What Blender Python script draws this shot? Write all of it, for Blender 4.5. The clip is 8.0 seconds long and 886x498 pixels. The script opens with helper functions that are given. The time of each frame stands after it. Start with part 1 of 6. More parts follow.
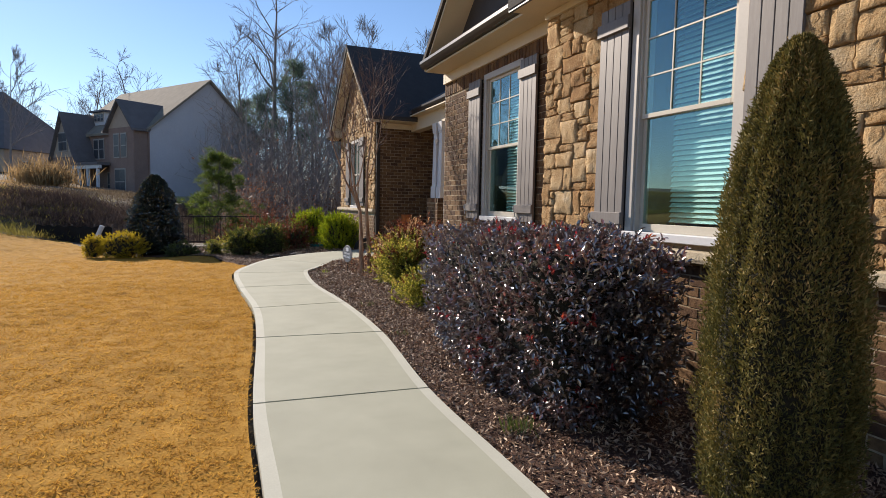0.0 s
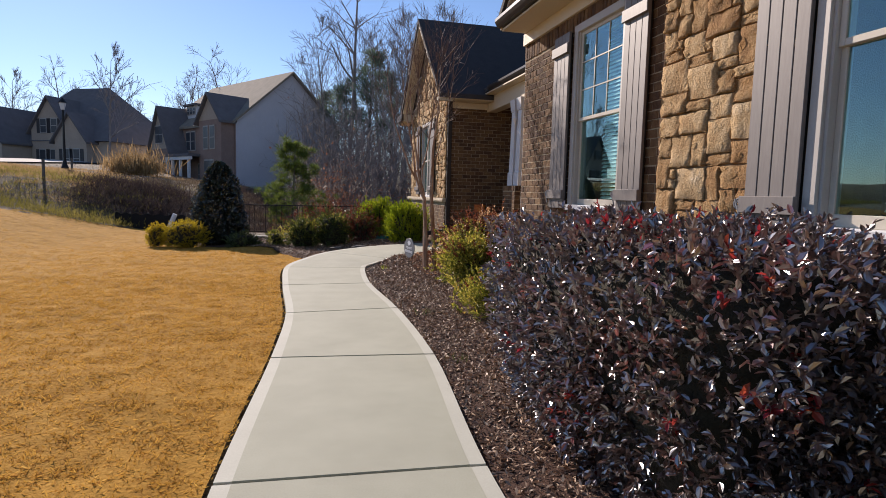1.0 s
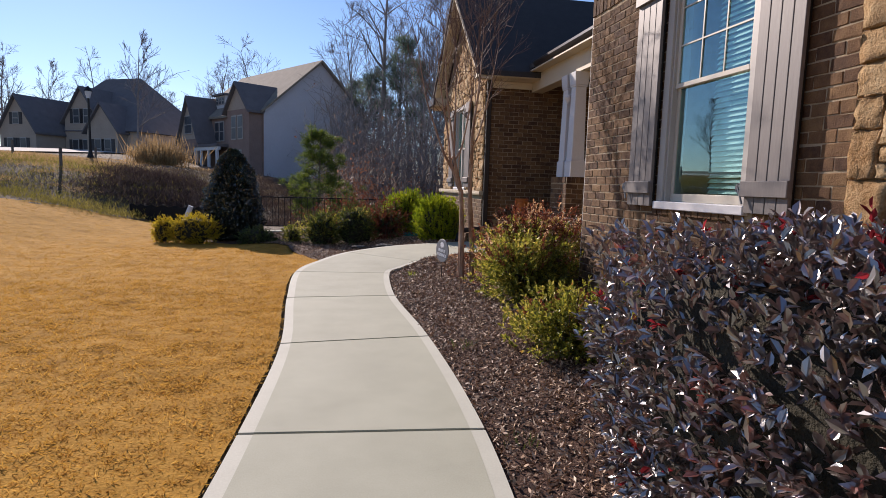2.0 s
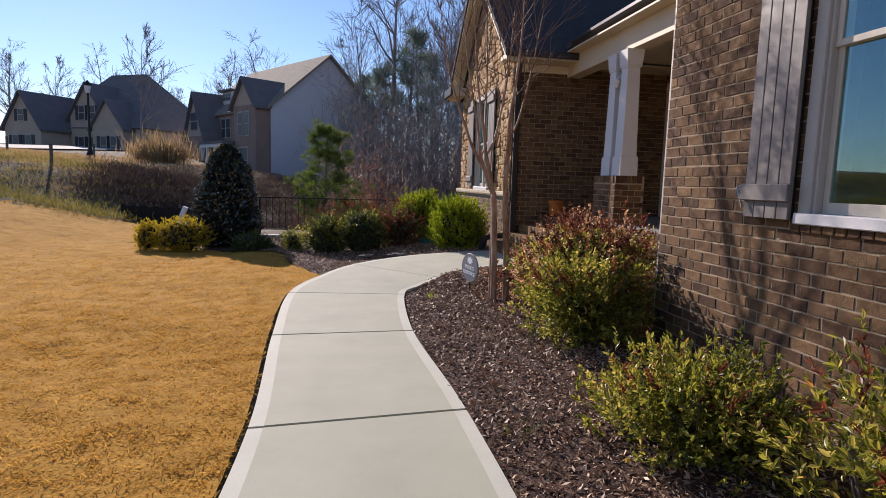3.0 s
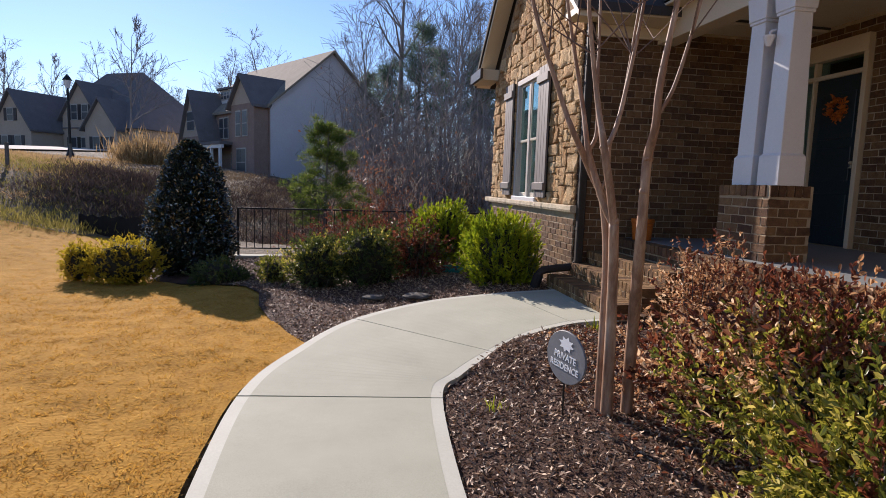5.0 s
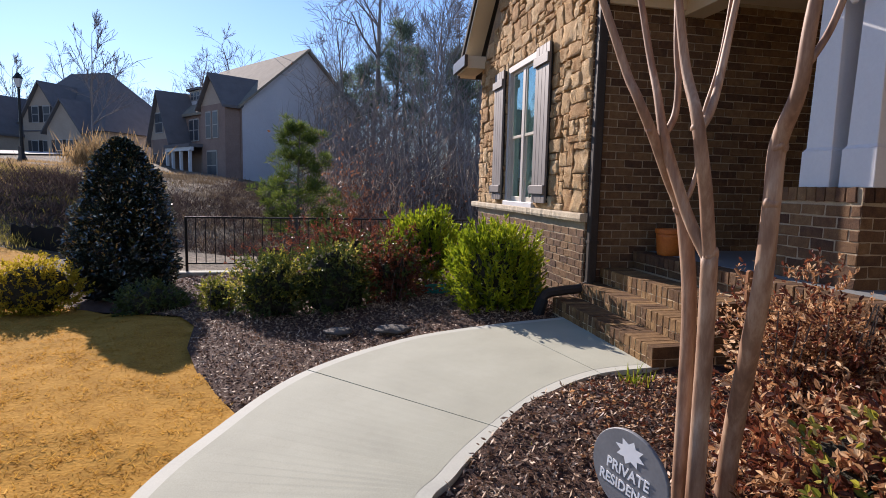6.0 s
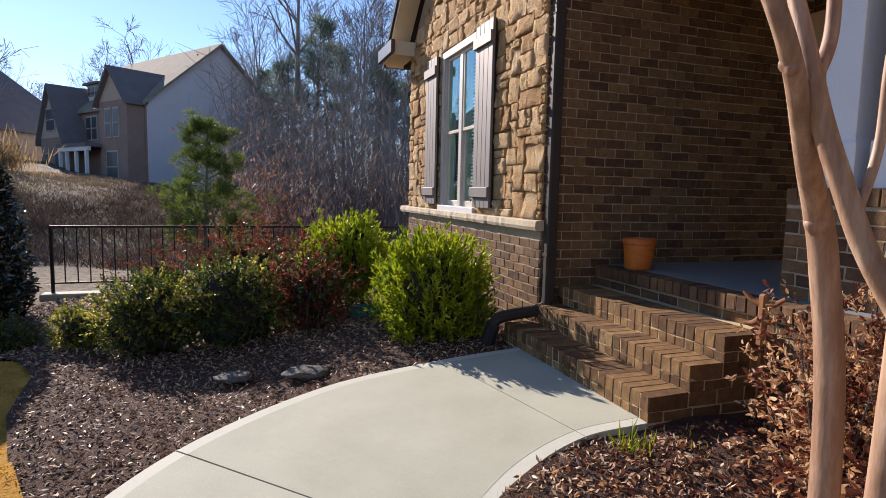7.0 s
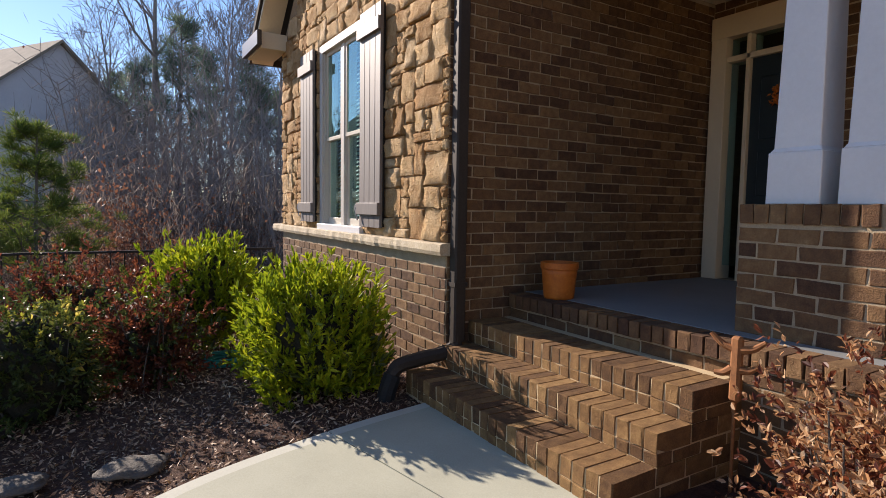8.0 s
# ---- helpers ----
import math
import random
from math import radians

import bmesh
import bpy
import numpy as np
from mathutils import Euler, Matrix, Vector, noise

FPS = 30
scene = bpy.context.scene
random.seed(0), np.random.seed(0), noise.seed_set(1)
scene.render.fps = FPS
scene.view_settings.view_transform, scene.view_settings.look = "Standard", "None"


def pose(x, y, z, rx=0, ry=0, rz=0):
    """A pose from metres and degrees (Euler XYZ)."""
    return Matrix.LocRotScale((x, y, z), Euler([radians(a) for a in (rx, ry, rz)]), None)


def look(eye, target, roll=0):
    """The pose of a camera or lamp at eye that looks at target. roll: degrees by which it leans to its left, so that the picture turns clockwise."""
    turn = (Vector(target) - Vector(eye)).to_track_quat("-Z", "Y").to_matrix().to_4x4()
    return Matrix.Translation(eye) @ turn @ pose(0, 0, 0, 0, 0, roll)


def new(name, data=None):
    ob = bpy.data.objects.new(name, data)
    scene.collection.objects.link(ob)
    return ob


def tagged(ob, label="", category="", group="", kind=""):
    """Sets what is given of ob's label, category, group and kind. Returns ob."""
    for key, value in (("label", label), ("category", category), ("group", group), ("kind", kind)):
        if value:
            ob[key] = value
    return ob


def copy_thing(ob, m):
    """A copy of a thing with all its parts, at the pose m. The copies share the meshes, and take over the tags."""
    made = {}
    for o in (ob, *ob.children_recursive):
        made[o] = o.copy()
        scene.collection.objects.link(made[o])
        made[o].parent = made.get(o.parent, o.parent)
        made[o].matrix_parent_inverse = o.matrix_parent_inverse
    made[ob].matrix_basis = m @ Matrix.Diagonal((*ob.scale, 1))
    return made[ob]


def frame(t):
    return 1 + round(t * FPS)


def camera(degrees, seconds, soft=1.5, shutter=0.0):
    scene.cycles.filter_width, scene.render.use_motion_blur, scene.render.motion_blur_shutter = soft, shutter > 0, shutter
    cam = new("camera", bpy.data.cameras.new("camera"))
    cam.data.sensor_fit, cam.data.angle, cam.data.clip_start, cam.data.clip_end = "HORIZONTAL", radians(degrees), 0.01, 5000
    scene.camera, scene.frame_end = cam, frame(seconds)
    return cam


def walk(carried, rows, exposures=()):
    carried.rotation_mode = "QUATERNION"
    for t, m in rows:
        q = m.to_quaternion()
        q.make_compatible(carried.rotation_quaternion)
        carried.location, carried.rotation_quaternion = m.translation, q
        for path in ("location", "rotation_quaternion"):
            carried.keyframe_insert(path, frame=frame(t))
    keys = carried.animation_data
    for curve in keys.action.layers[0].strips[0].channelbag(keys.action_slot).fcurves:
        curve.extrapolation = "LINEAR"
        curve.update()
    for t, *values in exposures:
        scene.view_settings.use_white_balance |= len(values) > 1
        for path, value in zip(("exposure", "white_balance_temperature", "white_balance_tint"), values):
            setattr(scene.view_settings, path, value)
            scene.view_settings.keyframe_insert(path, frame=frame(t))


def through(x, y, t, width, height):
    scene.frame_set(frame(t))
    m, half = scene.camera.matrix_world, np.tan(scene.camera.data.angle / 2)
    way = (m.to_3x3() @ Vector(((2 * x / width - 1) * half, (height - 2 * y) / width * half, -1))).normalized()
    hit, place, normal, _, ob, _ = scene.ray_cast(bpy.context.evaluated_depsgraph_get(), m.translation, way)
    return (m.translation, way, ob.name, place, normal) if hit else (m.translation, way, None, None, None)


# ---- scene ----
cam = camera(76.0, 8.0, soft=0.9)
PATH = [
    (0, (0.397, -0.212, 1.378), (1.146, 1.635, 1.218), 1.1),
    (0.5, (0.766, 0.41, 1.339), (1.381, 2.305, 1.161), 1.2),
    (1, (1.01, 1.185, 1.297), (1.495, 3.116, 1.104), 1.4),
    (1.5, (1.147, 1.978, 1.289), (1.567, 3.922, 1.079), 1.6),
    (3, (1.331, 4.318, 1.33), (1.685, 6.272, 1.097), 1.7),
    (3.5, (1.29, 5.078, 1.368), (1.636, 7.034, 1.133), 1.7),
    (4, (1.265, 5.832, 1.36), (1.604, 7.789, 1.131), 2.0),
    (4.5, (1.319, 6.552, 1.383), (1.653, 8.511, 1.156), 1.9),
    (6, (1.650, 8.648, 1.437), (2.055, 10.594, 1.22), 1.3),
    (6.5, (1.740, 9.194, 1.427), (2.246, 11.118, 1.219), 1.5),
    (7, (1.866, 9.748, 1.421), (2.523, 11.626, 1.223), 1.3),
    (7.5, (1.987, 10.227, 1.441), (2.839, 12.027, 1.258), 1.1),
    (8, (2.16, 10.65, 1.452), (3.195, 12.355, 1.307), 0.9),
]
walk(cam, [(t, look(eye, target, roll)) for t, eye, target, roll in PATH], [(0, 0.62, 6120, 15), (1, 0.50, 6070, 21), (3, 0.54, 5900, 23), (4.5, 0.62, 5880, 22), (6.3, 0.82, 5800, 21), (8, 0.95, 6120, 19)])

# ---- world and sun ----
SUN_ELEVATION, SUN_AZIMUTH = 25.6, -21.2  # degrees; azimuth clockwise from +y
world = bpy.data.worlds.new("sky")
scene.world = world
world.use_nodes = True
sky = world.node_tree.nodes.new("ShaderNodeTexSky")
sky.sky_type = "NISHITA"
sky.sun_disc = False
sky.sun_elevation = radians(SUN_ELEVATION)
sky.sun_rotation = radians(SUN_AZIMUTH)
sky.air_density, sky.dust_density, sky.ozone_density = 1.0, 0.05, 3.0
background = world.node_tree.nodes["Background"]
background.inputs["Strength"].default_value = 0.088
world.node_tree.links.new(sky.outputs["Color"], background.inputs["Color"])
sun = new("sun", bpy.data.lights.new("sun", "SUN"))
sun.data.energy, sun.data.angle, sun.data.color = 5.0, radians(0.53), (1.0, 0.86, 0.66)
az, el = radians(SUN_AZIMUTH), radians(SUN_ELEVATION)
SUN_WAY = Vector((math.sin(az) * math.cos(el), math.cos(az) * math.cos(el), math.sin(el)))
sun.matrix_world = look(SUN_WAY * 80, (0, 0, 0))


# ---- materials ----
def material(name):
    m = bpy.data.materials.new(name)
    m.use_nodes = True
    t = m.node_tree
    return m, t, t.nodes["Principled BSDF"]


def node(t, kind, inputs=None, operation="", data_type="", blend_type=""):
    n = t.nodes.new(kind)
    if data_type:
        n.data_type = data_type
    if operation:
        n.operation = operation
    if blend_type:
        n.blend_type = blend_type
    for key, value in (inputs or {}).items():
        if isinstance(value, bpy.types.NodeSocket):
            t.links.new(value, n.inputs[key])
        else:
            n.inputs[key].default_value = value
    return n


def ramp(t, fac, stops):
    r = t.nodes.new("ShaderNodeValToRGB")
    t.links.new(fac, r.inputs["Fac"])
    e = r.color_ramp.elements
    e[0].position, e[0].color = stops[0][0], (*stops[0][1], 1)
    e[1].position, e[1].color = stops[-1][0], (*stops[-1][1], 1)
    for p, c in stops[1:-1]:
        n = e.new(p)
        n.color = (*c, 1)
    return r.outputs["Color"]


def coords(t, scale=(1, 1, 1), world_space=True):
    if world_space:
        g = node(t, "ShaderNodeNewGeometry").outputs["Position"]
    else:
        g = node(t, "ShaderNodeTexCoord").outputs["Object"]
    return node(t, "ShaderNodeMapping", {"Vector": g, "Scale": scale}).outputs["Vector"]


def piece_random(t):
    """A number from 0 to 1 for each piece, be it an object or an island of a mesh."""
    a = node(t, "ShaderNodeObjectInfo").outputs["Random"]
    b = node(t, "ShaderNodeNewGeometry").outputs["Random Per Island"]
    s = node(t, "ShaderNodeMath", {0: a, 1: b}, operation="ADD")
    return node(t, "ShaderNodeMath", {0: s.outputs[0]}, operation="FRACT").outputs[0]


def mixed(t, fac, a, b, mode="MIX"):
    n = node(t, "ShaderNodeMix", data_type="RGBA", blend_type=mode)
    for key, value in ((0, fac), (6, a), (7, b)):
        if isinstance(value, bpy.types.NodeSocket):
            t.links.new(value, n.inputs[key])
        elif key:
            n.inputs[key].default_value = (*value, 1)
        else:
            n.inputs[key].default_value = value
    return n.outputs[2]


def surface(name, stops, scale=8.0, fine=60.0, rough=0.8, bump=0.3, depth=0.01, per_piece=0.0, stretch=(1, 1, 1), metal=0.0, spec=0.5, detail=6.0):
    """A procedural surface: colour by coarse and fine noise (and by piece), with relief."""
    m, t, b = material(name)
    v = coords(t, stretch)
    n1 = node(t, "ShaderNodeTexNoise", {"Vector": v, "Scale": scale, "Detail": detail, "Roughness": 0.6}).outputs["Fac"]
    n2 = node(t, "ShaderNodeTexNoise", {"Vector": v, "Scale": fine, "Detail": 4.0, "Roughness": 0.65}).outputs["Fac"]
    f = node(t, "ShaderNodeMath", {0: n1, 1: n2}, operation="ADD")
    f = node(t, "ShaderNodeMath", {0: f.outputs[0], 1: 0.5}, operation="MULTIPLY").outputs[0]
    f = node(t, "ShaderNodeMapRange", {"Value": f, "From Min": 0.3, "From Max": 0.7}).outputs["Result"]
    if per_piece:
        r = piece_random(t)
        f = node(t, "ShaderNodeMix", {0: per_piece, 2: f, 3: r}, data_type="FLOAT").outputs[0]
    t.links.new(ramp(t, f, stops), b.inputs["Base Color"])
    b.inputs["Roughness"].default_value, b.inputs["Metallic"].default_value = rough, metal
    b.inputs["Specular IOR Level"].default_value = spec
    if bump:
        h = node(t, "ShaderNodeBump", {"Height": n2, "Strength": bump, "Distance": depth})
        t.links.new(h.outputs["Normal"], b.inputs["Normal"])
    return m


def leaf_material(name, stops, rough=0.45, spec=0.5, through=0.25, patch=2.2, ior=1.5):
    """Foliage: a colour for each leaf, with some light through it."""
    m, t, b = material(name)
    r = piece_random(t)
    big = node(t, "ShaderNodeTexNoise", {"Vector": coords(t), "Scale": patch, "Detail": 2.0}).outputs["Fac"]
    big = node(t, "ShaderNodeMapRange", {"Value": big, "From Min": 0.35, "From Max": 0.65}).outputs["Result"]
    f = node(t, "ShaderNodeMix", {0: 0.65, 2: big, 3: r}, data_type="FLOAT").outputs[0]
    c = ramp(t, f, stops)
    t.links.new(c, b.inputs["Base Color"])
    b.inputs["Roughness"].default_value, b.inputs["IOR"].default_value = rough, ior
    b.inputs["Specular IOR Level"].default_value = spec
    tr = node(t, "ShaderNodeBsdfTranslucent", {"Color": c})
    mx = node(t, "ShaderNodeMixShader", {0: through, 1: b.outputs[0], 2: tr.outputs[0]})
    t.links.new(mx.outputs[0], t.nodes["Material Output"].inputs["Surface"])
    return m


M_CONCRETE = surface("concrete", [(0, (0.31, 0.312, 0.24)), (0.5, (0.38, 0.382, 0.295)), (1, (0.445, 0.45, 0.352))], 2.2, 140, 0.85, 0.2, 0.003)
M_CONCRETE_EDGE = surface("tooled_concrete", [(0, (0.43, 0.43, 0.355)), (1, (0.54, 0.54, 0.455))], 3.0, 90, 0.8, 0.1, 0.002)
M_JOINT = surface("dirty_walk_joint", [(0, (0.03, 0.024, 0.018)), (1, (0.09, 0.075, 0.055))], 12, 90, 0.95, 0.4, 0.004)
M_PORCH = surface("sealed_porch_concrete", [(0, (0.17, 0.18, 0.18)), (1, (0.24, 0.25, 0.25))], 2.0, 90, 0.6, 0.1, 0.002)
M_LAWN = surface("dormant_lawn", [(0, (0.21, 0.10, 0.018)), (0.4, (0.37, 0.20, 0.036)), (0.7, (0.45, 0.25, 0.05)), (1, (0.54, 0.315, 0.07))], 4.0, 38, 0.95, 0.6, 0.02, spec=0.05)
M_BLADE = leaf_material("dry_grass_blade", [(0, (0.33, 0.178, 0.03)), (0.35, (0.48, 0.272, 0.05)), (0.7, (0.55, 0.326, 0.064)), (1, (0.64, 0.415, 0.115))], 0.8, 0.2, 0.52, patch=4.0)
M_MULCH = surface("bark_mulch", [(0, (0.034, 0.019, 0.014)), (0.5, (0.095, 0.053, 0.038)), (1, (0.18, 0.105, 0.075))], 14, 70, 0.9, 1.0, 0.03, spec=0.2)
M_CHIP = surface("bark_chip", [(0, (0.07, 0.042, 0.025)), (0.35, (0.21, 0.125, 0.07)), (0.65, (0.39, 0.25, 0.15)), (0.88, (0.58, 0.42, 0.27)), (1, (0.78, 0.64, 0.46))], 9, 90, 0.6, 0.3, 0.004, per_piece=0.8, spec=0.5)
M_GROUND = surface("rough_ground", [(0, (0.04, 0.03, 0.02)), (0.45, (0.095, 0.072, 0.045)), (0.7, (0.18, 0.14, 0.088)), (1, (0.30, 0.245, 0.16))], 0.35, 9, 0.95, 0.8, 0.15)
def rustic_brick(name, stops):
    """Rough-faced brick: a tone for each brick, smears of a darker and a paler clay, and a pitted, wavy face."""
    m, t, b = material(name)
    v = coords(t)
    broad = node(t, "ShaderNodeTexNoise", {"Vector": v, "Scale": 17.0, "Detail": 5.0, "Roughness": 0.6}).outputs["Fac"]
    fine = node(t, "ShaderNodeTexNoise", {"Vector": v, "Scale": 120.0, "Detail": 4.0, "Roughness": 0.7}).outputs["Fac"]
    f = node(t, "ShaderNodeMix", {0: 0.4, 2: broad, 3: fine}, data_type="FLOAT").outputs[0]
    f = node(t, "ShaderNodeMapRange", {"Value": f, "From Min": 0.32, "From Max": 0.68}).outputs["Result"]
    f = node(t, "ShaderNodeMix", {0: 0.52, 2: f, 3: piece_random(t)}, data_type="FLOAT").outputs[0]
    t.links.new(ramp(t, f, stops), b.inputs["Base Color"])
    b.inputs["Roughness"].default_value = 0.9
    b.inputs["Specular IOR Level"].default_value = 0.3
    h = node(t, "ShaderNodeMix", {0: 0.35, 2: broad, 3: fine}, data_type="FLOAT").outputs[0]
    t.links.new(node(t, "ShaderNodeBump", {"Height": h, "Strength": 0.9, "Distance": 0.014}).outputs["Normal"], b.inputs["Normal"])
    return m


M_BRICK = rustic_brick("brown_brick", [(0, (0.038, 0.020, 0.013)), (0.3, (0.088, 0.046, 0.025)), (0.6, (0.155, 0.086, 0.040)), (0.85, (0.225, 0.135, 0.062)), (1, (0.31, 0.205, 0.105))])
# brighter, yellower copy of the brown brick: sun on the steps, in colour
M_STEP_BRICK = rustic_brick("sunlit_step_brick", [(0, (0.045, 0.023, 0.012)), (0.3, (0.115, 0.060, 0.025)), (0.6, (0.21, 0.118, 0.045)), (0.85, (0.31, 0.19, 0.076)), (1, (0.42, 0.285, 0.13))])
M_MORTAR = surface("buff_mortar", [(0, (0.27, 0.21, 0.135)), (1, (0.46, 0.37, 0.245))], 14, 110, 0.95, 0.6, 0.006)
# likewise a paler copy of the buff mortar for the sunlit steps
M_STEP_MORTAR = surface("pale_step_mortar", [(0, (0.42, 0.31, 0.17)), (1, (0.60, 0.47, 0.28))], 9, 130, 0.95, 0.5, 0.004)
def split_stone(name, stops):
    """Split-faced stone: a tone for each block, browner in its hollows, and chiselled ridges."""
    m, t, b = material(name)
    v = coords(t)
    broad = node(t, "ShaderNodeTexNoise", {"Vector": v, "Scale": 6.0, "Detail": 7.0, "Roughness": 0.62}).outputs["Fac"]
    fine = node(t, "ShaderNodeTexNoise", {"Vector": v, "Scale": 55.0, "Detail": 5.0, "Roughness": 0.7}).outputs["Fac"]
    cleft = node(t, "ShaderNodeTexNoise", {"Vector": coords(t, (1.0, 1.5, 0.75)), "Scale": 11.0, "Detail": 7.0, "Roughness": 0.6, "Distortion": 0.5})
    cleft.noise_type = "RIDGED_MULTIFRACTAL"
    cleft = cleft.outputs["Fac"]
    f = node(t, "ShaderNodeMix", {0: 0.35, 2: broad, 3: fine}, data_type="FLOAT").outputs[0]
    f = node(t, "ShaderNodeMapRange", {"Value": f, "From Min": 0.33, "From Max": 0.67}).outputs["Result"]
    f = node(t, "ShaderNodeMix", {0: 0.42, 2: f, 3: piece_random(t)}, data_type="FLOAT").outputs[0]
    hollow_brown = node(t, "ShaderNodeMapRange", {"Value": cleft, "From Min": 0.55, "From Max": 1.6, "To Min": 0.0, "To Max": 0.4}).outputs["Result"]
    t.links.new(mixed(t, hollow_brown, ramp(t, f, stops), (0.19, 0.088, 0.035)), b.inputs["Base Color"])
    b.inputs["Roughness"].default_value = 0.92
    b.inputs["Specular IOR Level"].default_value = 0.3
    h = node(t, "ShaderNodeMath", {0: cleft, 1: -0.55}, operation="MULTIPLY").outputs[0]
    h = node(t, "ShaderNodeMath", {0: h, 1: fine}, operation="ADD").outputs[0]
    h = node(t, "ShaderNodeMath", {0: h, 1: broad}, operation="ADD").outputs[0]
    t.links.new(node(t, "ShaderNodeBump", {"Height": h, "Strength": 1.0, "Distance": 0.028}).outputs["Normal"], b.inputs["Normal"])
    return m


M_STONE = split_stone("tan_split_stone", [(0, (0.20, 0.10, 0.042)), (0.3, (0.36, 0.205, 0.082)), (0.6, (0.52, 0.355, 0.18)), (0.85, (0.62, 0.47, 0.285)), (1, (0.70, 0.58, 0.40))])
M_STONE_JOINT = surface("stone_joint", [(0, (0.17, 0.11, 0.06)), (1, (0.32, 0.23, 0.135))], 8, 90, 0.95, 0.5, 0.01)
M_LEDGE = surface("limestone_ledge", [(0, (0.34, 0.26, 0.15)), (0.6, (0.5, 0.42, 0.29)), (1, (0.62, 0.55, 0.42))], 6, 70, 0.85, 0.7, 0.012)
M_TRIM = surface("cream_trim_paint", [(0, (0.56, 0.47, 0.33)), (1, (0.62, 0.53, 0.38))], 2, 40, 0.55, 0.03, 0.002)
M_WHITE = surface("white_paint", [(0, (0.62, 0.61, 0.61)), (1, (0.70, 0.69, 0.69))], 2, 40, 0.45, 0.03, 0.002)
M_CASING = surface("taupe_casing_paint", [(0, (0.40, 0.37, 0.33)), (1, (0.47, 0.44, 0.40))], 3, 60, 0.5, 0.05, 0.002)
M_SASH = surface("vinyl_sash", [(0, (0.50, 0.45, 0.36)), (1, (0.57, 0.52, 0.43))], 3, 60, 0.4, 0.02, 0.001)
M_SHUTTER = surface("grey_brown_shutter_paint", [(0, (0.135, 0.118, 0.11)), (0.6, (0.175, 0.155, 0.145)), (1, (0.215, 0.195, 0.18))], 3, 50, 0.55, 0.15, 0.003, stretch=(1, 1, 0.15))
M_IRON = surface("black_iron", [(0, (0.012, 0.012, 0.013)), (1, (0.03, 0.028, 0.026))], 20, 120, 0.5, 0.1, 0.001, metal=0.6)
M_BRONZE = surface("dark_bronze_gutter", [(0, (0.03, 0.024, 0.02)), (1, (0.055, 0.045, 0.038))], 4, 60, 0.32, 0.03, 0.001)
M_SPOUT = surface("dull_bronze_spout", [(0, (0.028, 0.022, 0.018)), (1, (0.05, 0.04, 0.033))], 4, 60, 0.62, 0.05, 0.001, spec=0.25)
M_SHINGLE = surface("charcoal_shingle", [(0, (0.028, 0.025, 0.024)), (0.6, (0.055, 0.05, 0.047)), (1, (0.09, 0.082, 0.076))], 5, 90, 0.95, 0.5, 0.006, per_piece=0.5)
M_TAN_SHINGLE = surface("weathered_shingle", [(0, (0.17, 0.145, 0.11)), (1, (0.30, 0.26, 0.20))], 1.5, 30, 0.95, 0.3, 0.02)
# bark of the far trees, paled because the distance haze is in its colour
M_FARBARK = surface("hazed_far_bark", [(0, (0.15, 0.13, 0.12)), (1, (0.31, 0.27, 0.25))], 3, 20, 0.9, 0, 0)
# siding tone includes the pale lavender haze over the far house
M_SIDING = surface("hazed_grey_siding", [(0, (0.50, 0.49, 0.52)), (1, (0.60, 0.59, 0.62))], 0.6, 8, 0.7, 0.05, 0.01)
M_SHAKE = surface("dark_shake", [(0, (0.035, 0.03, 0.03)), (1, (0.075, 0.068, 0.065))], 4, 50, 0.8, 0.3, 0.006, per_piece=0.4)
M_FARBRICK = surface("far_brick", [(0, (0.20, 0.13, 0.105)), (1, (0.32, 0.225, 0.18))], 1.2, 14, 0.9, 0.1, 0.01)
# charcoal shingle at a distance: haze is added to the colour
M_FARROOF = surface("hazed_far_shingle", [(0, (0.11, 0.10, 0.10)), (1, (0.17, 0.155, 0.155))], 1.5, 20, 0.95, 0.2, 0.02)
M_FARSTONE = surface("far_stucco", [(0, (0.36, 0.28, 0.215)), (1, (0.47, 0.375, 0.29))], 0.8, 10, 0.9, 0.1, 0.01)
# far window trim, toned down to stand out less from the walls
M_FARTRIM = surface("muted_far_trim", [(0, (0.34, 0.31, 0.28)), (1, (0.42, 0.39, 0.35))], 2, 20, 0.7, 0, 0)
# dark panes, lifted a little by haze put into their colour
M_FARGLASS = surface("hazed_far_window_dark", [(0, (0.035, 0.04, 0.048)), (1, (0.055, 0.06, 0.07))], 1, 3, 0.35, 0, 0, spec=0.5)
M_BARK = surface("grey_bark", [(0, (0.07, 0.058, 0.048)), (0.6, (0.13, 0.112, 0.095)), (1, (0.20, 0.175, 0.15))], 6, 50, 0.9, 0.6, 0.02, stretch=(1, 1, 0.3))
M_MYRTLE = surface("crape_myrtle_bark", [(0, (0.13, 0.062, 0.034)), (0.4, (0.25, 0.14, 0.083)), (0.65, (0.37, 0.24, 0.155)), (1, (0.55, 0.43, 0.32))], 10, 30, 0.6, 0.4, 0.006, stretch=(1, 1, 0.2))
M_TWIG = surface("reddish_twig", [(0, (0.10, 0.058, 0.042)), (1, (0.22, 0.14, 0.10))], 9, 60, 0.7, 0, 0)
# the unlit rooms' dimness and the panes' bluish reflection are put into this colour
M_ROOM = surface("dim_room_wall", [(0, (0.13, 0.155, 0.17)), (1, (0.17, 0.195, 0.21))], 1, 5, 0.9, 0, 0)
M_BLIND = surface("white_blind", [(0, (0.44, 0.50, 0.48)), (1, (0.52, 0.58, 0.56))], 2, 20, 0.6, 0, 0)
M_DOOR = surface("dark_teal_door_paint", [(0, (0.012, 0.022, 0.028)), (1, (0.02, 0.034, 0.042))], 3, 30, 0.35, 0.02, 0.001)
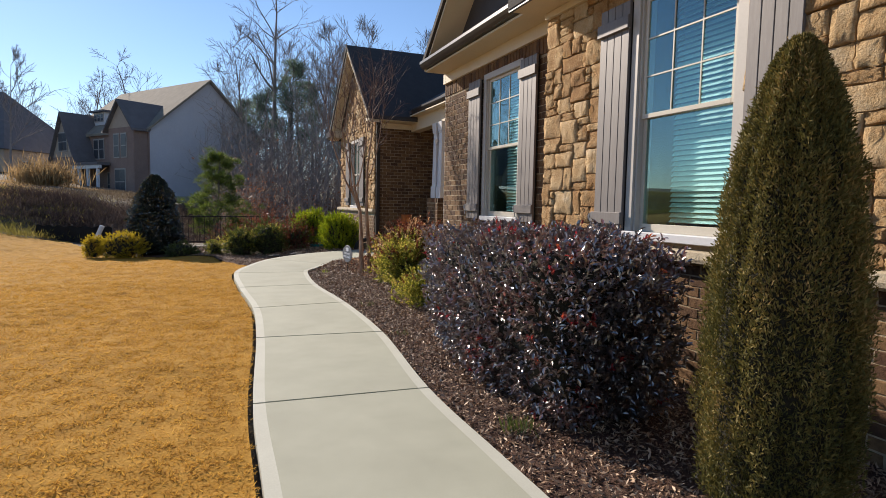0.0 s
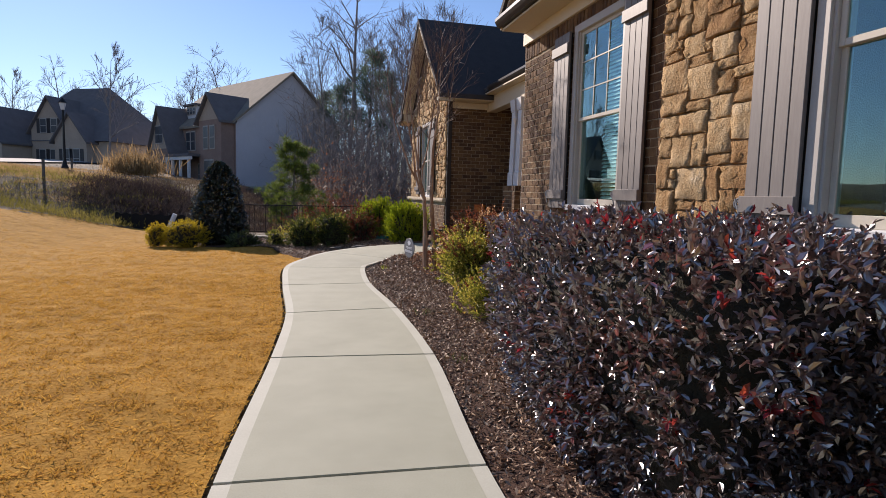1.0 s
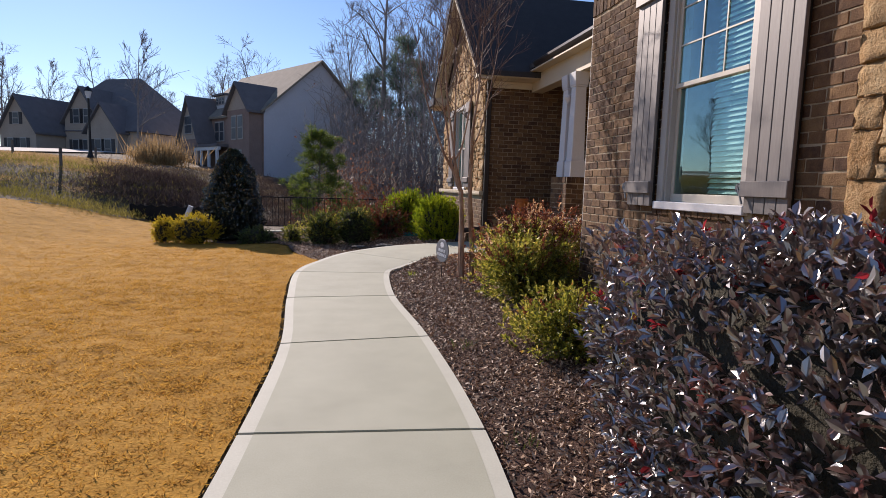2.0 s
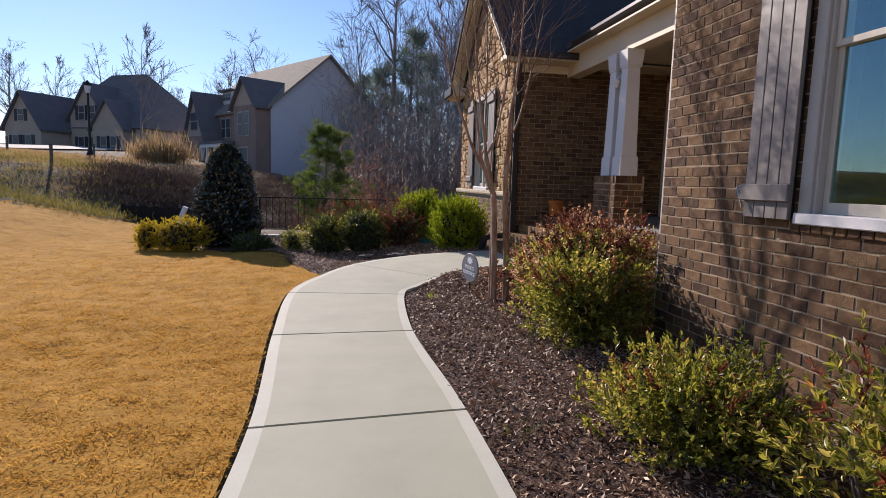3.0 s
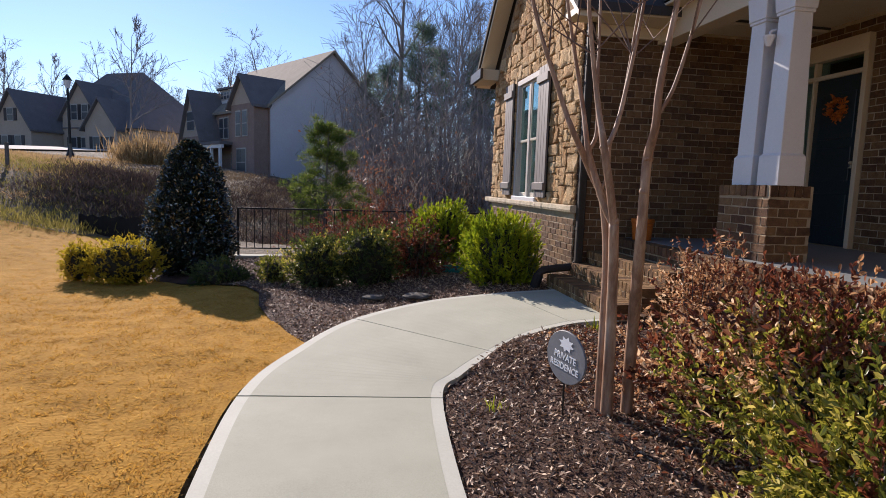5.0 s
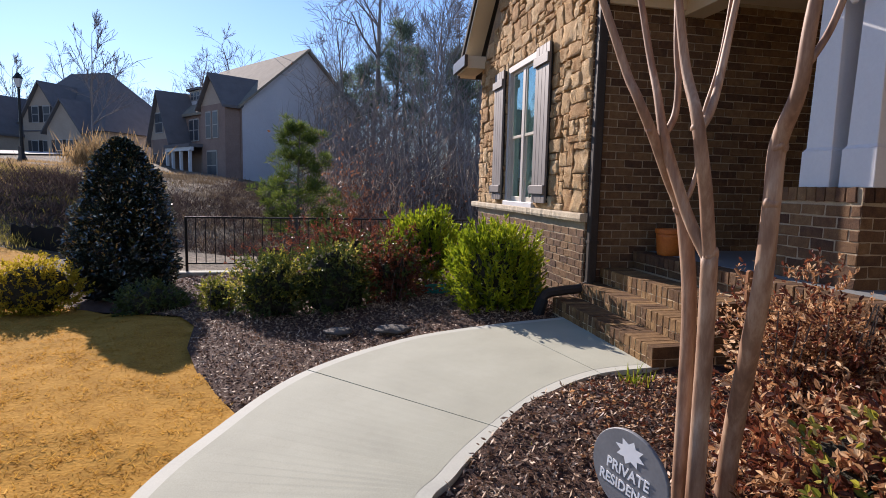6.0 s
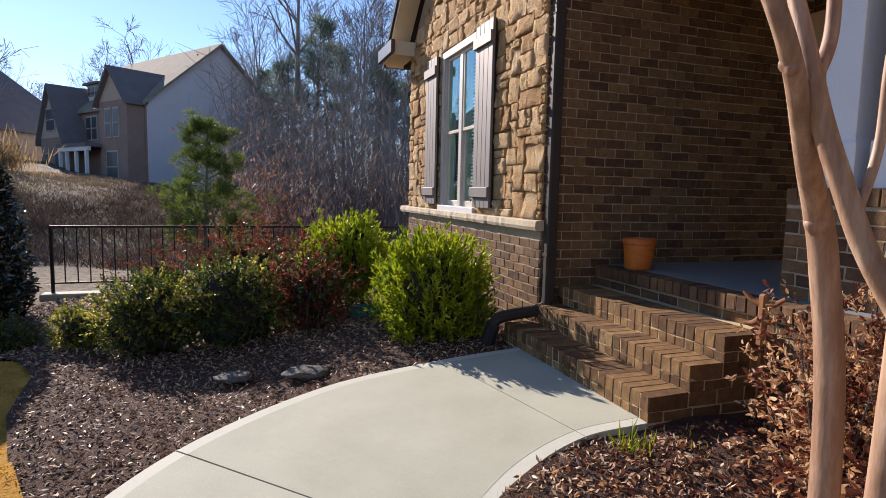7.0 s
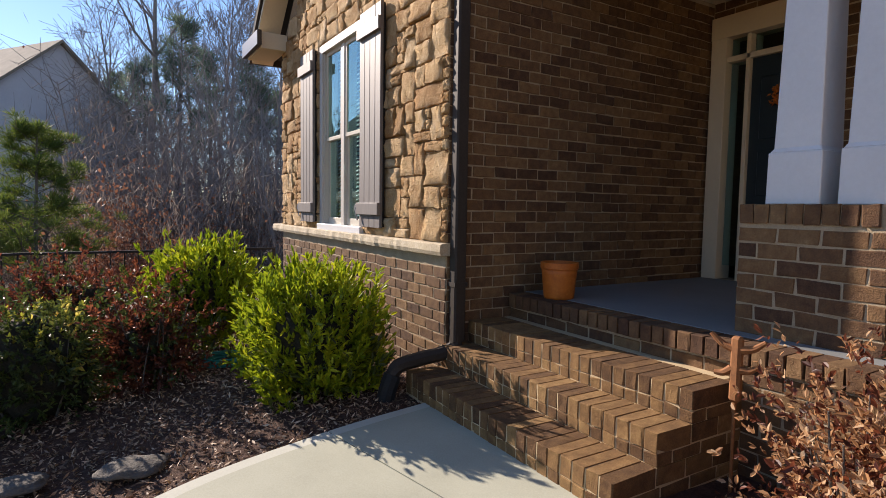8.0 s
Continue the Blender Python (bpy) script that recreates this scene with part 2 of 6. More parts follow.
M_ORANGE = surface("orange_glazed_pot", [(0, (0.36, 0.085, 0.006)), (0.6, (0.47, 0.13, 0.010)), (1, (0.55, 0.18, 0.02))], 5, 40, 0.6, 0.1, 0.003)
M_SLATE = surface("slate_plaque", [(0, (0.15, 0.154, 0.163)), (1, (0.21, 0.215, 0.225))], 7, 70, 0.6, 0.2, 0.002)
M_LETTER = surface("pale_lettering", [(0, (0.80, 0.81, 0.81)), (1, (0.86, 0.87, 0.87))], 5, 40, 0.6, 0, 0)
M_HOSE = surface("teal_hose", [(0, (0.01, 0.17, 0.15)), (1, (0.02, 0.25, 0.22))], 6, 40, 0.4, 0.05, 0.001)
M_FABRIC = surface("black_silt_fabric", [(0, (0.008, 0.008, 0.009)), (1, (0.02, 0.019, 0.018))], 3, 60, 0.8, 0.4, 0.01)
M_PVC = surface("white_pvc", [(0, (0.66, 0.66, 0.64)), (1, (0.75, 0.75, 0.73))], 5, 50, 0.4, 0, 0)
M_ROCK = surface("field_rock", [(0, (0.06, 0.052, 0.045)), (1, (0.15, 0.135, 0.115))], 7, 50, 0.9, 0.8, 0.02)
M_ASPHALT = surface("pale_road", [(0, (0.30, 0.29, 0.27)), (1, (0.40, 0.385, 0.36))], 1, 20, 0.9, 0.1, 0.01)
M_RUST = surface("rusted_iron", [(0, (0.16, 0.06, 0.02)), (1, (0.34, 0.14, 0.04))], 12, 60, 0.8, 0.4, 0.004)
# shade inside the foliage is put into the near-black colour of the cores
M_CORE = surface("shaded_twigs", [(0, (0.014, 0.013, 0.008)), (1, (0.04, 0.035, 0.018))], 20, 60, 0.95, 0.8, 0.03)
L_PURPLE = leaf_material("purple_hedge_leaf", [(0, (0.024, 0.018, 0.015)), (0.45, (0.056, 0.030, 0.025)), (0.78, (0.125, 0.060, 0.046)), (0.95, (0.24, 0.06, 0.05)), (1, (0.42, 0.05, 0.045))], 0.29, 1.0, 0.24, ior=2.5)
L_SHOOT = leaf_material("red_shoot_leaf", [(0, (0.14, 0.016, 0.02)), (0.6, (0.30, 0.025, 0.035)), (1, (0.48, 0.13, 0.04))], 0.4, 0.7, 0.5)
L_CONIFER = leaf_material("conifer_spray", [(0, (0.060, 0.062, 0.016)), (0.5, (0.15, 0.13, 0.033)), (0.85, (0.27, 0.20, 0.06)), (1, (0.40, 0.26, 0.10))], 0.7, 0.3, 0.22)
L_ABELIA = leaf_material("variegated_leaf", [(0, (0.045, 0.060, 0.010)), (0.42, (0.16, 0.18, 0.022)), (0.7, (0.40, 0.36, 0.042)), (0.9, (0.70, 0.58, 0.15)), (1, (0.60, 0.27, 0.05))], 0.36, 0.7, 0.5)
L_NANDINA = leaf_material("rusty_red_leaf", [(0, (0.05, 0.018, 0.012)), (0.4, (0.125, 0.038, 0.022)), (0.75, (0.22, 0.066, 0.03)), (1, (0.36, 0.15, 0.07))], 0.45, 0.5, 0.45)
L_TAN = leaf_material("withered_leaf", [(0, (0.20, 0.095, 0.045)), (0.5, (0.52, 0.29, 0.14)), (1, (0.84, 0.66, 0.44))], 0.6, 0.3, 0.55)
L_LIME = leaf_material("lime_leaf", [(0, (0.09, 0.15, 0.008)), (0.5, (0.26, 0.33, 0.010)), (1, (0.52, 0.52, 0.018))], 0.42, 0.4, 0.42)
L_GREEN = leaf_material("dark_green_leaf", [(0, (0.035, 0.055, 0.015)), (0.6, (0.08, 0.11, 0.022)), (1, (0.17, 0.18, 0.035))], 0.4, 0.5, 0.35)
L_HOLLY = leaf_material("holly_leaf", [(0, (0.014, 0.024, 0.016)), (0.6, (0.03, 0.045, 0.026)), (1, (0.06, 0.075, 0.04))], 0.2, 1.0, 0.1, ior=1.9)
L_GOLD = leaf_material("golden_leaf", [(0, (0.22, 0.17, 0.012)), (0.5, (0.44, 0.34, 0.02)), (1, (0.60, 0.45, 0.03))], 0.6, 0.3, 0.5)
L_PINE = leaf_material("pine_needle", [(0, (0.05, 0.085, 0.018)), (0.6, (0.125, 0.17, 0.03)), (1, (0.26, 0.29, 0.05))], 0.6, 0.3, 0.4)
# needles lightened and blued: haze over the far pines, painted in
L_FARPINE = leaf_material("hazed_far_pine_needle", [(0, (0.075, 0.12, 0.095)), (1, (0.22, 0.28, 0.20))], 0.7, 0.1, 0.45)
L_RUSSET = leaf_material("russet_leaf", [(0, (0.12, 0.05, 0.03)), (0.6, (0.24, 0.11, 0.065)), (1, (0.36, 0.19, 0.12))], 0.6, 0.3, 0.4)
L_BRUSH = leaf_material("dark_bank_brush", [(0, (0.05, 0.036, 0.032)), (0.6, (0.115, 0.083, 0.07)), (1, (0.23, 0.17, 0.13))], 0.9, 0.0, 0.14, patch=0.5)
L_BANK = leaf_material("bank_grass_blade", [(0, (0.13, 0.125, 0.03)), (0.6, (0.32, 0.27, 0.065)), (1, (0.48, 0.39, 0.12))], 0.95, 0.0, 0.35, patch=0.4)
L_DRY = leaf_material("dry_reed", [(0, (0.25, 0.165, 0.075)), (1, (0.52, 0.36, 0.18))], 0.95, 0.0, 0.5)
L_DULL = leaf_material("dull_dead_grass", [(0, (0.10, 0.075, 0.05)), (0.6, (0.20, 0.15, 0.098)), (1, (0.34, 0.265, 0.175))], 0.95, 0.0, 0.25, patch=0.5)
# the wood's haze also lightens this undergrowth colour
L_BRAMBLE = leaf_material("hazed_brown_bramble", [(0, (0.12, 0.098, 0.09)), (0.6, (0.27, 0.215, 0.18)), (1, (0.46, 0.375, 0.30))], 0.9, 0.05, 0.45)

M_GLASS, _t, _b = material("window_glass")
_g = node(_t, "ShaderNodeBsdfGlass", {"Color": (0.74, 0.92, 0.94, 1), "Roughness": 0.0, "IOR": 1.9})
_t.links.new(_g.outputs[0], _t.nodes["Material Output"].inputs["Surface"])


# ---- building helpers ----
def base_of(ob):
    v = Vector((0, 0, 0))
    while ob is not None:
        v += ob.location
        ob = ob.parent
    return v


def thing(name, at, label, category, group="", kind=""):
    """An empty at a thing's base; its parts are given in world coordinates."""
    e = new(name)
    e.location = at
    e.empty_display_size = 0.1
    return tagged(e, label, category, group, kind)


def hang(name, mesh, mat, parent=None, label="", kind=""):
    mesh.materials.append(mat)
    ob = new(name, mesh)
    if parent is not None:
        mesh.transform(Matrix.Translation(-base_of(parent)))
        ob.parent = parent
    return tagged(ob, label, kind=kind)


def part(name, bm, mat, parent=None, label="", smooth=False, kind=""):
    mesh = bpy.data.meshes.new(name)
    bm.to_mesh(mesh)
    bm.free()
    if smooth:
        mesh.shade_smooth()
    return hang(name, mesh, mat, parent, label, kind)


def arrays(name, verts, faces):
    """A mesh from an array of places and one of faces with the same number of corners each."""
    mesh = bpy.data.meshes.new(name)
    verts, faces = np.asarray(verts, np.float32), np.asarray(faces, np.int32)
    n = faces.shape[1]
    mesh.vertices.add(len(verts))
    mesh.vertices.foreach_set("co", verts.ravel())
    mesh.loops.add(faces.size)
    mesh.loops.foreach_set("vertex_index", faces.ravel())
    mesh.polygons.add(len(faces))
    mesh.polygons.foreach_set("loop_start", np.arange(0, faces.size, n, dtype=np.int32))
    mesh.update(calc_edges=True)
    mesh.shade_flat()
    return mesh


def box(bm, x0, x1, y0, y1, z0, z1, bevel=0.0):
    m = Matrix.Translation(((x0 + x1) / 2, (y0 + y1) / 2, (z0 + z1) / 2)) @ Matrix.Diagonal((abs(x1 - x0), abs(y1 - y0), abs(z1 - z0), 1))
    made = bmesh.ops.create_cube(bm, size=1, matrix=m)
    if bevel:
        edges = list({e for v in made["verts"] for e in v.link_edges})
        bmesh.ops.bevel(bm, geom=edges, offset=bevel, segments=1, affect="EDGES")
    return bm


def boxed(*a, **k):
    return box(bmesh.new(), *a, **k)


def prism(points, a, b, axis):
    """A polygon drawn in the two other axes, drawn out along axis from a to b."""
    bm = bmesh.new()
    def lay(p, d):
        q = list(p)
        q.insert(axis, d)
        return bm.verts.new(q)
    lo, hi = [lay(p, a) for p in points], [lay(p, b) for p in points]
    n = len(points)
    bm.faces.new(lo[::-1])
    bm.faces.new(hi)
    for i in range(n):
        bm.faces.new((lo[i], lo[(i + 1) % n], hi[(i + 1) % n], hi[i]))
    bmesh.ops.recalc_face_normals(bm, faces=bm.faces)
    return bm


def tubes(segments, sides=5):
    """Tapered tubes, from an array of rows p0, p1, r0, r1."""
    s = np.asarray(segments, float).reshape(-1, 8)
    p0, p1, r0, r1 = s[:, :3], s[:, 3:6], s[:, 6], s[:, 7]
    d = p1 - p0
    d /= np.linalg.norm(d, axis=1, keepdims=True) + 1e-9
    ref = np.where(np.abs(d[:, 2:3]) > 0.9, np.array([[1.0, 0, 0]]), np.array([[0, 0, 1.0]]))
    u = np.cross(d, ref)
    u /= np.linalg.norm(u, axis=1, keepdims=True)
    w = np.cross(d, u)
    a = np.linspace(0, 2 * np.pi, sides, endpoint=False)
    ring = u[:, None] * np.cos(a)[None, :, None] + w[:, None] * np.sin(a)[None, :, None]
    v = np.concatenate([p0[:, None] + ring * r0[:, None, None], p1[:, None] + ring * r1[:, None, None]], 1)
    k = np.arange(sides)
    f = np.stack([k, (k + 1) % sides, sides + (k + 1) % sides, sides + k], 1)
    faces = (np.arange(len(s)) * 2 * sides)[:, None, None] + f[None]
    return v.reshape(-1, 3), faces.reshape(-1, 4)


def smooth_line(points, n):
    """A Catmull-Rom line through points, with n steps between neighbours."""
    p = np.asarray(points, float)
    q = np.vstack([2 * p[0] - p[1], p, 2 * p[-1] - p[-2]])
    out = []
    for i in range(len(p) - 1):
        a, b, c, d = q[i:i + 4]
        for t in np.linspace(0, 1, n, endpoint=False):
            out.append(0.5 * (2 * b + (c - a) * t + (2 * a - 5 * b + 4 * c - d) * t * t + (3 * b - a - 3 * c + d) * t ** 3))
    out.append(p[-1])
    return np.array(out)


def pipe(points, radius, sides=8, n=6):
    """A bent round bar."""
    p = smooth_line(points, n) if n > 1 else np.asarray(points, float)
    r = np.interp(np.linspace(0, 1, len(p)), np.linspace(0, 1, len(radius)), radius) if isinstance(radius, (list, tuple)) else np.full(len(p), radius)
    t = np.gradient(p, axis=0)
    t /= np.linalg.norm(t, axis=1, keepdims=True)
    ref = np.array([0.31, 0.87, 0.38])
    u = np.cross(t, ref)
    u /= np.linalg.norm(u, axis=1, keepdims=True)
    w = np.cross(t, u)
    a = np.linspace(0, 2 * np.pi, sides, endpoint=False)
    v = p[:, None] + (u[:, None] * np.cos(a)[None, :, None] + w[:, None] * np.sin(a)[None, :, None]) * r[:, None, None]
    bm = bmesh.new()
    rows = [[bm.verts.new(c) for c in row] for row in v]
    for i in range(len(rows) - 1):
        for j in range(sides):
            bm.faces.new((rows[i][j], rows[i][(j + 1) % sides], rows[i + 1][(j + 1) % sides], rows[i + 1][j]))
    bm.faces.new(rows[0][::-1])
    bm.faces.new(rows[-1])
    bmesh.ops.recalc_face_normals(bm, faces=bm.faces)
    return bm


def lathe(profile, at, sides=24):
    bm = bmesh.new()
    rows = [[bm.verts.new((at[0] + r * math.cos(a), at[1] + r * math.sin(a), at[2] + z)) for a in np.linspace(0, 2 * np.pi, sides, endpoint=False)] for r, z in profile]
    for i in range(len(rows) - 1):
        for j in range(sides):
            bm.faces.new((rows[i][j], rows[i][(j + 1) % sides], rows[i + 1][(j + 1) % sides], rows[i + 1][j]))
    bm.faces.new(rows[0][::-1])
    bm.faces.new(rows[-1])
    bmesh.ops.recalc_face_normals(bm, faces=bm.faces)
    return bm


def leaves(points, ways, size, aspect, rng, spread=0.8, jitter=0.35, fold=0.35, level=0.0, plain=False):
    """Folded oval leaves of two faces at points, each growing more or less along its way; level turns their faces to the sky, plain makes them single faces."""
    n = len(points)
    d = ways + rng.normal(0, spread, (n, 3))
    d /= np.linalg.norm(d, axis=1, keepdims=True) + 1e-9
    side = np.cross(d, rng.normal(0, 1, (n, 3)) * (1 - level) + np.array([0, 0, 1.6 * level]))
    side /= np.linalg.norm(side, axis=1, keepdims=True) + 1e-9
    up = np.cross(side, d)
    ln = size * (1 + rng.uniform(-jitter, jitter, (n, 1)))
    w = ln * aspect / 2
    if plain:
        m, tip = points + d * ln * 0.5, points + d * ln
        v = np.stack([points, m + side * w, tip, m - side * w], 1).reshape(-1, 3)
        return v, (np.arange(n) * 4)[:, None] + np.arange(4)[None]
    lift = up * w * fold
    a, b = points + d * ln * 0.28 + lift, points + d * ln * 0.68 + lift
    tip = points + d * ln - up * w * 0.3
    v = np.stack([points, a + side * w * 0.9, b + side * w * 0.85, tip, b - side * w * 0.85, a - side * w * 0.9], 1).reshape(-1, 3)
    f = (np.arange(n) * 6)[:, None, None] + np.array([[0, 1, 2, 3], [0, 3, 4, 5]])[None]
    return v, f.reshape(-1, 4)


def joined(*sets):
    v, f, n = [], [], 0
    for a, b in sets:
        v.append(a)
        f.append(b + n)
        n += len(a)
    return np.concatenate(v), np.concatenate(f)


def pieces(parent, name, items, mat, limit, key, stuff_name):
    """Chamfered blocks: items are (pose, length, depth, height) with the face towards local -y. The nearest are objects of
    their own on shared meshes, the rest one mesh."""
    items = sorted(items, key=key)
    shared = {}
    worn = np.random.default_rng(77)
    def block(l, d, h, c=0.0035):
        x, z = l / 2, h / 2
        v = [(-x, d, -z), (x, d, -z), (x, d, z), (-x, d, z), (-x, c, -z), (x, c, -z), (x, c, z), (-x, c, z),
             (-x + c, 0, -z + c), (x - c, 0, -z + c), (x - c, 0, z - c), (-x + c, 0, z - c)]
        f = [(0, 1, 5, 4), (1, 2, 6, 5), (2, 3, 7, 6), (3, 0, 4, 7), (4, 5, 9, 8), (5, 6, 10, 9), (6, 7, 11, 10), (7, 4, 8, 11), (8, 9, 10, 11)]
        v = np.array(v)
        v[4:] += worn.normal(0, 0.0026, (8, 3)) * (1, 0.4, 1)
        return v, np.array(f)
    inv = Matrix.Translation(-base_of(parent))
    for m, l, d, h in items[:limit]:
        k = (round(l, 2), round(d, 3), round(h, 3), int(worn.integers(5)))
        if k not in shared:
            shared[k] = arrays(name, *block(*k[:3]))
            shared[k].materials.append(mat)
        ob = new(name, shared[k])
        ob.parent = parent
        ob.matrix_basis = inv @ m
    if items[limit:]:
        sets = []
        for m, l, d, h in items[limit:]:
            v, f = block(l, d, h)
            r = np.array(m)
            sets.append((v @ r[:3, :3].T + r[:3, 3], f))
        hang(stuff_name, arrays(stuff_name, *joined(*sets)), mat, parent, kind="stuff")


def wall_frame(origin, along):
    """The pose of a wall: local x along it, local z up, local -y outwards."""
    a = Vector(along).normalized()
    n = Vector((0, 0, 1)).cross(a)
    return Matrix((( a.x, n.x, 0, origin[0]), (a.y, n.y, 0, origin[1]), (a.z, n.z, 1, origin[2]), (0, 0, 0, 1)))


BRICK_L, BRICK_H, JOINT = 0.194, 0.071, 0.010


def brick_field(frame_, length, z0, z1, holes, rng, proud=0.0048):
    """Running-bond bricks over a wall, cut at the ends and at holes (u0, u1, z0, z1)."""
    items = []
    rows = int((z1 - z0) / (BRICK_H + JOINT))
    for r in range(rows):
        za = z0 + r * (BRICK_H + JOINT)
        zb = za + BRICK_H
        spans = [(0.0, length)]
        for a, b, c, d in holes:
            if zb > c + 0.01 and za < d - 0.01:
                spans = [s for s0, s1 in spans for s in ((s0, min(s1, a)), (max(s0, b), s1)) if s[1] - s[0] > 0.03]
        u = -(BRICK_L + JOINT) * (0.5 if r % 2 else 0.0)
        while u < length:
            for s0, s1 in spans:
                a, b = max(u, s0), min(u + BRICK_L, s1)
                if b - a > 0.035:
                    out = proud + rng.uniform(-0.0012, 0.002)
                    m = frame_ @ pose((a + b) / 2, -out, (za + zb) / 2 + rng.uniform(-0.001, 0.001), 0, rng.uniform(-0.3, 0.3), rng.uniform(-0.4, 0.4))
                    items.append((m, b - a, 0.03, BRICK_H))
            u += BRICK_L + JOINT
    return items


# ---- ground ----
def step(v):
    v = np.clip(v, 0, 1)
    return v * v * (3 - 2 * v)


def soft(v, w):
    return w * np.logaddexp(0, v / w)


def land(x, y):
    """The height of the ground."""
    x, y = np.asarray(x, float), np.asarray(y, float)
    h = -0.02 - 0.10 * step((y - 9) / 7) * step((0.6 - x) / 2.2) * (1 - 0.6 * step((x + 0.2) / 0.8))
    h = h - 0.05 * step((y - 13) / 5)
    h = h + 1.6 * (1 - np.exp(-0.175 * soft(-x - 4.9, 0.6))) * step((y - 6) / 14) * (1 - 0.5 * step((y - 24) / 10))
    left = step((3.5 - x) / 9)
    h = h + (0.5 + 1.0 * left) * (0.6 * step((y - 23.0) / 4.5) + 0.4 * step((y - 25) / 9)) * (0.25 + 0.75 * left)
    h = h - 1.6 * (1 - left) * step((y - 20) / 8) * (1 - step((y - 34) / 16))
    h = h + 0.016 * soft(y - 33, 3) * (1 - step((y - 90) / 120)) + 0.022 * soft(-x - 10, 2) * step((y - 22) / 12) * (1 - step((-x - 40) / 40))
    h = h + 0.036 * (soft(y - 42, 2) - soft(y - 62, 2)) * step((-x - 8) / 7)
    return h


def spaced(a, b, near, far, step0, grow):
    out, v, s = [near], near, step0
    while v < b:
        v += s
        s *= grow
        out.append(min(v, b))
    v, s = near, step0
    while v > a:
        v -= s
        s *= grow
        out.append(max(v, a))
    return np.array(sorted(set(out)))


def sheet(name, xs_of, ys, z_of, mat, nx, label, lift=0.0):
    """A strip sheet: for each y a row of nx places from xs_of(y)[0] to xs_of(y)[1]."""
    v = []
    for y in ys:
        a, b = xs_of(y)
        xs = np.linspace(a, b, nx)
        v.append(np.stack([xs, np.full(nx, y), z_of(xs, np.full(nx, y)) + lift], 1))
    v = np.concatenate(v)
    i = (np.arange(len(ys) - 1)[:, None] * nx + np.arange(nx - 1)[None]).ravel()
    f = np.stack([i, i + 1, i + nx + 1, i + nx], 1)
    ob = hang(name, arrays(name, v, f), mat)
    ob.data.shade_smooth()
    return tagged(ob, label, name.replace("_", " "), kind="structure")


gx = spaced(-700, 700, -3, 0, 0.6, 1.07)
gy = spaced(-300, 900, 14, 0, 0.6, 1.06)
GX, GY = np.meshgrid(gx, gy)
rough = np.array([noise.noise((x * 0.35, y * 0.35, 0)) for x, y in zip(GX.ravel(), GY.ravel())]).reshape(GX.shape)
out_of_lawn = np.clip(step((GY - 20) / 4) + step((-GX - 9) / 5), 0, 1) * (np.hypot(GX, GY) < 120) * (1 - step((-GX - 11) / 4) * step((GY - 36) / 5))
GZ = land(GX, GY) - 0.07 * (1 - step((GY - 19) / 3)) + 0.28 * rough * out_of_lawn
k = (np.arange(len(gy) - 1)[:, None] * len(gx) + np.arange(len(gx) - 1)[None]).ravel()
ground = hang("ground", arrays("ground", np.stack([GX.ravel(), GY.ravel(), GZ.ravel()], 1), np.stack([k, k + 1, k + len(gx) + 1, k + len(gx)], 1)), M_GROUND)
ground.data.shade_smooth()
tagged(ground, "rough winter ground with dry grass and leaf litter", "ground", kind="structure")

# the walk: left and right edges with their heights
WALK_L = smooth_line([(0.35, -6), (0.45, -2), (0.56, 1.0), (0.60, 2.4), (0.63, 3.74), (0.78, 5.68), (0.85, 7.34), (0.76, 9.2), (0.745, 10.99), (1.04, 11.97), (1.52, 12.81), (2.35, 13.44), (3.25, 13.69), (4.0, 13.79)], 10)
WALK_R = smooth_line([(1.62, -6), (1.75, -2), (1.84, 1.0), (1.86, 2.4), (1.88, 3.68), (2.06, 5.58), (2.07, 7.47), (1.975, 9.27), (2.07, 10.84), (2.27, 11.21), (2.63, 11.61), (3.08, 12.0), (3.54, 12.2), (4.0, 12.21)], 10)
WALK_Z = np.interp(np.arange(len(WALK_L)), [0, 70, 80, 90, 100, 110, 120, 130], [0, 0, 0.015, 0.04, 0.08, 0.125, 0.165, 0.19])
walkway = thing("walkway", (1.3, 5, 0), "curving pale concrete front walk with tooled borders and joints", "walkway", kind="structure")


def slab(i0, i1, name, mat, fa, fb, z_up, gap):
    """A slab of the walk between stations i0 and i1, from the fraction fa to fb of its width."""
    bm = bmesh.new()
    rows = []
    n = i1 - i0
    for j in range(n + 1):
        s = i0 + j
        if j == 0: s += gap
        if j == n: s -= gap
        a, b = int(min(s, len(WALK_L) - 2)), s - int(min(s, len(WALK_L) - 2))
        l, r = WALK_L[a] * (1 - b) + WALK_L[a + 1] * b, WALK_R[a] * (1 - b) + WALK_R[a + 1] * b
        z = WALK_Z[a] * (1 - b) + WALK_Z[a + 1] * b + z_up
        w = np.linalg.norm(r - l)
        pa, pb = l + (r - l) * (fa / w if fa >= 0 else 1 + fa / w), l + (r - l) * (fb / w if fb > 0 else 1 + fb / w)
        rows.append([bm.verts.new((*pa, z - 0.28)), bm.verts.new((*pa, z)), bm.verts.new((*pb, z)), bm.verts.new((*pb, z - 0.28))])
    for j in range(n):
        for q in range(3):
            bm.faces.new((rows[j][q], rows[j + 1][q], rows[j + 1][q + 1], rows[j][q + 1]))
    bm.faces.new(rows[0])
    bm.faces.new(rows[-1][::-1])
    bmesh.ops.recalc_face_normals(bm, faces=bm.faces)
    return part(name, bm, mat, walkway)


STATIONS = [0, 10, 26, 40, 50, 60, 70, 80, 100, 120, 130]
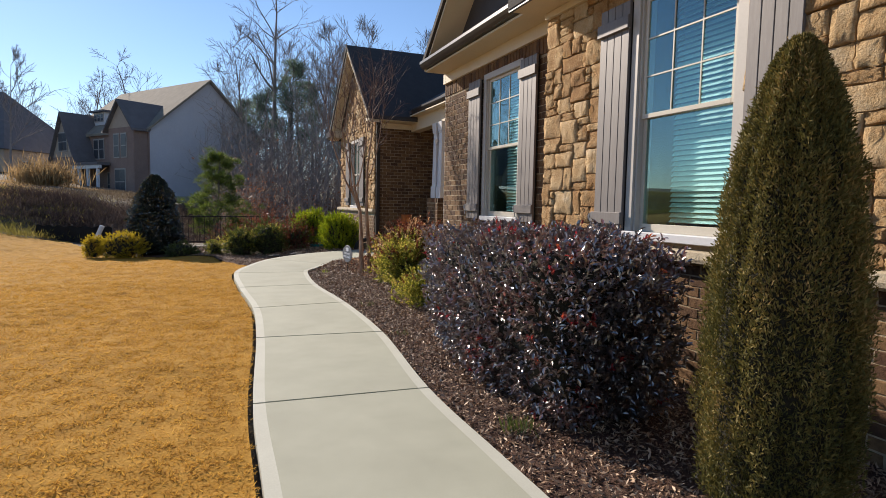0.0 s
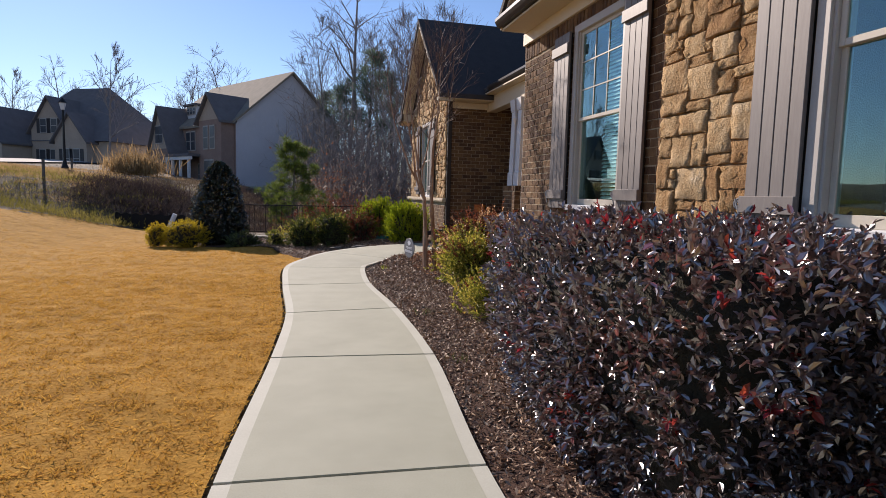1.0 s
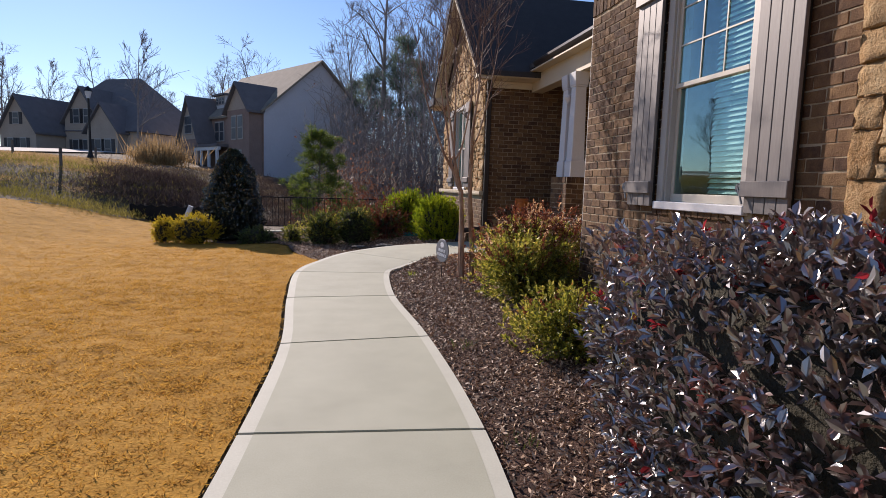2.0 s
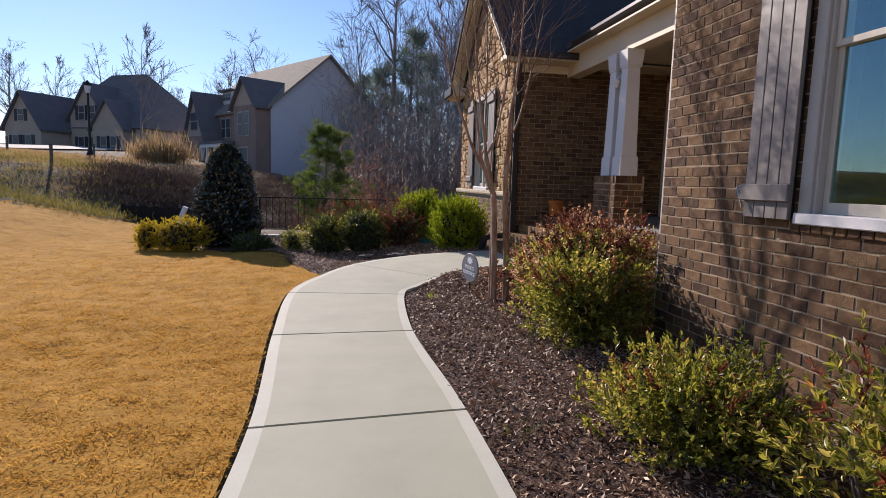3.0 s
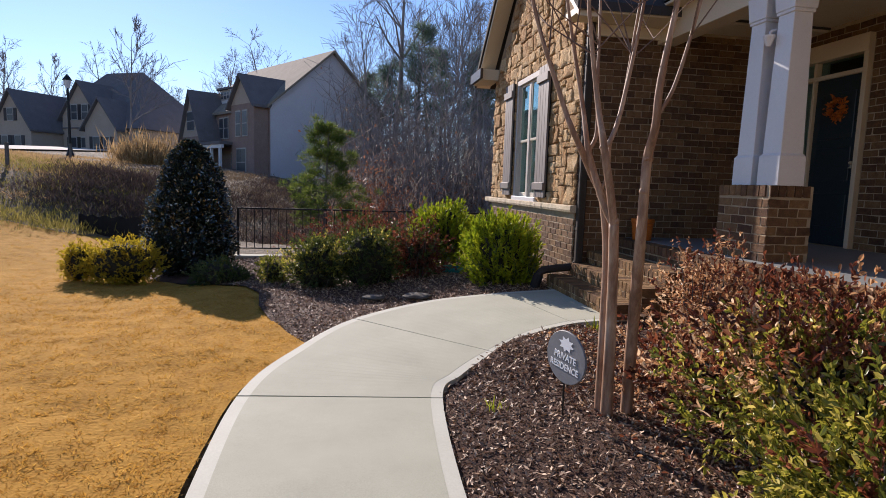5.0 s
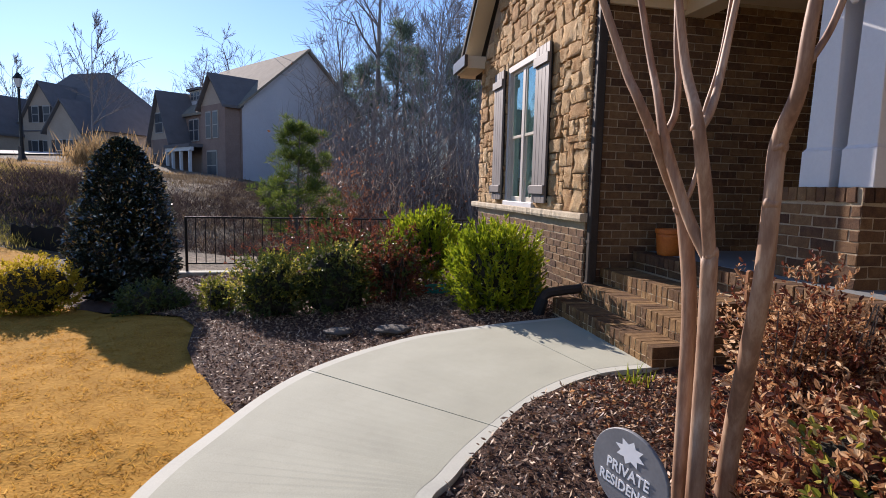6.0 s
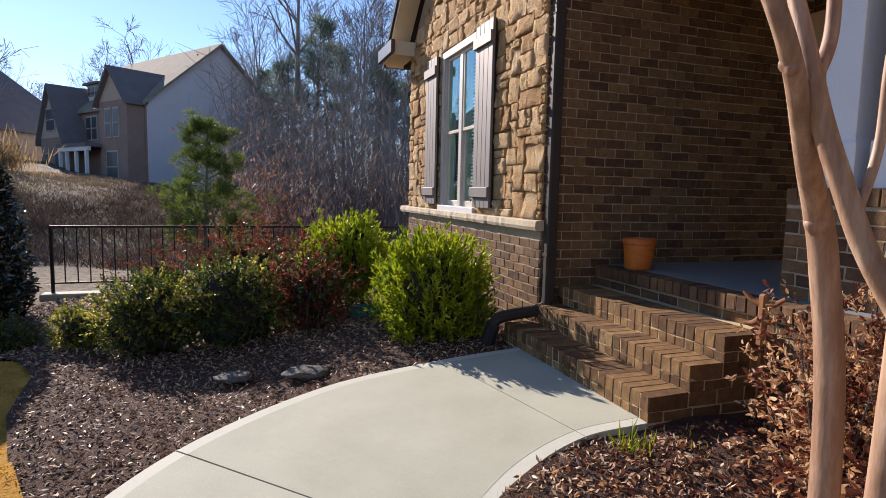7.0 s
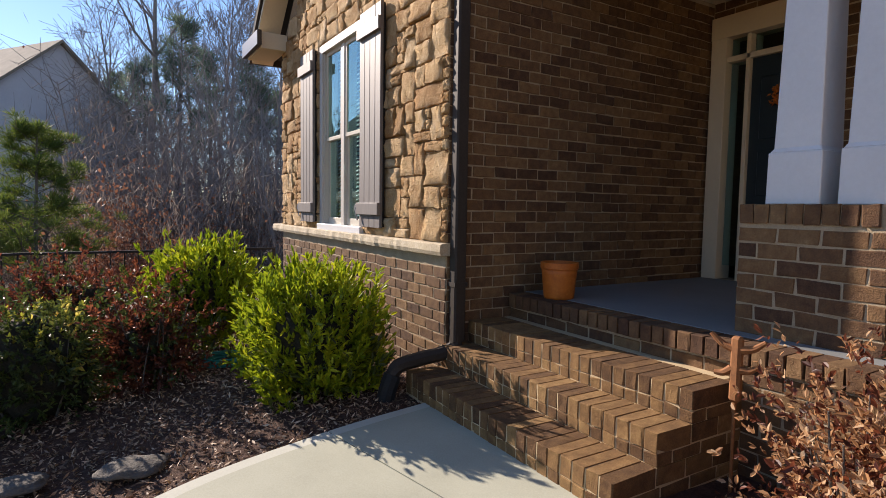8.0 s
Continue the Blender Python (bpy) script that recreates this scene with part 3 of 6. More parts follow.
for a, b in zip(STATIONS, STATIONS[1:]):
    gap = 0.04 if b == 120 else 0.075
    slab(a, b, "slab", M_CONCRETE, 0.08, -0.08, 0.0, gap)
    slab(a, b, "slab_border", M_CONCRETE_EDGE, 0.0, 0.08, -0.001, gap)
    slab(a, b, "slab_border", M_CONCRETE_EDGE, -0.08, -0.0001, -0.001, gap)
slab(0, 130, "joint_bed", M_JOINT, 0.01, -0.01, -0.012, 0)


def walk_left(y):
    return np.interp(y, WALK_L[:, 1], WALK_L[:, 0])


def walk_right(y):
    return np.interp(y, WALK_R[:122, 1], WALK_R[:122, 0])


def lawn_edge(y):
    return np.where(y < 12.2, walk_left(y) - 0.035, np.interp(y, [12.2, 12.5, 13.1, 13.75, 14.6, 15.2, 15.8, 17.0, 22.3], [1.13, 0.98, 0.72, 0.5, 0.38, 0.1, -0.8, -2.3, -4.2]))


def walk_far(x):
    return np.where(x > 1.05, np.interp(x, WALK_L[90:, 0], WALK_L[90:, 1]), -9.0)


lawn_y = np.concatenate([np.arange(-6, 0, 0.5), np.arange(0, 22.3, 0.1)])
lawn = sheet("lawn", lambda y: (float(lawn_edge(y)), -13 - 0.1 * y), lawn_y,
             lambda x, y: land(x, y) + 0.012 * np.sin(x * 2.3 + y) * np.cos(y * 1.7 - x) + np.array([0.016 * noise.noise((a * 2.1, b * 2.1, 3)) + 0.013 * noise.noise((a * 4.6, b * 4.6, 8)) for a, b in zip(x, y)]), M_LAWN, 140, "golden dormant lawn, close-mown beside the walk")
bed_y = np.arange(-4, 12.4, 0.1)
mulch_right = sheet("mulch_bed", lambda y: (float(walk_right(y)) + 0.005, 4.06 if y < 8.9 else 4.9), bed_y,
                    lambda x, y: -0.03 + 0.05 * np.sin(np.pi * np.clip((x - 1.9) / 2.2, 0, 1)) + 0.02 * np.sin(3 * x + 2 * y) * np.cos(2.3 * y) + 0.125 * step((y - 10.4) / 1.6) * step((x - 1.85) / 1) + 0.085 * step((y - 11.2) / 0.7) * step((x - 3.75) / 0.5), M_MULCH, 36,
                    "dark bark mulch bed between walk and house")
mulch_back = sheet("mulch_bed", lambda y: (float(lawn_edge(y)) - 0.02, 4.3), np.arange(12.15, 18.75, 0.1),
                   lambda x, y: np.maximum(land(x, y), -0.10 - 0.3 * step((0.4 - x) / 1.5)) + 0.012 + 0.04 * np.sin(1.7 * x + y) * np.cos(1.3 * y) + 0.15 * step((x - 1.2) / 2.2) - 0.4 * step((walk_far(x) - 0.02 - y) / 0.12), M_MULCH, 44,
                   "dark bark mulch bed before the iron fence")

# ---- house: walls ----
def wall_x(name, x0, x1, y0, y1, z0, z1, holes, mat, label):
    """A wall that faces -x, with openings through it (y0, y1, z0, z1)."""
    bm = bmesh.new()
    at = y0
    for a, b, c, d in sorted(holes):
        box(bm, x0, x1, at, a, z0, z1)
        box(bm, x0, x1, a, b, z0, c)
        box(bm, x0, x1, a, b, d, z1)
        at = b
    box(bm, x0, x1, at, y1, z0, z1)
    return tagged(part(name, bm, mat), label, "wall", kind="structure")


W1 = (2.64, 3.79, 1.16, 3.2)
W2 = (6.19, 7.31, 1.20, 3.23)
W3 = (15.52, 16.72, 1.25, 3.16)
wall_stone_bay = wall_x("wall_stone_bay", 3.745, 4.3, -4, 5.12, 1.0, 3.62, [W1], M_STONE_JOINT, "tan split-stone wall of the front bay")
wall_bay_base = wall_x("wall_bay_base", 3.775, 4.3, -4, 5.11, -0.1, 0.99, [], M_MORTAR, "brown brick base under the stone bay")
wall_main = wall_x("wall_main", 4.05, 4.3, 5.121, 8.8, -0.1, 3.62, [W2], M_MORTAR, "brown brick front wall beside the porch")
wall_wing = wall_x("wall_wing_stone", 4.265, 4.5, 14.06, 18.2, 1.12, 3.5, [W3], M_STONE_JOINT, "tan split-stone wall of the garage wing gable")
wall_wing_base = wall_x("wall_wing_base", 4.255, 4.5, 14.06, 18.2, -0.2, 1.11, [], M_MORTAR, "brown brick base under the stone gable wall")
wall_wing_side = tagged(part("wall_wing_side", boxed(4.5, 7.2, 14.06, 14.3, -0.2, 3.6), M_MORTAR), "shaded brown brick side wall of the porch", "wall", kind="structure")
wall_wing_corner = tagged(part("wall_wing_corner", boxed(4.262, 4.5, 14.056, 14.06, -0.2, 3.6), M_MORTAR), "brick return at the wing corner", "wall", kind="structure")
wall_porch_back = wall_x("wall_porch_back", 7.2, 7.4, 8.6, 14.3, 0.5, 3.6, [(11.2, 12.34, 1.07, 3.3), (12.92, 14.02, 0.82, 3.2)], M_MORTAR, "shaded brown brick wall behind the porch")
wall_main_return = tagged(part("wall_main_return", boxed(4.3, 7.2, 8.55, 8.8, -0.1, 3.62), M_MORTAR), "brick return wall at the porch's end", "wall", kind="structure")
wall_wing_far = tagged(part("wall_wing_far", boxed(4.5, 12, 18.0, 18.2, -0.5, 3.6), M_FARBRICK), "brick far side wall of the wing", "wall", kind="structure")
tagged(part("wall_back", boxed(12, 12.2, -4, 18.2, -0.5, 3.6), M_FARBRICK), "plain rear wall of the house", "wall", kind="structure")
tagged(part("wall_end", boxed(3.76, 12, -4.2, -4, -0.5, 3.6), M_FARBRICK), "plain end wall of the house", "wall", kind="structure")
tagged(part("ceiling_porch", boxed(5.46, 7.2, 8.8, 14.05, 3.45, 3.49), M_TRIM), "cream board porch ceiling", "ceiling", kind="structure")
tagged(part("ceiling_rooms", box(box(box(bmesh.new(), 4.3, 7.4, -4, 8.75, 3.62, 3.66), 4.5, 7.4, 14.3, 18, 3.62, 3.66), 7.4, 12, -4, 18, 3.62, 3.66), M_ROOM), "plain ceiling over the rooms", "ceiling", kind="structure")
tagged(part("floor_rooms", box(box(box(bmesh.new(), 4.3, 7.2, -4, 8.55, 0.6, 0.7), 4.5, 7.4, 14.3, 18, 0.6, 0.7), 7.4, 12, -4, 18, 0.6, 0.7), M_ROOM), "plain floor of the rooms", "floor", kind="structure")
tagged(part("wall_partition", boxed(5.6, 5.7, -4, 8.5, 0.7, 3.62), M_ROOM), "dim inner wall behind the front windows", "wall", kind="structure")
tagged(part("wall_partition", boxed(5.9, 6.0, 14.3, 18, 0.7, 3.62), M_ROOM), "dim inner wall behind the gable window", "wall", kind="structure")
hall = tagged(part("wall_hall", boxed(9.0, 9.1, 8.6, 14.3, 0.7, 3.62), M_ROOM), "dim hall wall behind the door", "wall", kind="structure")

# ledges
for nm, x0, x1, y0, y1, z0, z1 in (("stone_ledge", 3.655, 3.78, -4, 5.16, 0.975, 1.06), ("stone_ledge", 4.18, 4.27, 14.03, 18.44, 1.115, 1.2)):
    bm = bmesh.new()
    n = int((y1 - y0) / 0.06)
    rows = []
    for i in range(n + 1):
        y = y0 + (y1 - y0) * i / n
        j = 0.012 * noise.noise((y * 9, z0, 1)) + 0.006 * noise.noise((y * 31, z0, 2))
        k = 0.008 * noise.noise((y * 13, z0, 5))
        rows.append([bm.verts.new(p) for p in ((x1, y, z0), (x0 + 0.012 + j, y, z0 + k), (x0 + j, y, z0 + 0.03), (x0 + 0.006 + j, y, z1 - 0.008 + k), (x0 + 0.02 + j, y, z1 + k), (x1 + 0.05, y, z1 + 0.008))])
    for a, b in zip(rows, rows[1:]):
        for q in range(5):
            bm.faces.new((a[q], a[q + 1], b[q + 1], b[q]))
    bm.faces.new(rows[0])
    bm.faces.new(rows[-1][::-1])
    bmesh.ops.recalc_face_normals(bm, faces=bm.faces)
    tagged(part(nm, bm, M_LEDGE), "rough limestone ledge between stone and brick", "ledge", kind="structure")

# ---- roofs ----
def roof_slab(name, corners, thick, mat, label):
    """A sloped slab from four corners of its top, in order round it."""
    bm = bmesh.new()
    top = [bm.verts.new(c) for c in corners]
    low = [bm.verts.new((c[0], c[1], c[2] - thick)) for c in corners]
    bm.faces.new(top)
    bm.faces.new(low[::-1])
    for i in range(4):
        bm.faces.new((top[i], low[i], low[(i + 1) % 4], top[(i + 1) % 4]))
    bmesh.ops.recalc_face_normals(bm, faces=bm.faces)
    return tagged(part(name, bm, mat), label, "roof", kind="structure")


# wing gable: ridge along x
roof_slab("roof_wing", [(3.95, 13.55, 3.52), (3.95, 16.15, 5.81), (12, 16.15, 5.81), (12, 13.55, 3.52)], 0.1, M_SHINGLE, "charcoal shingle slope of the wing gable")
roof_slab("roof_wing", [(3.95, 16.15, 5.812), (3.95, 18.75, 3.52), (12, 18.75, 3.52), (12, 16.15, 5.812)], 0.1, M_SHINGLE, "charcoal shingle far slope of the wing gable")
# main front gable: ridge along x
roof_slab("roof_front_gable", [(3.6, 8.78, 3.68), (3.6, 5.7, 6.40), (10, 5.7, 6.40), (10, 8.78, 3.68)], 0.1, M_SHINGLE, "charcoal shingle slope of the front gable")
roof_slab("roof_front_gable", [(3.6, 5.7, 6.402), (3.6, 2.6, 3.68), (10, 2.6, 3.68), (10, 5.7, 6.402)], 0.1, M_SHINGLE, "charcoal shingle near slope of the front gable")
# porch roof, rising from its gutter
roof_slab("roof_porch", [(5.03, 8.8, 3.70), (5.03, 14.6, 3.70), (10, 14.6, 6.6), (10, 8.8, 6.6)], 0.1, M_SHINGLE, "charcoal shingle roof over the porch")
roof_slab("roof_main", [(10, -4, 6.4), (10, 18, 6.4), (14, 18, 3.4), (14, -4, 3.4)], 0.1, M_SHINGLE, "charcoal shingle rear slope")
roof_slab("roof_bay", [(3.3, -4.4, 3.52), (3.3, 5.26, 3.52), (10, 5.26, 6.2), (10, -4.4, 6.2)], 0.1, M_SHINGLE, "charcoal shingle roof over the near end")


def board(name, x0, x1, y0, y1, z0, z1, mat, label, cat="trim", bevel=0.004):
    return tagged(part(name, boxed(x0, x1, y0, y1, z0, z1, bevel=bevel), mat), label, cat, kind="structure")


board("soffit_main", 3.66, 4.05, 5.13, 8.74, 3.52, 3.55, M_TRIM, "cream soffit under the front eave")
board("frieze_main", 4.0, 4.045, 5.13, 8.8, 3.36, 3.52, M_TRIM, "cream frieze board over the brick")
board("soffit_bay", 3.34, 3.745, -4, 5.24, 3.40, 3.43, M_TRIM, "cream soffit over the stone bay")
board("frieze_bay", 3.69, 3.743, -4, 5.15, 3.335, 3.40, M_TRIM, "cream frieze board over the stone")
board("fascia_bay", 3.31, 3.34, -4.2, 5.26, 3.39, 3.53, M_BRONZE, "dark gutter along the bay eave")
board("soffit_porch", 5.02, 5.219, 8.8, 14.05, 3.54, 3.57, M_TRIM, "cream soffit under the porch eave")
board("porch_beam", 5.22, 5.46, 8.8, 14.05, 3.22, 3.56, M_TRIM, "cream boxed porch beam on the columns", "beam")
board("soffit_wing_return", 3.93, 4.26, 18.0, 18.72, 3.40, 3.60, M_TRIM, "cream boxed cornice return at the gable's foot")
board("fascia_wing_return", 3.87, 3.926, 17.93, 18.78, 3.42, 3.60, M_BRONZE, "dark fascia on the cornice return")
board("fascia_wing", 3.95, 12, 18.72, 18.76, 3.36, 3.56, M_BRONZE, "dark gutter along the wing's far eave")
board("soffit_wing_side", 4.262, 7.2, 13.58, 14.05, 3.405, 3.43, M_TRIM, "cream soffit under the wing's eave at the porch")
board("frieze_wing_side", 4.372, 5.218, 13.985, 14.03, 3.265, 3.40, M_TRIM, "cream frieze board over the porch side wall")
board("soffit_wing_return", 4.0, 4.26, 13.7, 14.04, 3.41, 3.49, M_TRIM, "cream boxed cornice return at the gable's foot")
tagged(part("wall_gable_shake", prism([(8.7, 3.66), (5.7, 6.3), (2.7, 3.66)], 4.05, 4.3, 0), M_SHAKE), "dark shake siding in the front gable", "wall", kind="structure")
for ya, yb, za, zb in ((8.74, 5.7, 3.58, 6.30), (2.66, 5.7, 3.58, 6.30)):
    tagged(part("rake_soffit", prism([(ya, za), (yb, zb), (yb, zb - 0.05), (ya, za - 0.05)], 3.64, 4.05, 0), M_TRIM), "cream soffit of the gable rake", "trim", kind="structure")
wing_gable = tagged(part("wall_wing_gable", prism([(14.06, 3.5), (18.2, 3.5), (16.15, 5.5), (16.11, 5.5)], 4.265, 4.5, 0), M_STONE_JOINT), "tan split stone in the wing gable", "wall", kind="structure")
for ya, yb in ((13.6, 16.15), (18.7, 16.15)):
    tagged(part("rake_soffit", prism([(ya, 3.42), (yb, 5.70), (yb, 5.6), (ya, 3.36)], 3.98, 4.26, 0), M_TRIM), "cream soffit of the wing gable rake", "trim", kind="structure")


def gutter(name, x, y0, y1, z, label):
    """A K-style gutter along y, open above, its face towards -x."""
    prof = [(x + 0.12, z + 0.11), (x + 0.12, z), (x + 0.045, z), (x + 0.02, z + 0.035), (x + 0.0, z + 0.075), (x, z + 0.115), (x + 0.012, z + 0.115), (x + 0.014, z + 0.08), (x + 0.034, z + 0.04), (x + 0.05, z + 0.012), (x + 0.108, z + 0.012), (x + 0.108, z + 0.11)]
    bm = bmesh.new()
    a, b = [[bm.verts.new((px, y, pz)) for px, pz in prof] for y in (y0, y1)]
    n = len(prof)
    for i in range(n):
        bm.faces.new((a[i], a[(i + 1) % n], b[(i + 1) % n], b[i]))
    bm.faces.new(a)
    bm.faces.new(b[::-1])
    bmesh.ops.recalc_face_normals(bm, faces=bm.faces)
    return tagged(part(name, bm, M_BRONZE), label, "gutter")


gutter("gutter", 3.56, 5.27, 8.76, 3.56, "dark bronze gutter along the front eave")
gutter("gutter", 4.98, 8.82, 13.36, 3.575, "dark bronze gutter along the porch eave")

# ---- porch floor and steps ----
porch_floor = tagged(part("floor_porch", boxed(4.98, 7.2, 8.8, 14.05, 0.5, 0.815), M_PORCH), "smooth grey concrete porch floor", "floor", kind="structure")
porch_wall = tagged(part("wall_porch_front", boxed(4.84, 4.98, 8.8, 14.05, -0.2, 0.72), M_MORTAR), "brick wall under the porch floor", "wall", kind="structure")

# ---- bricks, stones and joinery ----
rng = np.random.default_rng(7)


def facing_west(x, y_far, z=0.0):
    """The frame of a wall that faces -x, running from its far end towards the near one."""
    return wall_frame((x, y_far, z), (0, -1, 0))


def soldier_row(frame_, u0, u1, z, height, width=BRICK_H, proud=0.012, depth=0.03):
    items, u = [], u0
    while u + width <= u1 + 0.001:
        items.append((frame_ @ pose(u + width / 2, -proud - rng.uniform(0, 0.003), z + height / 2, 0, rng.uniform(-0.4, 0.4), 0), width, depth, height))
        u += width + JOINT
    return items


def near_to(*p):
    p = Vector(p)
    return lambda item: (item[0].translation - p).length


# main wall
fm = facing_west(4.05, 8.8)
hole = [(8.8 - W2[1] - 0.005, 8.8 - W2[0] + 0.005, W2[2] - 0.10, W2[3] + 0.02), (0.0, 3.7, 3.15, 3.4)]
bricks = brick_field(fm, 3.679, -0.02, 3.15, hole, rng) + soldier_row(fm, 0.0, 3.66, 3.163, 0.195) + soldier_row(fm, 1.45, 2.65, W2[2] - 0.10, 0.092, proud=0.022)
pieces(wall_main, "brick", bricks, M_BRICK, 300, near_to(4.05, 8.3, 1.1), "bricks")
# base of the stone bay
fb = facing_west(3.775, 5.11)
pieces(wall_bay_base, "brick", brick_field(fb, 7.0, -0.02, 0.98, [], rng), M_BRICK, 120, near_to(3.78, 2.2, 0.6), "bricks")
# wing base, side and porch walls
fw = facing_west(4.255, 18.2)
pieces(wall_wing_base, "brick", brick_field(fw, 4.14, -0.1, 1.10, [], rng), M_BRICK, 300, near_to(4.25, 14.3, 0.6), "bricks")
fs = wall_frame((4.262, 14.056, 0), (1, 0, 0))
pieces(wall_wing_side, "brick", brick_field(fs, 2.93, -0.1, 3.42, [(0, 0.0, 9, 9)], rng), M_BRICK, 300, near_to(4.8, 14, 1.4), "bricks")
fp = facing_west(7.2, 14.05)
pieces(wall_porch_back, "brick", brick_field(fp, 5.2, 0.82, 3.42, [(0.02, 1.14, 0.8, 3.25), (1.70, 2.86, 1.0, 3.35)], rng), M_BRICK, 200, near_to(7.2, 12.6, 2.0), "bricks")
fpf = facing_west(4.84, 14.05)
porch_bricks = brick_field(fpf, 5.2, -0.025, 0.716, [], rng)
pieces(porch_wall, "brick", porch_bricks, M_BRICK, 200, near_to(4.84, 12.4, 0.5), "bricks")
rows_ = []
y = 14.02
while y > 8.85:
    rows_.append((Matrix.Translation((4.80 - rng.uniform(0, 0.003), y - BRICK_H / 2, 0.764)) @ pose(0, 0, 0, 0, 0, -90), BRICK_H, 0.2, 0.096))
    y -= BRICK_H + JOINT
pieces(porch_floor, "brick", rows_, M_BRICK, 100, near_to(4.8, 12.8, 0.8), "bricks")

# steps
steps = thing("brick_steps", (4.4, 13.1, 0.15), "three brown brick steps up to the porch", "steps", kind="structure")
step_items = []
for i in range(3):
    x0, top = (3.94, 4.215, 4.45)[i], 0.335 + 0.152 * i
    part("step_core", boxed(x0 + 0.0045, 4.84, 12.2135, 14.05, -0.05 if i == 0 else top - 0.16, top - 0.006), M_STEP_MORTAR, steps)
    y, pitch = 14.04, 1.84 / 23
    for _ in range(23):
        j = rng.uniform(-0.003, 0.003)
        yc = y - BRICK_H / 2
        step_items.append((Matrix.Translation((x0 + j, yc, top - 0.046)) @ pose(0, 0, 0, 0, rng.uniform(-0.15, 0.15), -90), BRICK_H, (0.27, 0.23, 0.30)[i], 0.092))
        step_items.append((Matrix.Translation((x0 + j * 0.6, yc, top - 0.124)) @ pose(0, 0, 0, 0, 0, -90), BRICK_H, 0.1, 0.056))
        y -= pitch
    # bricks of the near end, behind the nosing
    for zc, h, xa in ((top - 0.046, 0.088, x0 + (0.28, 0.24, 0.31)[i]), (top - 0.124, 0.056, x0 + 0.11)) + (((top - 0.19, 0.056, x0 + 0.004),) if i == 0 else ()):
        while xa < 4.80:
            l = min(BRICK_L, 4.835 - xa)
            step_items.append((pose(xa + l / 2, 12.208, zc), l, 0.05, h))
            xa += BRICK_L + JOINT
pieces(steps, "brick", step_items, M_STEP_BRICK, 300, near_to(4.2, 12.4, 0.4), "bricks")

# pier under the columns
pier = thing("brick_pier", (5.31, 12.08, 0.815), "square brown brick pier on the porch edge, half in sun", "pier")
part("pier_core", boxed(5.09, 5.525, 11.74, 12.42, 0.815, 1.495), M_MORTAR, pier)
pf = brick_field(facing_west(5.09, 12.42), 0.68, 0.815, 1.40, [], rng) + brick_field(wall_frame((5.09, 11.74, 0), (1, 0, 0)), 0.435, 0.815, 1.40, [], rng)
pf += soldier_row(facing_west(5.09, 12.42), 0.0, 0.68, 1.398, 0.098) + soldier_row(wall_frame((5.09, 11.74, 0), (1, 0, 0)), 0.0, 0.435, 1.398, 0.098)
pieces(pier, "brick", pf, M_BRICK, 300, near_to(5.1, 11.8, 1.2), "bricks")


def column(y):
    """A tapered square porch column on the pier."""
    c = thing("porch_column", (5.27, y, 1.5), "white painted tapered square porch column on a brick pier", "column", "pair of porch columns")
    def taper(a, b, z0, z1):
        bm = bmesh.new()
        lo = [bm.verts.new((5.27 + sx * a, y + sy * a, z0)) for sx, sy in ((-1, -1), (1, -1), (1, 1), (-1, 1))]
        hi = [bm.verts.new((5.27 + sx * b, y + sy * b, z1)) for sx, sy in ((-1, -1), (1, -1), (1, 1), (-1, 1))]
        bm.faces.new(lo[::-1]); bm.faces.new(hi)
        for i in range(4):
            bm.faces.new((lo[i], lo[(i + 1) % 4], hi[(i + 1) % 4], hi[i]))
        bmesh.ops.bevel(bm, geom=list(bm.edges), offset=0.004, segments=1, affect="EDGES")
        return bm
    part("plinth", taper(0.132, 0.130, 1.497, 1.76), M_WHITE, c)
    part("plinth_moulding", taper(0.126, 0.108, 1.76, 1.79), M_WHITE, c)
    part("shaft", taper(0.112, 0.092, 1.78, 2.98), M_WHITE, c)
    part("neck_band", taper(0.105, 0.105, 2.98, 3.01), M_WHITE, c)
    part("capital", taper(0.112, 0.128, 3.01, 3.22), M_WHITE, c)
    return c


column(12.19)
column(11.85)
# small floodlight on the inner column
flood = thing("flood_light", (5.16, 11.98, 2.83), "small white flood light on the porch column", "lamp")
part("lamp_head", lathe([(0.018, -0.05), (0.028, -0.03), (0.05, 0.03), (0.052, 0.045), (0.045, 0.045)], (5.13, 11.98, 2.78), 16), M_WHITE, flood, smooth=False)
part("bracket", pipe([(5.16, 12.0, 2.80), (5.15, 11.99, 2.86), (5.2, 11.98, 2.88)], 0.012), M_WHITE, flood)


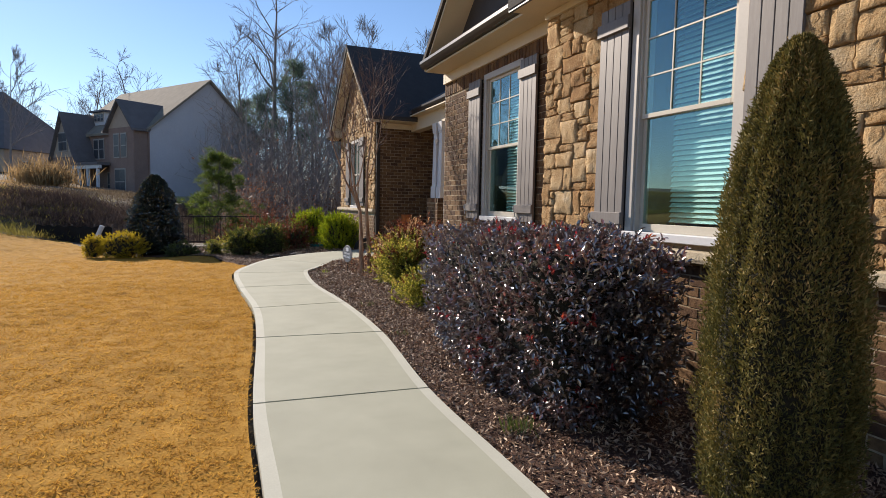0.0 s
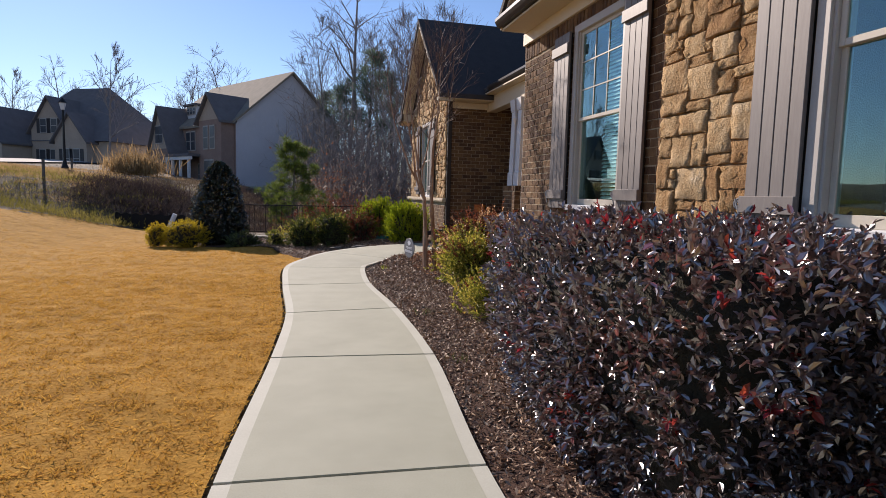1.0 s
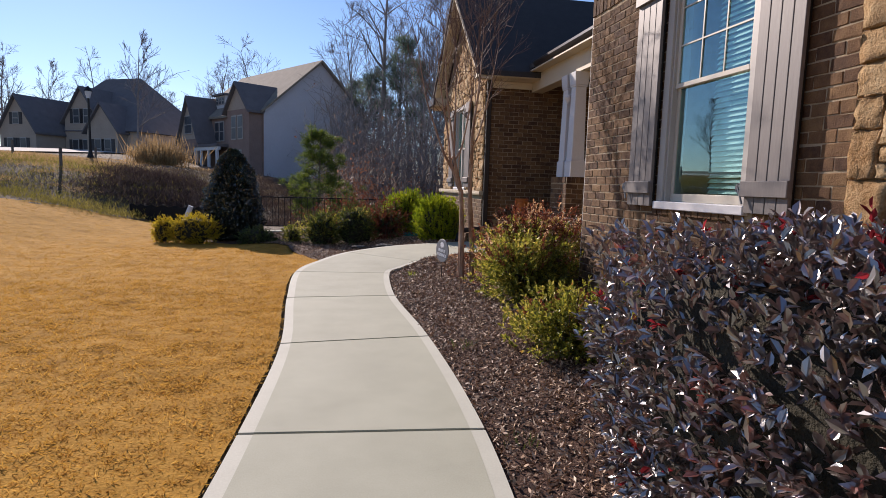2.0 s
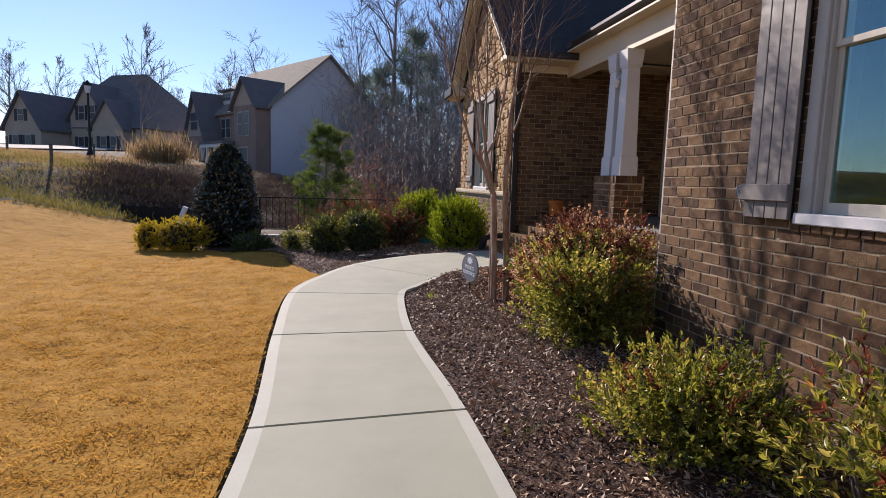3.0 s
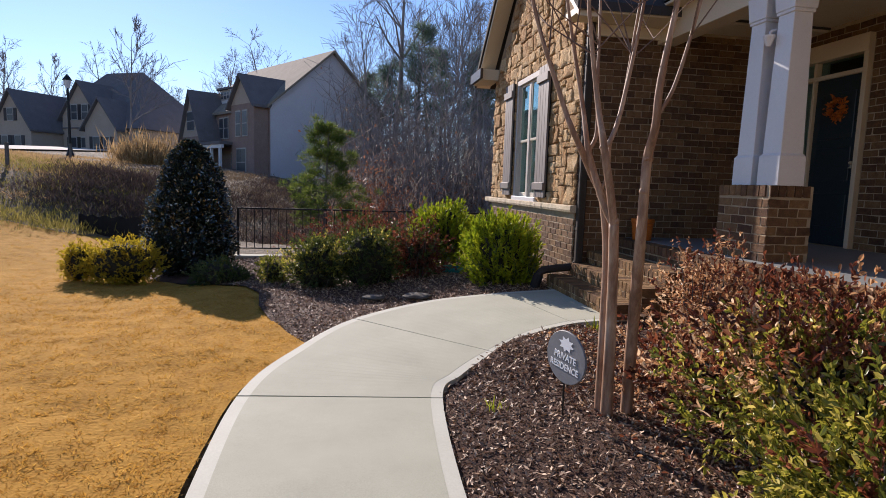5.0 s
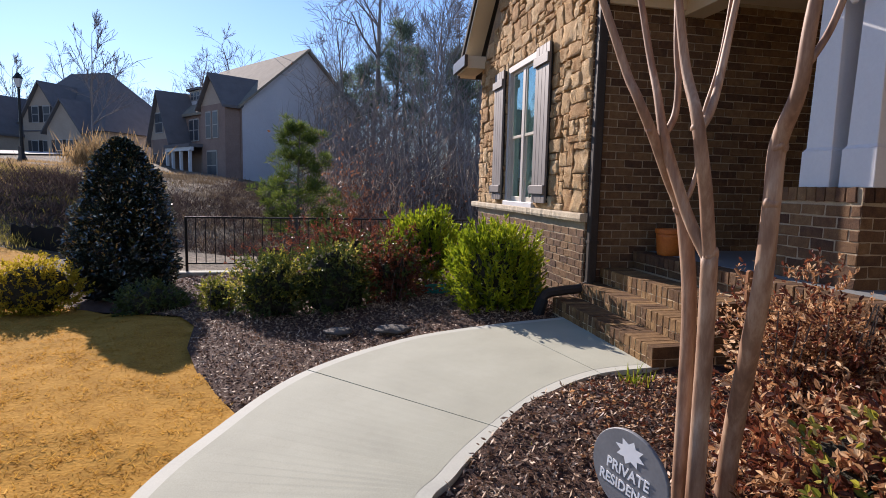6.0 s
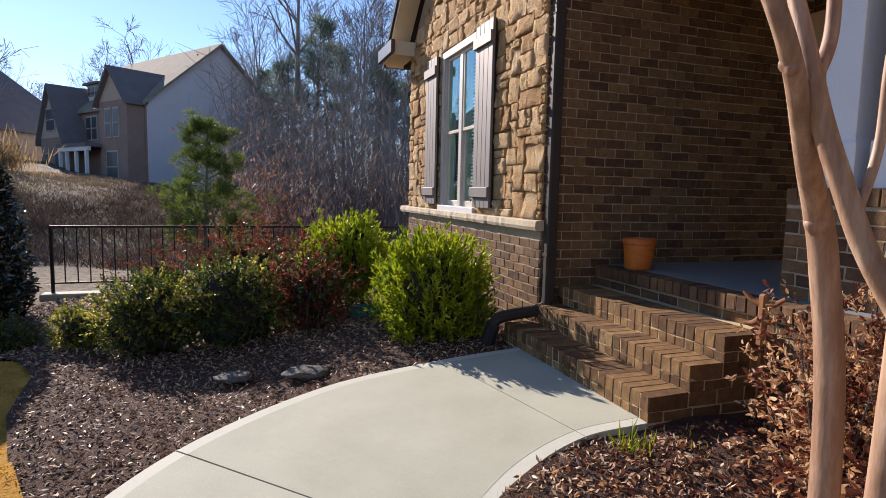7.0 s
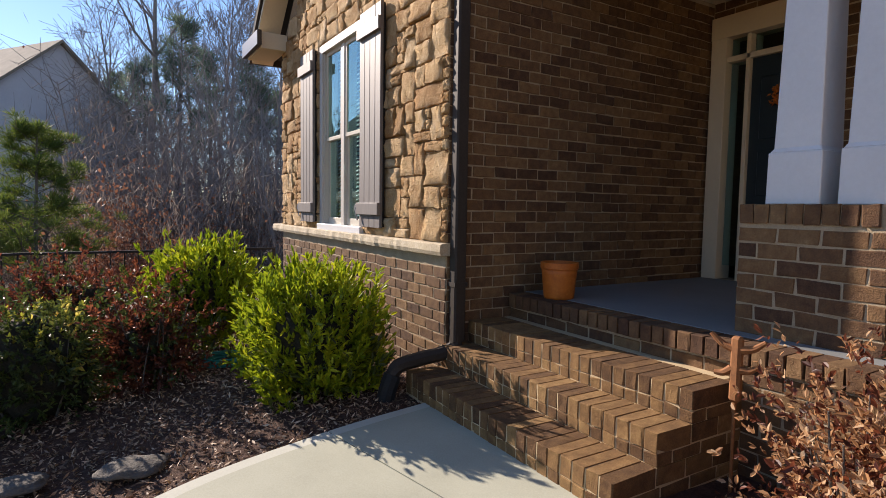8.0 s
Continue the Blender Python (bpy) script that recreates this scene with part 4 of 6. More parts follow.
# stones
def stone_field(frame_, length, z0, z1, holes, seed, cell=0.074):
    """Random ashlar: rectangles of one to five cells that fill the wall."""
    r = np.random.default_rng(seed)
    nu, nz = int(length / cell), int((z1 - z0) / cell)
    cu, cz = length / nu, (z1 - z0) / nz
    taken = np.zeros((nu, nz), bool)
    for a, b, c, d in holes:
        for i in range(nu):
            for j in range(nz):
                u, z = (i + 0.5) * cu, z0 + (j + 0.5) * cz
                if a < u < b and c < z < d:
                    taken[i, j] = True
    out = []
    for j in range(nz):
        for i in range(nu):
            if taken[i, j]:
                continue
            for _ in range(12):
                w, h = int(r.choice([2, 3, 3, 4, 4, 5])), int(r.choice([1, 2, 2, 2, 3, 3]))
                if h == 3 and w == 5: w = 4
                if h == 1 and w > 3: w = 3
                if i + w <= nu and j + h <= nz and not taken[i:i + w, j:j + h].any():
                    break
            else:
                w = h = 1
                while i + w < nu and w < 3 and not taken[i + w, j]:
                    w += 1
            taken[i:i + w, j:j + h] = True
            out.append((frame_, i * cu, (i + w) * cu, z0 + j * cz, z0 + (j + h) * cz))
    return out


def stone_mesh(l, h, r, proud):
    """A split-faced block: local -y is the face, heaved and chipped, with rounded broken edges."""
    us = [0, min(0.1, 0.007 / l), 0.22, 0.41, 0.6, 0.8, 1 - min(0.1, 0.007 / l), 1]
    ws = [0, min(0.14, 0.006 / h), 0.3, 0.52, 0.74, 1 - min(0.14, 0.006 / h), 1]
    nx, nz = len(us), len(ws)
    tilt_x, tilt_z = r.normal(0, 0.035), r.normal(0, 0.06)
    v, f = [], []
    for j, b in enumerate(ws):
        for i, a in enumerate(us):
            rim_u, rim_w = i in (0, nx - 1), j in (0, nz - 1)
            x, z = (a - 0.5) * l, (b - 0.5) * h
            if rim_u or rim_w:
                x += r.normal(0, 0.003) - 0.001 * np.sign(x) - (0.003 * np.sign(x) if rim_u and rim_w else 0)
                z += r.normal(0, 0.003) - 0.001 * np.sign(z) - (0.003 * np.sign(z) if rim_u and rim_w else 0)
                d = proud * 0.62 + r.uniform(-0.005, 0.004)
            else:
                x += r.normal(0, 0.05 * l / nx)
                z += r.normal(0, 0.06 * h / nz)
                d = proud + tilt_x * x + tilt_z * z + r.normal(0, 0.0065)
                if i in (1, nx - 2) or j in (1, nz - 2):
                    d -= abs(r.normal(0, 0.004))
            v.append((x, -max(d, 0.003), z))
    for j in range(nz - 1):
        for i in range(nx - 1):
            a = j * nx + i
            f.append((a, a + 1, a + nx + 1, a + nx))
    rim = [i for i in range(nx)] + [j * nx + nx - 1 for j in range(1, nz)] + [(nz - 1) * nx + i for i in range(nx - 2, -1, -1)] + [j * nx for j in range(nz - 2, 0, -1)]
    n0 = len(v)
    for q in rim:
        v.append((v[q][0], 0.02, v[q][2]))
    n = len(rim)
    for q in range(n):
        f.append((rim[(q + 1) % n], rim[q], n0 + q, n0 + (q + 1) % n))
    face = [0 < i < nx - 2 and 0 < j < nz - 2 for j in range(nz - 1) for i in range(nx - 1)] + [False] * n
    return np.array(v), np.array(f), face


def lay_stones(parent, stones, seed, proud=0.023):
    r = np.random.default_rng(seed)
    inv = Matrix.Translation(-base_of(parent))
    for fr, u0, u1, z0, z1 in stones:
        g = 0.0045
        v, f, face = stone_mesh(u1 - u0 - 2 * g, z1 - z0 - 2 * g, r, proud * r.uniform(0.7, 1.4))
        me = arrays("stone", v, f)
        me.polygons.foreach_set("use_smooth", face)
        me.materials.append(M_STONE)
        ob = new("stone", me)
        ob.parent = parent
        ob.matrix_basis = inv @ fr @ pose((u0 + u1) / 2, 0, (z0 + z1) / 2, 0, r.normal(0, 0.7), 0)


f1 = facing_west(3.745, 5.15)
h1 = [(5.15 - W1[1] - 0.02, 5.15 - W1[0] + 0.02, W1[2] - 0.1, W1[3] + 0.03)]
lay_stones(wall_stone_bay, stone_field(f1, 5.4, 1.06, 3.34, h1, 3, cell=0.078), 5)
f3 = facing_west(4.265, 18.2)
h3 = [(18.2 - W3[1] - 0.02, 18.2 - W3[0] + 0.02, W3[2] - 0.1, W3[3] + 0.02)]
lay_stones(wall_wing, stone_field(f3, 4.15, 1.2, 3.5, h3, 11, cell=0.08), 6)
gable_stones = [s for s in stone_field(f3, 4.15, 3.5, 5.4, [], 12, cell=0.08) if all(abs(18.2 - u - 16.13) < (5.45 - s[4]) * 1.02 + 0.05 for u in (s[1], s[2]))]
lay_stones(wing_gable, gable_stones, 8)


def sash_window(name, label, x, y0, y1, z0, z1, units, grid, blind, sill_mat):
    """A window in a wall that faces -x: casing, sill, and for each unit two sashes with panes."""
    w = thing(name, (x, (y0 + y1) / 2, z0), label, "window", kind="structure")
    c = 0.085
    bm = bmesh.new()
    box(bm, x - 0.012, x + 0.12, y0, y0 + c, z0, z1, 0.004)
    part("side_casing", bm, M_CASING, w)
    part("side_casing", boxed(x - 0.012, x + 0.17, y1 - c, y1, z0, z1, bevel=0.004), M_CASING, w)
    part("head_casing", boxed(x - 0.014, x + 0.17, y0 + c, y1 - c, z1 - c, z1, bevel=0.004), M_CASING, w)
    for ya, yb in ((y0 + c, y0 + c + 0.022), (y1 - c - 0.022, y1 - c)):
        part("inner_stop", boxed(x + 0.008, x + 0.12, ya, yb, z0, z1 - c, bevel=0.003), M_CASING, w)
    part("window_sill", boxed(x - 0.045, x + 0.17, y0 + 0.002, y1 - 0.002, z0 - 0.055, z0 + 0.012, bevel=0.006), sill_mat, w, "pale painted sill")
    ya, yb = y0 + c + 0.022, y1 - c - 0.022
    wide = (yb - ya - 0.09 * (units - 1)) / units
    for u in range(units):
        a = ya + u * (wide + 0.09)
        b = a + wide
        if u:
            part("mullion", boxed(x + 0.02, x + 0.16, a - 0.09, a, z0 + 0.01, z1 - c, bevel=0.004), M_CASING, w)
        mid = z0 + (z1 - c - z0) * 0.5
        for nm, za, zb, xs in (("upper_sash", mid - 0.018, z1 - c, x + 0.03), ("lower_sash", z0 + 0.012, mid + 0.018, x + 0.055)):
            bm = bmesh.new()
            r = 0.038
            box(bm, xs, xs + 0.03, a, a + r, za, zb, 0.003)
            box(bm, xs, xs + 0.03, b - r, b, za, zb, 0.003)
            box(bm, xs, xs + 0.03, a + r, b - r, za, za + r + (0.03 if nm == "lower_sash" else 0), 0.003)
            box(bm, xs, xs + 0.03, a + r, b - r, zb - r, zb, 0.003)
            s = part(nm, bm, M_SASH, w)
            pane = part("pane", boxed(xs + 0.012, xs + 0.016, a + r - 0.004, b - r + 0.004, za + r - 0.004, zb - r + 0.004), M_GLASS, s)
            pane.visible_shadow = False
            if grid and nm == "upper_sash":
                for q in range(1, grid[0]):
                    yy = a + r + (b - a - 2 * r) * q / grid[0]
                    part("muntin", boxed(xs + 0.004, xs + 0.011, yy - 0.006, yy + 0.006, za + r, zb - r), M_SASH, s)
                for q in range(1, grid[1]):
                    zz = za + r + (zb - za - 2 * r) * q / grid[1]
                    part("muntin", boxed(xs + 0.0035, xs + 0.0105, a + r, b - r, zz - 0.006, zz + 0.006), M_SASH, s)
    if blind:
        ye = y1 - c - blind[2]
        bl = thing("window_blind", (x + 0.19, (y0 + y1) / 2, z1), blind[0], "blind")
        part("head_rail", boxed(x + 0.165, x + 0.215, y0 + c, ye, z1 - 0.14, z1 - 0.09, bevel=0.004), M_BLIND, bl)
        slat = None
        z = z1 - 0.16
        while z > blind[1]:
            if slat is None:
                slat = boxed(-0.022, 0.022, y0 + c, ye, -0.0012, 0.0012)
                sm = bpy.data.meshes.new("slat")
                slat.to_mesh(sm)
                slat.free()
                sm.materials.append(M_BLIND)
            ob = new("slat", sm)
            ob.parent = bl
            ob.matrix_basis = pose(x + 0.19, 0, z, 0, -50, 0)
            ob.location -= base_of(bl)
            z -= 0.042
        part("bottom_rail", boxed(x + 0.17, x + 0.21, y0 + c, ye, blind[1] - 0.035, blind[1] - 0.015, bevel=0.004), M_BLIND, bl)
    return w


sash_window("window_1", "tall double-hung window with gridded upper sash in the stone bay", 3.735, *W1, 1, (3, 3), ("half-shut white slatted blind behind the bay window", W1[2] + 0.08, 0.24), M_WHITE)
sash_window("window_2", "tall double-hung window with gridded upper sash in the brick wall", 4.045, *W2, 1, (3, 3), ("half-shut white slatted blind behind the brick wall's window", W2[2] + 0.08, 0.34), M_WHITE)
sash_window("window_3", "pair of narrow double-hung windows in the stone gable wall", 4.255, *W3, 2, None, ("drawn white slatted blind behind the gable windows", W3[2] + 0.06, 0.0), M_WHITE)
sash_window("window_4", "white-cased window in the shaded porch wall", 7.2, 11.22, 12.33, 1.1, 3.28, 1, (3, 3), None, M_WHITE)


def shutter(x, y0, y1, z0, z1):
    """A board-and-batten shutter that hangs flat on a wall facing -x, with scrolled iron holdback."""
    s = thing("shutter", (x, (y0 + y1) / 2, z0), "grey-brown board-and-batten shutter with scrolled iron holdback", "shutter", "window shutters")
    n = 4
    w = (y1 - y0) / n
    for i in range(n):
        part("board", boxed(x - 0.004, x + 0.024, y0 + i * w + 0.003, y0 + (i + 1) * w - 0.003, z0, z1, bevel=0.003), M_SHUTTER, s)
    part("backing", boxed(x + 0.026, x + 0.045, y0 + 0.01, y1 - 0.01, z0 + 0.01, z1 - 0.01), M_IRON, s)
    part("batten", boxed(x - 0.034, x - 0.005, y0 - 0.012, y1 + 0.012, z0 + 0.11, z0 + 0.215, bevel=0.004), M_SHUTTER, s)
    part("batten", boxed(x - 0.034, x - 0.005, y0 - 0.012, y1 + 0.012, z1 - 0.235, z1 - 0.125, bevel=0.004), M_SHUTTER, s)
    for zz in (z0 + 0.05, z1 - 0.42):
        for yy in (y0 + w * 0.5, y0 + w * 2.5):
            part("bolt", lathe([(0.006, 0), (0.006, 0.004), (0.003, 0.006)], (0, 0, 0), 8), M_IRON, s).matrix_basis = Matrix.Translation(Vector((x - 0.004, yy, zz)) - base_of(s)) @ pose(0, 0, 0, 0, -90, 0)
    a = np.linspace(0, 1, 30)
    ang = a * 4.2 * np.pi
    rad = 0.008 + 0.034 * a
    pts = [(x - 0.028, y1 + 0.016 + r * math.cos(t) * 0.8, z0 + 0.17 + r * math.sin(t)) for r, t in zip(rad, ang)]
    pts += [(x - 0.03, y1 - 0.02, z0 + 0.06)]
    # iron drawn in slate grey: the sun's paleness on it is in the colour
    part("holdback", pipe(pts, 0.007, 6, 1), M_SLATE, s, "scrolled sunlit grey iron holdback")
    return s


s0 = shutter(3.70, 3.80, 4.19, 1.115, 3.13)
copy_thing(s0, Matrix.Translation((3.70, 2.43, 1.115)))
copy_thing(s0, Matrix.Translation((3.985, 7.52, 1.165)))
copy_thing(s0, Matrix.Translation((3.985, 5.97, 1.165)))
s3 = shutter(4.19, 15.03, 15.47, 1.27, 3.15)
copy_thing(s3, Matrix.Translation((4.19, 17.0, 1.27)))
# downspout at the wing's corner
spout = thing("downspout", (4.31, 14.0, 0.1), "dark bronze downspout at the porch corner", "downspout")
part("pipe", boxed(4.27, 4.365, 13.955, 14.04, 0.50, 3.42, bevel=0.012), M_SPOUT, spout)
part("elbow", pipe([(4.318, 14.0, 0.56), (4.30, 14.0, 0.47), (4.20, 14.005, 0.43), (4.02, 14.01, 0.41), (3.86, 14.01, 0.38), (3.80, 14.01, 0.30)], 0.05, 8), M_SPOUT, spout)
part("drain_boot", pipe([(3.82, 14.01, 0.33), (3.78, 14.01, 0.22), (3.75, 14.02, 0.04)], 0.062, 10), M_FABRIC, spout, "ribbed black drain boot")
for zz in (0.9, 2.9):
    part("strap", boxed(4.265, 4.37, 13.95, 14.045, zz, zz + 0.03), M_SPOUT, spout)
spout2 = thing("downspout", (4.06, 8.86, 0.0), "pale downspout at the brick wall's corner", "downspout")
part("pipe", boxed(4.062, 4.10, 8.81, 8.85, 0.2, 3.4, bevel=0.008), M_CASING, spout2)

# front door
door = thing("front_door", (7.2, 13.3, 0.82), "dark teal front door with a sidelight and transom in cream trim", "door", kind="structure")
part("side_casing", boxed(7.14, 7.36, 13.88, 14.03, 0.82, 3.2, bevel=0.004), M_TRIM, door)
part("side_casing", boxed(7.14, 7.36, 12.93, 12.99, 0.82, 3.2, bevel=0.004), M_TRIM, door)
part("head_casing", boxed(7.13, 7.36, 12.93, 14.03, 3.05, 3.25, bevel=0.004), M_TRIM, door)
part("mullion", boxed(7.16, 7.36, 13.66, 13.70, 0.82, 3.05, bevel=0.004), M_TRIM, door)
part("transom_bar", boxed(7.16, 7.36, 12.99, 13.88, 2.83, 2.88, bevel=0.004), M_TRIM, door)
for ya, yb, za, zb in ((13.70, 13.88, 0.95, 2.83), (12.99, 13.66, 2.88, 3.05), (13.70, 13.88, 2.88, 3.05)):
    g = part("pane", boxed(7.24, 7.25, ya, yb, za, zb), M_GLASS, door)
    g.visible_shadow = False
leafd = part("door_leaf", boxed(7.2, 7.245, 12.99, 13.66, 0.83, 2.83, bevel=0.004), M_DOOR, door)
for za, zb in ((1.05, 1.45), (1.6, 2.0), (2.1, 2.65)):
    part("panel", boxed(7.188, 7.2, 13.08, 13.57, za, zb, bevel=0.008), M_DOOR, leafd)
part("knob", lathe([(0.03, 0), (0.03, 0.006), (0.012, 0.01), (0.012, 0.04), (0.028, 0.05), (0.03, 0.065), (0.02, 0.08)], (7.19, 13.05, 1.75), 16), M_LEDGE, leafd, "brass knob")
wreath = thing("wreath", (7.17, 13.3, 2.45), "small orange-red wreath on the front door", "wreath")
pv, pf_ = leaves(np.array([(7.17, 13.3 + 0.1 * math.cos(a), 2.45 + 0.1 * math.sin(a)) for a in rng.uniform(0, 6.283, 260)]) + rng.normal(0, 0.02, (260, 3)), np.tile((-0.6, 0, 0.2), (260, 1)), 0.05, 0.4, rng)
hang("foliage", arrays("foliage", pv, pf_), M_ORANGE, wreath)

# orange pot on the porch
pot = thing("flower_pot", (5.0, 13.7, 0.81), "empty orange glazed pot on the porch floor", "pot")
part("bowl", lathe([(0.105, 0), (0.11, 0.02), (0.125, 0.18), (0.13, 0.22)], (5.0, 13.7, 0.812), 28), M_ORANGE, pot, smooth=True)
part("rim", lathe([(0.13, 0.215), (0.137, 0.22), (0.137, 0.262), (0.124, 0.262), (0.118, 0.18), (0.02, 0.18)], (5.0, 13.7, 0.812), 28), M_ORANGE, pot)

# ---- planting ----
def bush(name, label, category, centre, radii, count, size, aspect, mats, seed, power=2.0, lump=0.16, spread=0.7, up=0.35, shell=(0.72, 1.04), core=0.72, stems=5, group="", sprig=(8, 0.08), level=0.35, taper=0.0):
    """A shrub: a twiggy core coloured near-black for the shade inside, stems, and many folded leaves in one or more
    colours on a lumpy outline.
    """
    r = np.random.default_rng(seed)
    cx, cy, cz = centre
    b = thing(name, (cx, cy, cz - radii[2]), label, category, group)
    rad = np.array(radii)
    def shape(d):
        return (np.sum(np.abs(d) ** power, 1) ** (-1 / power))
    def lumps(d):
        k = d * 2.3 + seed * 1.7
        return 1 + lump * (np.sin(k[:, 0] * 2.1 + k[:, 2]) * np.cos(k[:, 1] * 2.7) + 0.6 * np.sin(k[:, 2] * 4.3 + k[:, 0] * 3.1) * np.cos(k[:, 1] * 5.1))
    for i, (mat, share, zlo, zhi) in enumerate(mats):
        n = int(count * share)
        d = r.normal(0, 1, (n * 3, 3))
        d /= np.linalg.norm(d, axis=1, keepdims=True)
        s = shape(d)[:, None]
        p = d * s * lumps(d)[:, None] * r.uniform(*shell, (len(d), 1))
        p[:, :2] *= 1 - taper * np.clip(-p[:, 2:], 0, 1) ** 1.3
        keep = (p[:, 2] > zlo) & (p[:, 2] < zhi) & (p[:, 2] > -1.0)
        k, stalk = sprig
        p, d = p[keep][:n // k], d[keep][:n // k]
        axis = d + np.array([0, 0, up]) + r.normal(0, 0.3, d.shape)
        axis /= np.linalg.norm(axis, axis=1, keepdims=True)
        p, axis = np.repeat(np.array(centre) + p * rad, k, 0), np.repeat(axis, k, 0)
        p = p + axis * (r.uniform(-0.7, 0.3, (len(p), 1)) * stalk)
        v, f = leaves(p, axis, size, aspect, r, spread, level=level)
        v[:, 2] = np.maximum(v[:, 2], cz - radii[2] - 0.01)
        hang("foliage", arrays("foliage", v, f), mat, b)
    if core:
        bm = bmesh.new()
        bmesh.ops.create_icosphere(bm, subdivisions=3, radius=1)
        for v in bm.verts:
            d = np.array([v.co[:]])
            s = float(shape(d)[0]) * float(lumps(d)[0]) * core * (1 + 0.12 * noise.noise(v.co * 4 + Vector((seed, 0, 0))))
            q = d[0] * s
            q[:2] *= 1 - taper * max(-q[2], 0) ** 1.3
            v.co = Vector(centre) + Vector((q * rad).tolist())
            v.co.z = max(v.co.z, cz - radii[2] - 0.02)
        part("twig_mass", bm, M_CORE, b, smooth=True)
    for _ in range(stems):
        a = r.uniform(0, 6.283)
        p0 = (cx + 0.08 * math.cos(a), cy + 0.08 * math.sin(a), cz - radii[2] - 0.02)
        p1 = (cx + 0.6 * rad[0] * math.cos(a), cy + 0.6 * rad[1] * math.sin(a), cz + rad[2] * r.uniform(0.1, 0.75))
        m = tuple((q0 + q1) / 2 + r.normal(0, 0.04) for q0, q1 in zip(p0, p1))
        part("stem", pipe([p0, m, p1], [0.010, 0.007, 0.003], 5, 3), M_BARK, b)
    return b


bush("hedge", "clipped purple-bronze hedge of glossy leaves in mulch", "hedge", (2.66, 3.55, 0.57), (0.47, 1.19, 0.60), 54000, 0.036, 0.5, [(L_PURPLE, 0.98, -2, 2), (L_SHOOT, 0.02, -2, 2)], 21, power=8, lump=0.06, spread=0.75, core=0.84, shell=(0.86, 1.05), stems=12, up=0.45, sprig=(7, 0.07), level=0.55, taper=0.2)
bush("young_growth", "red new shoots standing out of the purple hedge", "shrub", (2.68, 3.55, 1.12), (0.40, 1.0, 0.12), 2600, 0.036, 0.42, [(L_PURPLE, 0.7, -2, 2), (L_SHOOT, 0.3, -2, 2)], 5, up=1.2, core=0, stems=16)
con = thing("conifer", (2.68, 1.48, 0.0), "tall narrow olive-brown columnar conifer in mulch", "conifer")
n = 105000
z = rng.uniform(0.02, 1, n) ** 0.9
prof = np.interp(z, [0, 0.06, 0.25, 0.5, 0.75, 0.9, 0.97, 1], [0.23, 0.275, 0.305, 0.29, 0.225, 0.135, 0.075, 0.02])
a = rng.uniform(0, 2 * np.pi, n)
bump_ = 1 + 0.07 * np.sin(a * 9 + z * 4) + 0.06 * np.sin(a * 17 - z * 19) + 0.05 * np.sin(z * 44 + a * 6) * np.sin(a * 5)
rr = prof * bump_ * rng.uniform(0.82, 1.03, n)
pts = np.stack([2.68 + rr * np.cos(a), 1.48 + rr * np.sin(a), 2.09 * z], 1)
hang("foliage", arrays("foliage", *leaves(pts, np.stack([np.cos(a) * 0.5, np.sin(a) * 0.5, np.full(n, 0.9)], 1), 0.024, 0.26, rng, 0.6, plain=True)), L_CONIFER, con)
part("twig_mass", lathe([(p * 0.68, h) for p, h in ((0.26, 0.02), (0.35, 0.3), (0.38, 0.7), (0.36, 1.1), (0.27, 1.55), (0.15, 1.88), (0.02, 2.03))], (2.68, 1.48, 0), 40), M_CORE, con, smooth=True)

bush("abelia", "variegated yellow-green abelia against the brick", "shrub", (3.40, 8.80, 0.37), (0.54, 0.54, 0.43), 17000, 0.035, 0.46, [(L_ABELIA, 0.92, -2, 2), (L_NANDINA, 0.08, 0.2, 2)], 31, lump=0.24, stems=12, core=0.36, shell=(0.45, 1.04), spread=0.6, up=0.6, sprig=(14, 0.16))
bush("abelia", "rusty red-topped abelia by the porch corner", "shrub", (3.80, 9.60, 0.50), (0.76, 0.66, 0.56), 18000, 0.034, 0.5, [(L_ABELIA, 0.56, -1, 0.7), (L_TAN, 0.20, -0.1, 2), (L_NANDINA, 0.24, 0.35, 2)], 32, lump=0.24, stems=14, core=0.36, shell=(0.45, 1.04), spread=0.6, up=0.7, sprig=(12, 0.16))
bush("abelia", "low variegated abelia with yellow tips in mulch", "shrub", (3.12, 6.85, 0.24), (0.54, 0.56, 0.30), 17000, 0.031, 0.44, [(L_ABELIA, 0.94, -2, 2), (L_NANDINA, 0.06, 0, 2)], 33, lump=0.22, stems=10, core=0.0, shell=(0.3, 1.04), spread=0.6, up=0.8, sprig=(14, 0.14))
bush("abelia", "leggy variegated shrub with orange-tipped leaves", "shrub", (3.45, 5.85, 0.36), (0.52, 0.52, 0.44), 8500, 0.042, 0.34, [(L_ABELIA, 0.93, -2, 2), (L_NANDINA, 0.07, 0.2, 2)], 34, lump=0.25, stems=12, core=0.0, shell=(0.2, 1.05), spread=0.6, up=0.9, sprig=(8, 0.10))
bush("abelia", "low red-leaved shrub among withered leaves", "shrub", (3.95, 10.45, 0.26), (0.75, 0.75, 0.34), 8000, 0.045, 0.45, [(L_TAN, 0.55, -2, 2), (L_NANDINA, 0.45, -0.4, 2)], 35, lump=0.25, stems=8, core=0.4, shell=(0.4, 1.1))
bush("hydrangea", "leggy shrub with withered pinkish-brown leaves by the steps", "shrub", (4.40, 11.36, 0.45), (0.46, 0.54, 0.58), 12500, 0.032, 0.46, [(L_TAN, 0.58, -2, 2), (L_NANDINA, 0.42, -2, 2)], 36, lump=0.3, shell=(0.2, 1.05), stems=22, core=0, sprig=(6, 0.08))
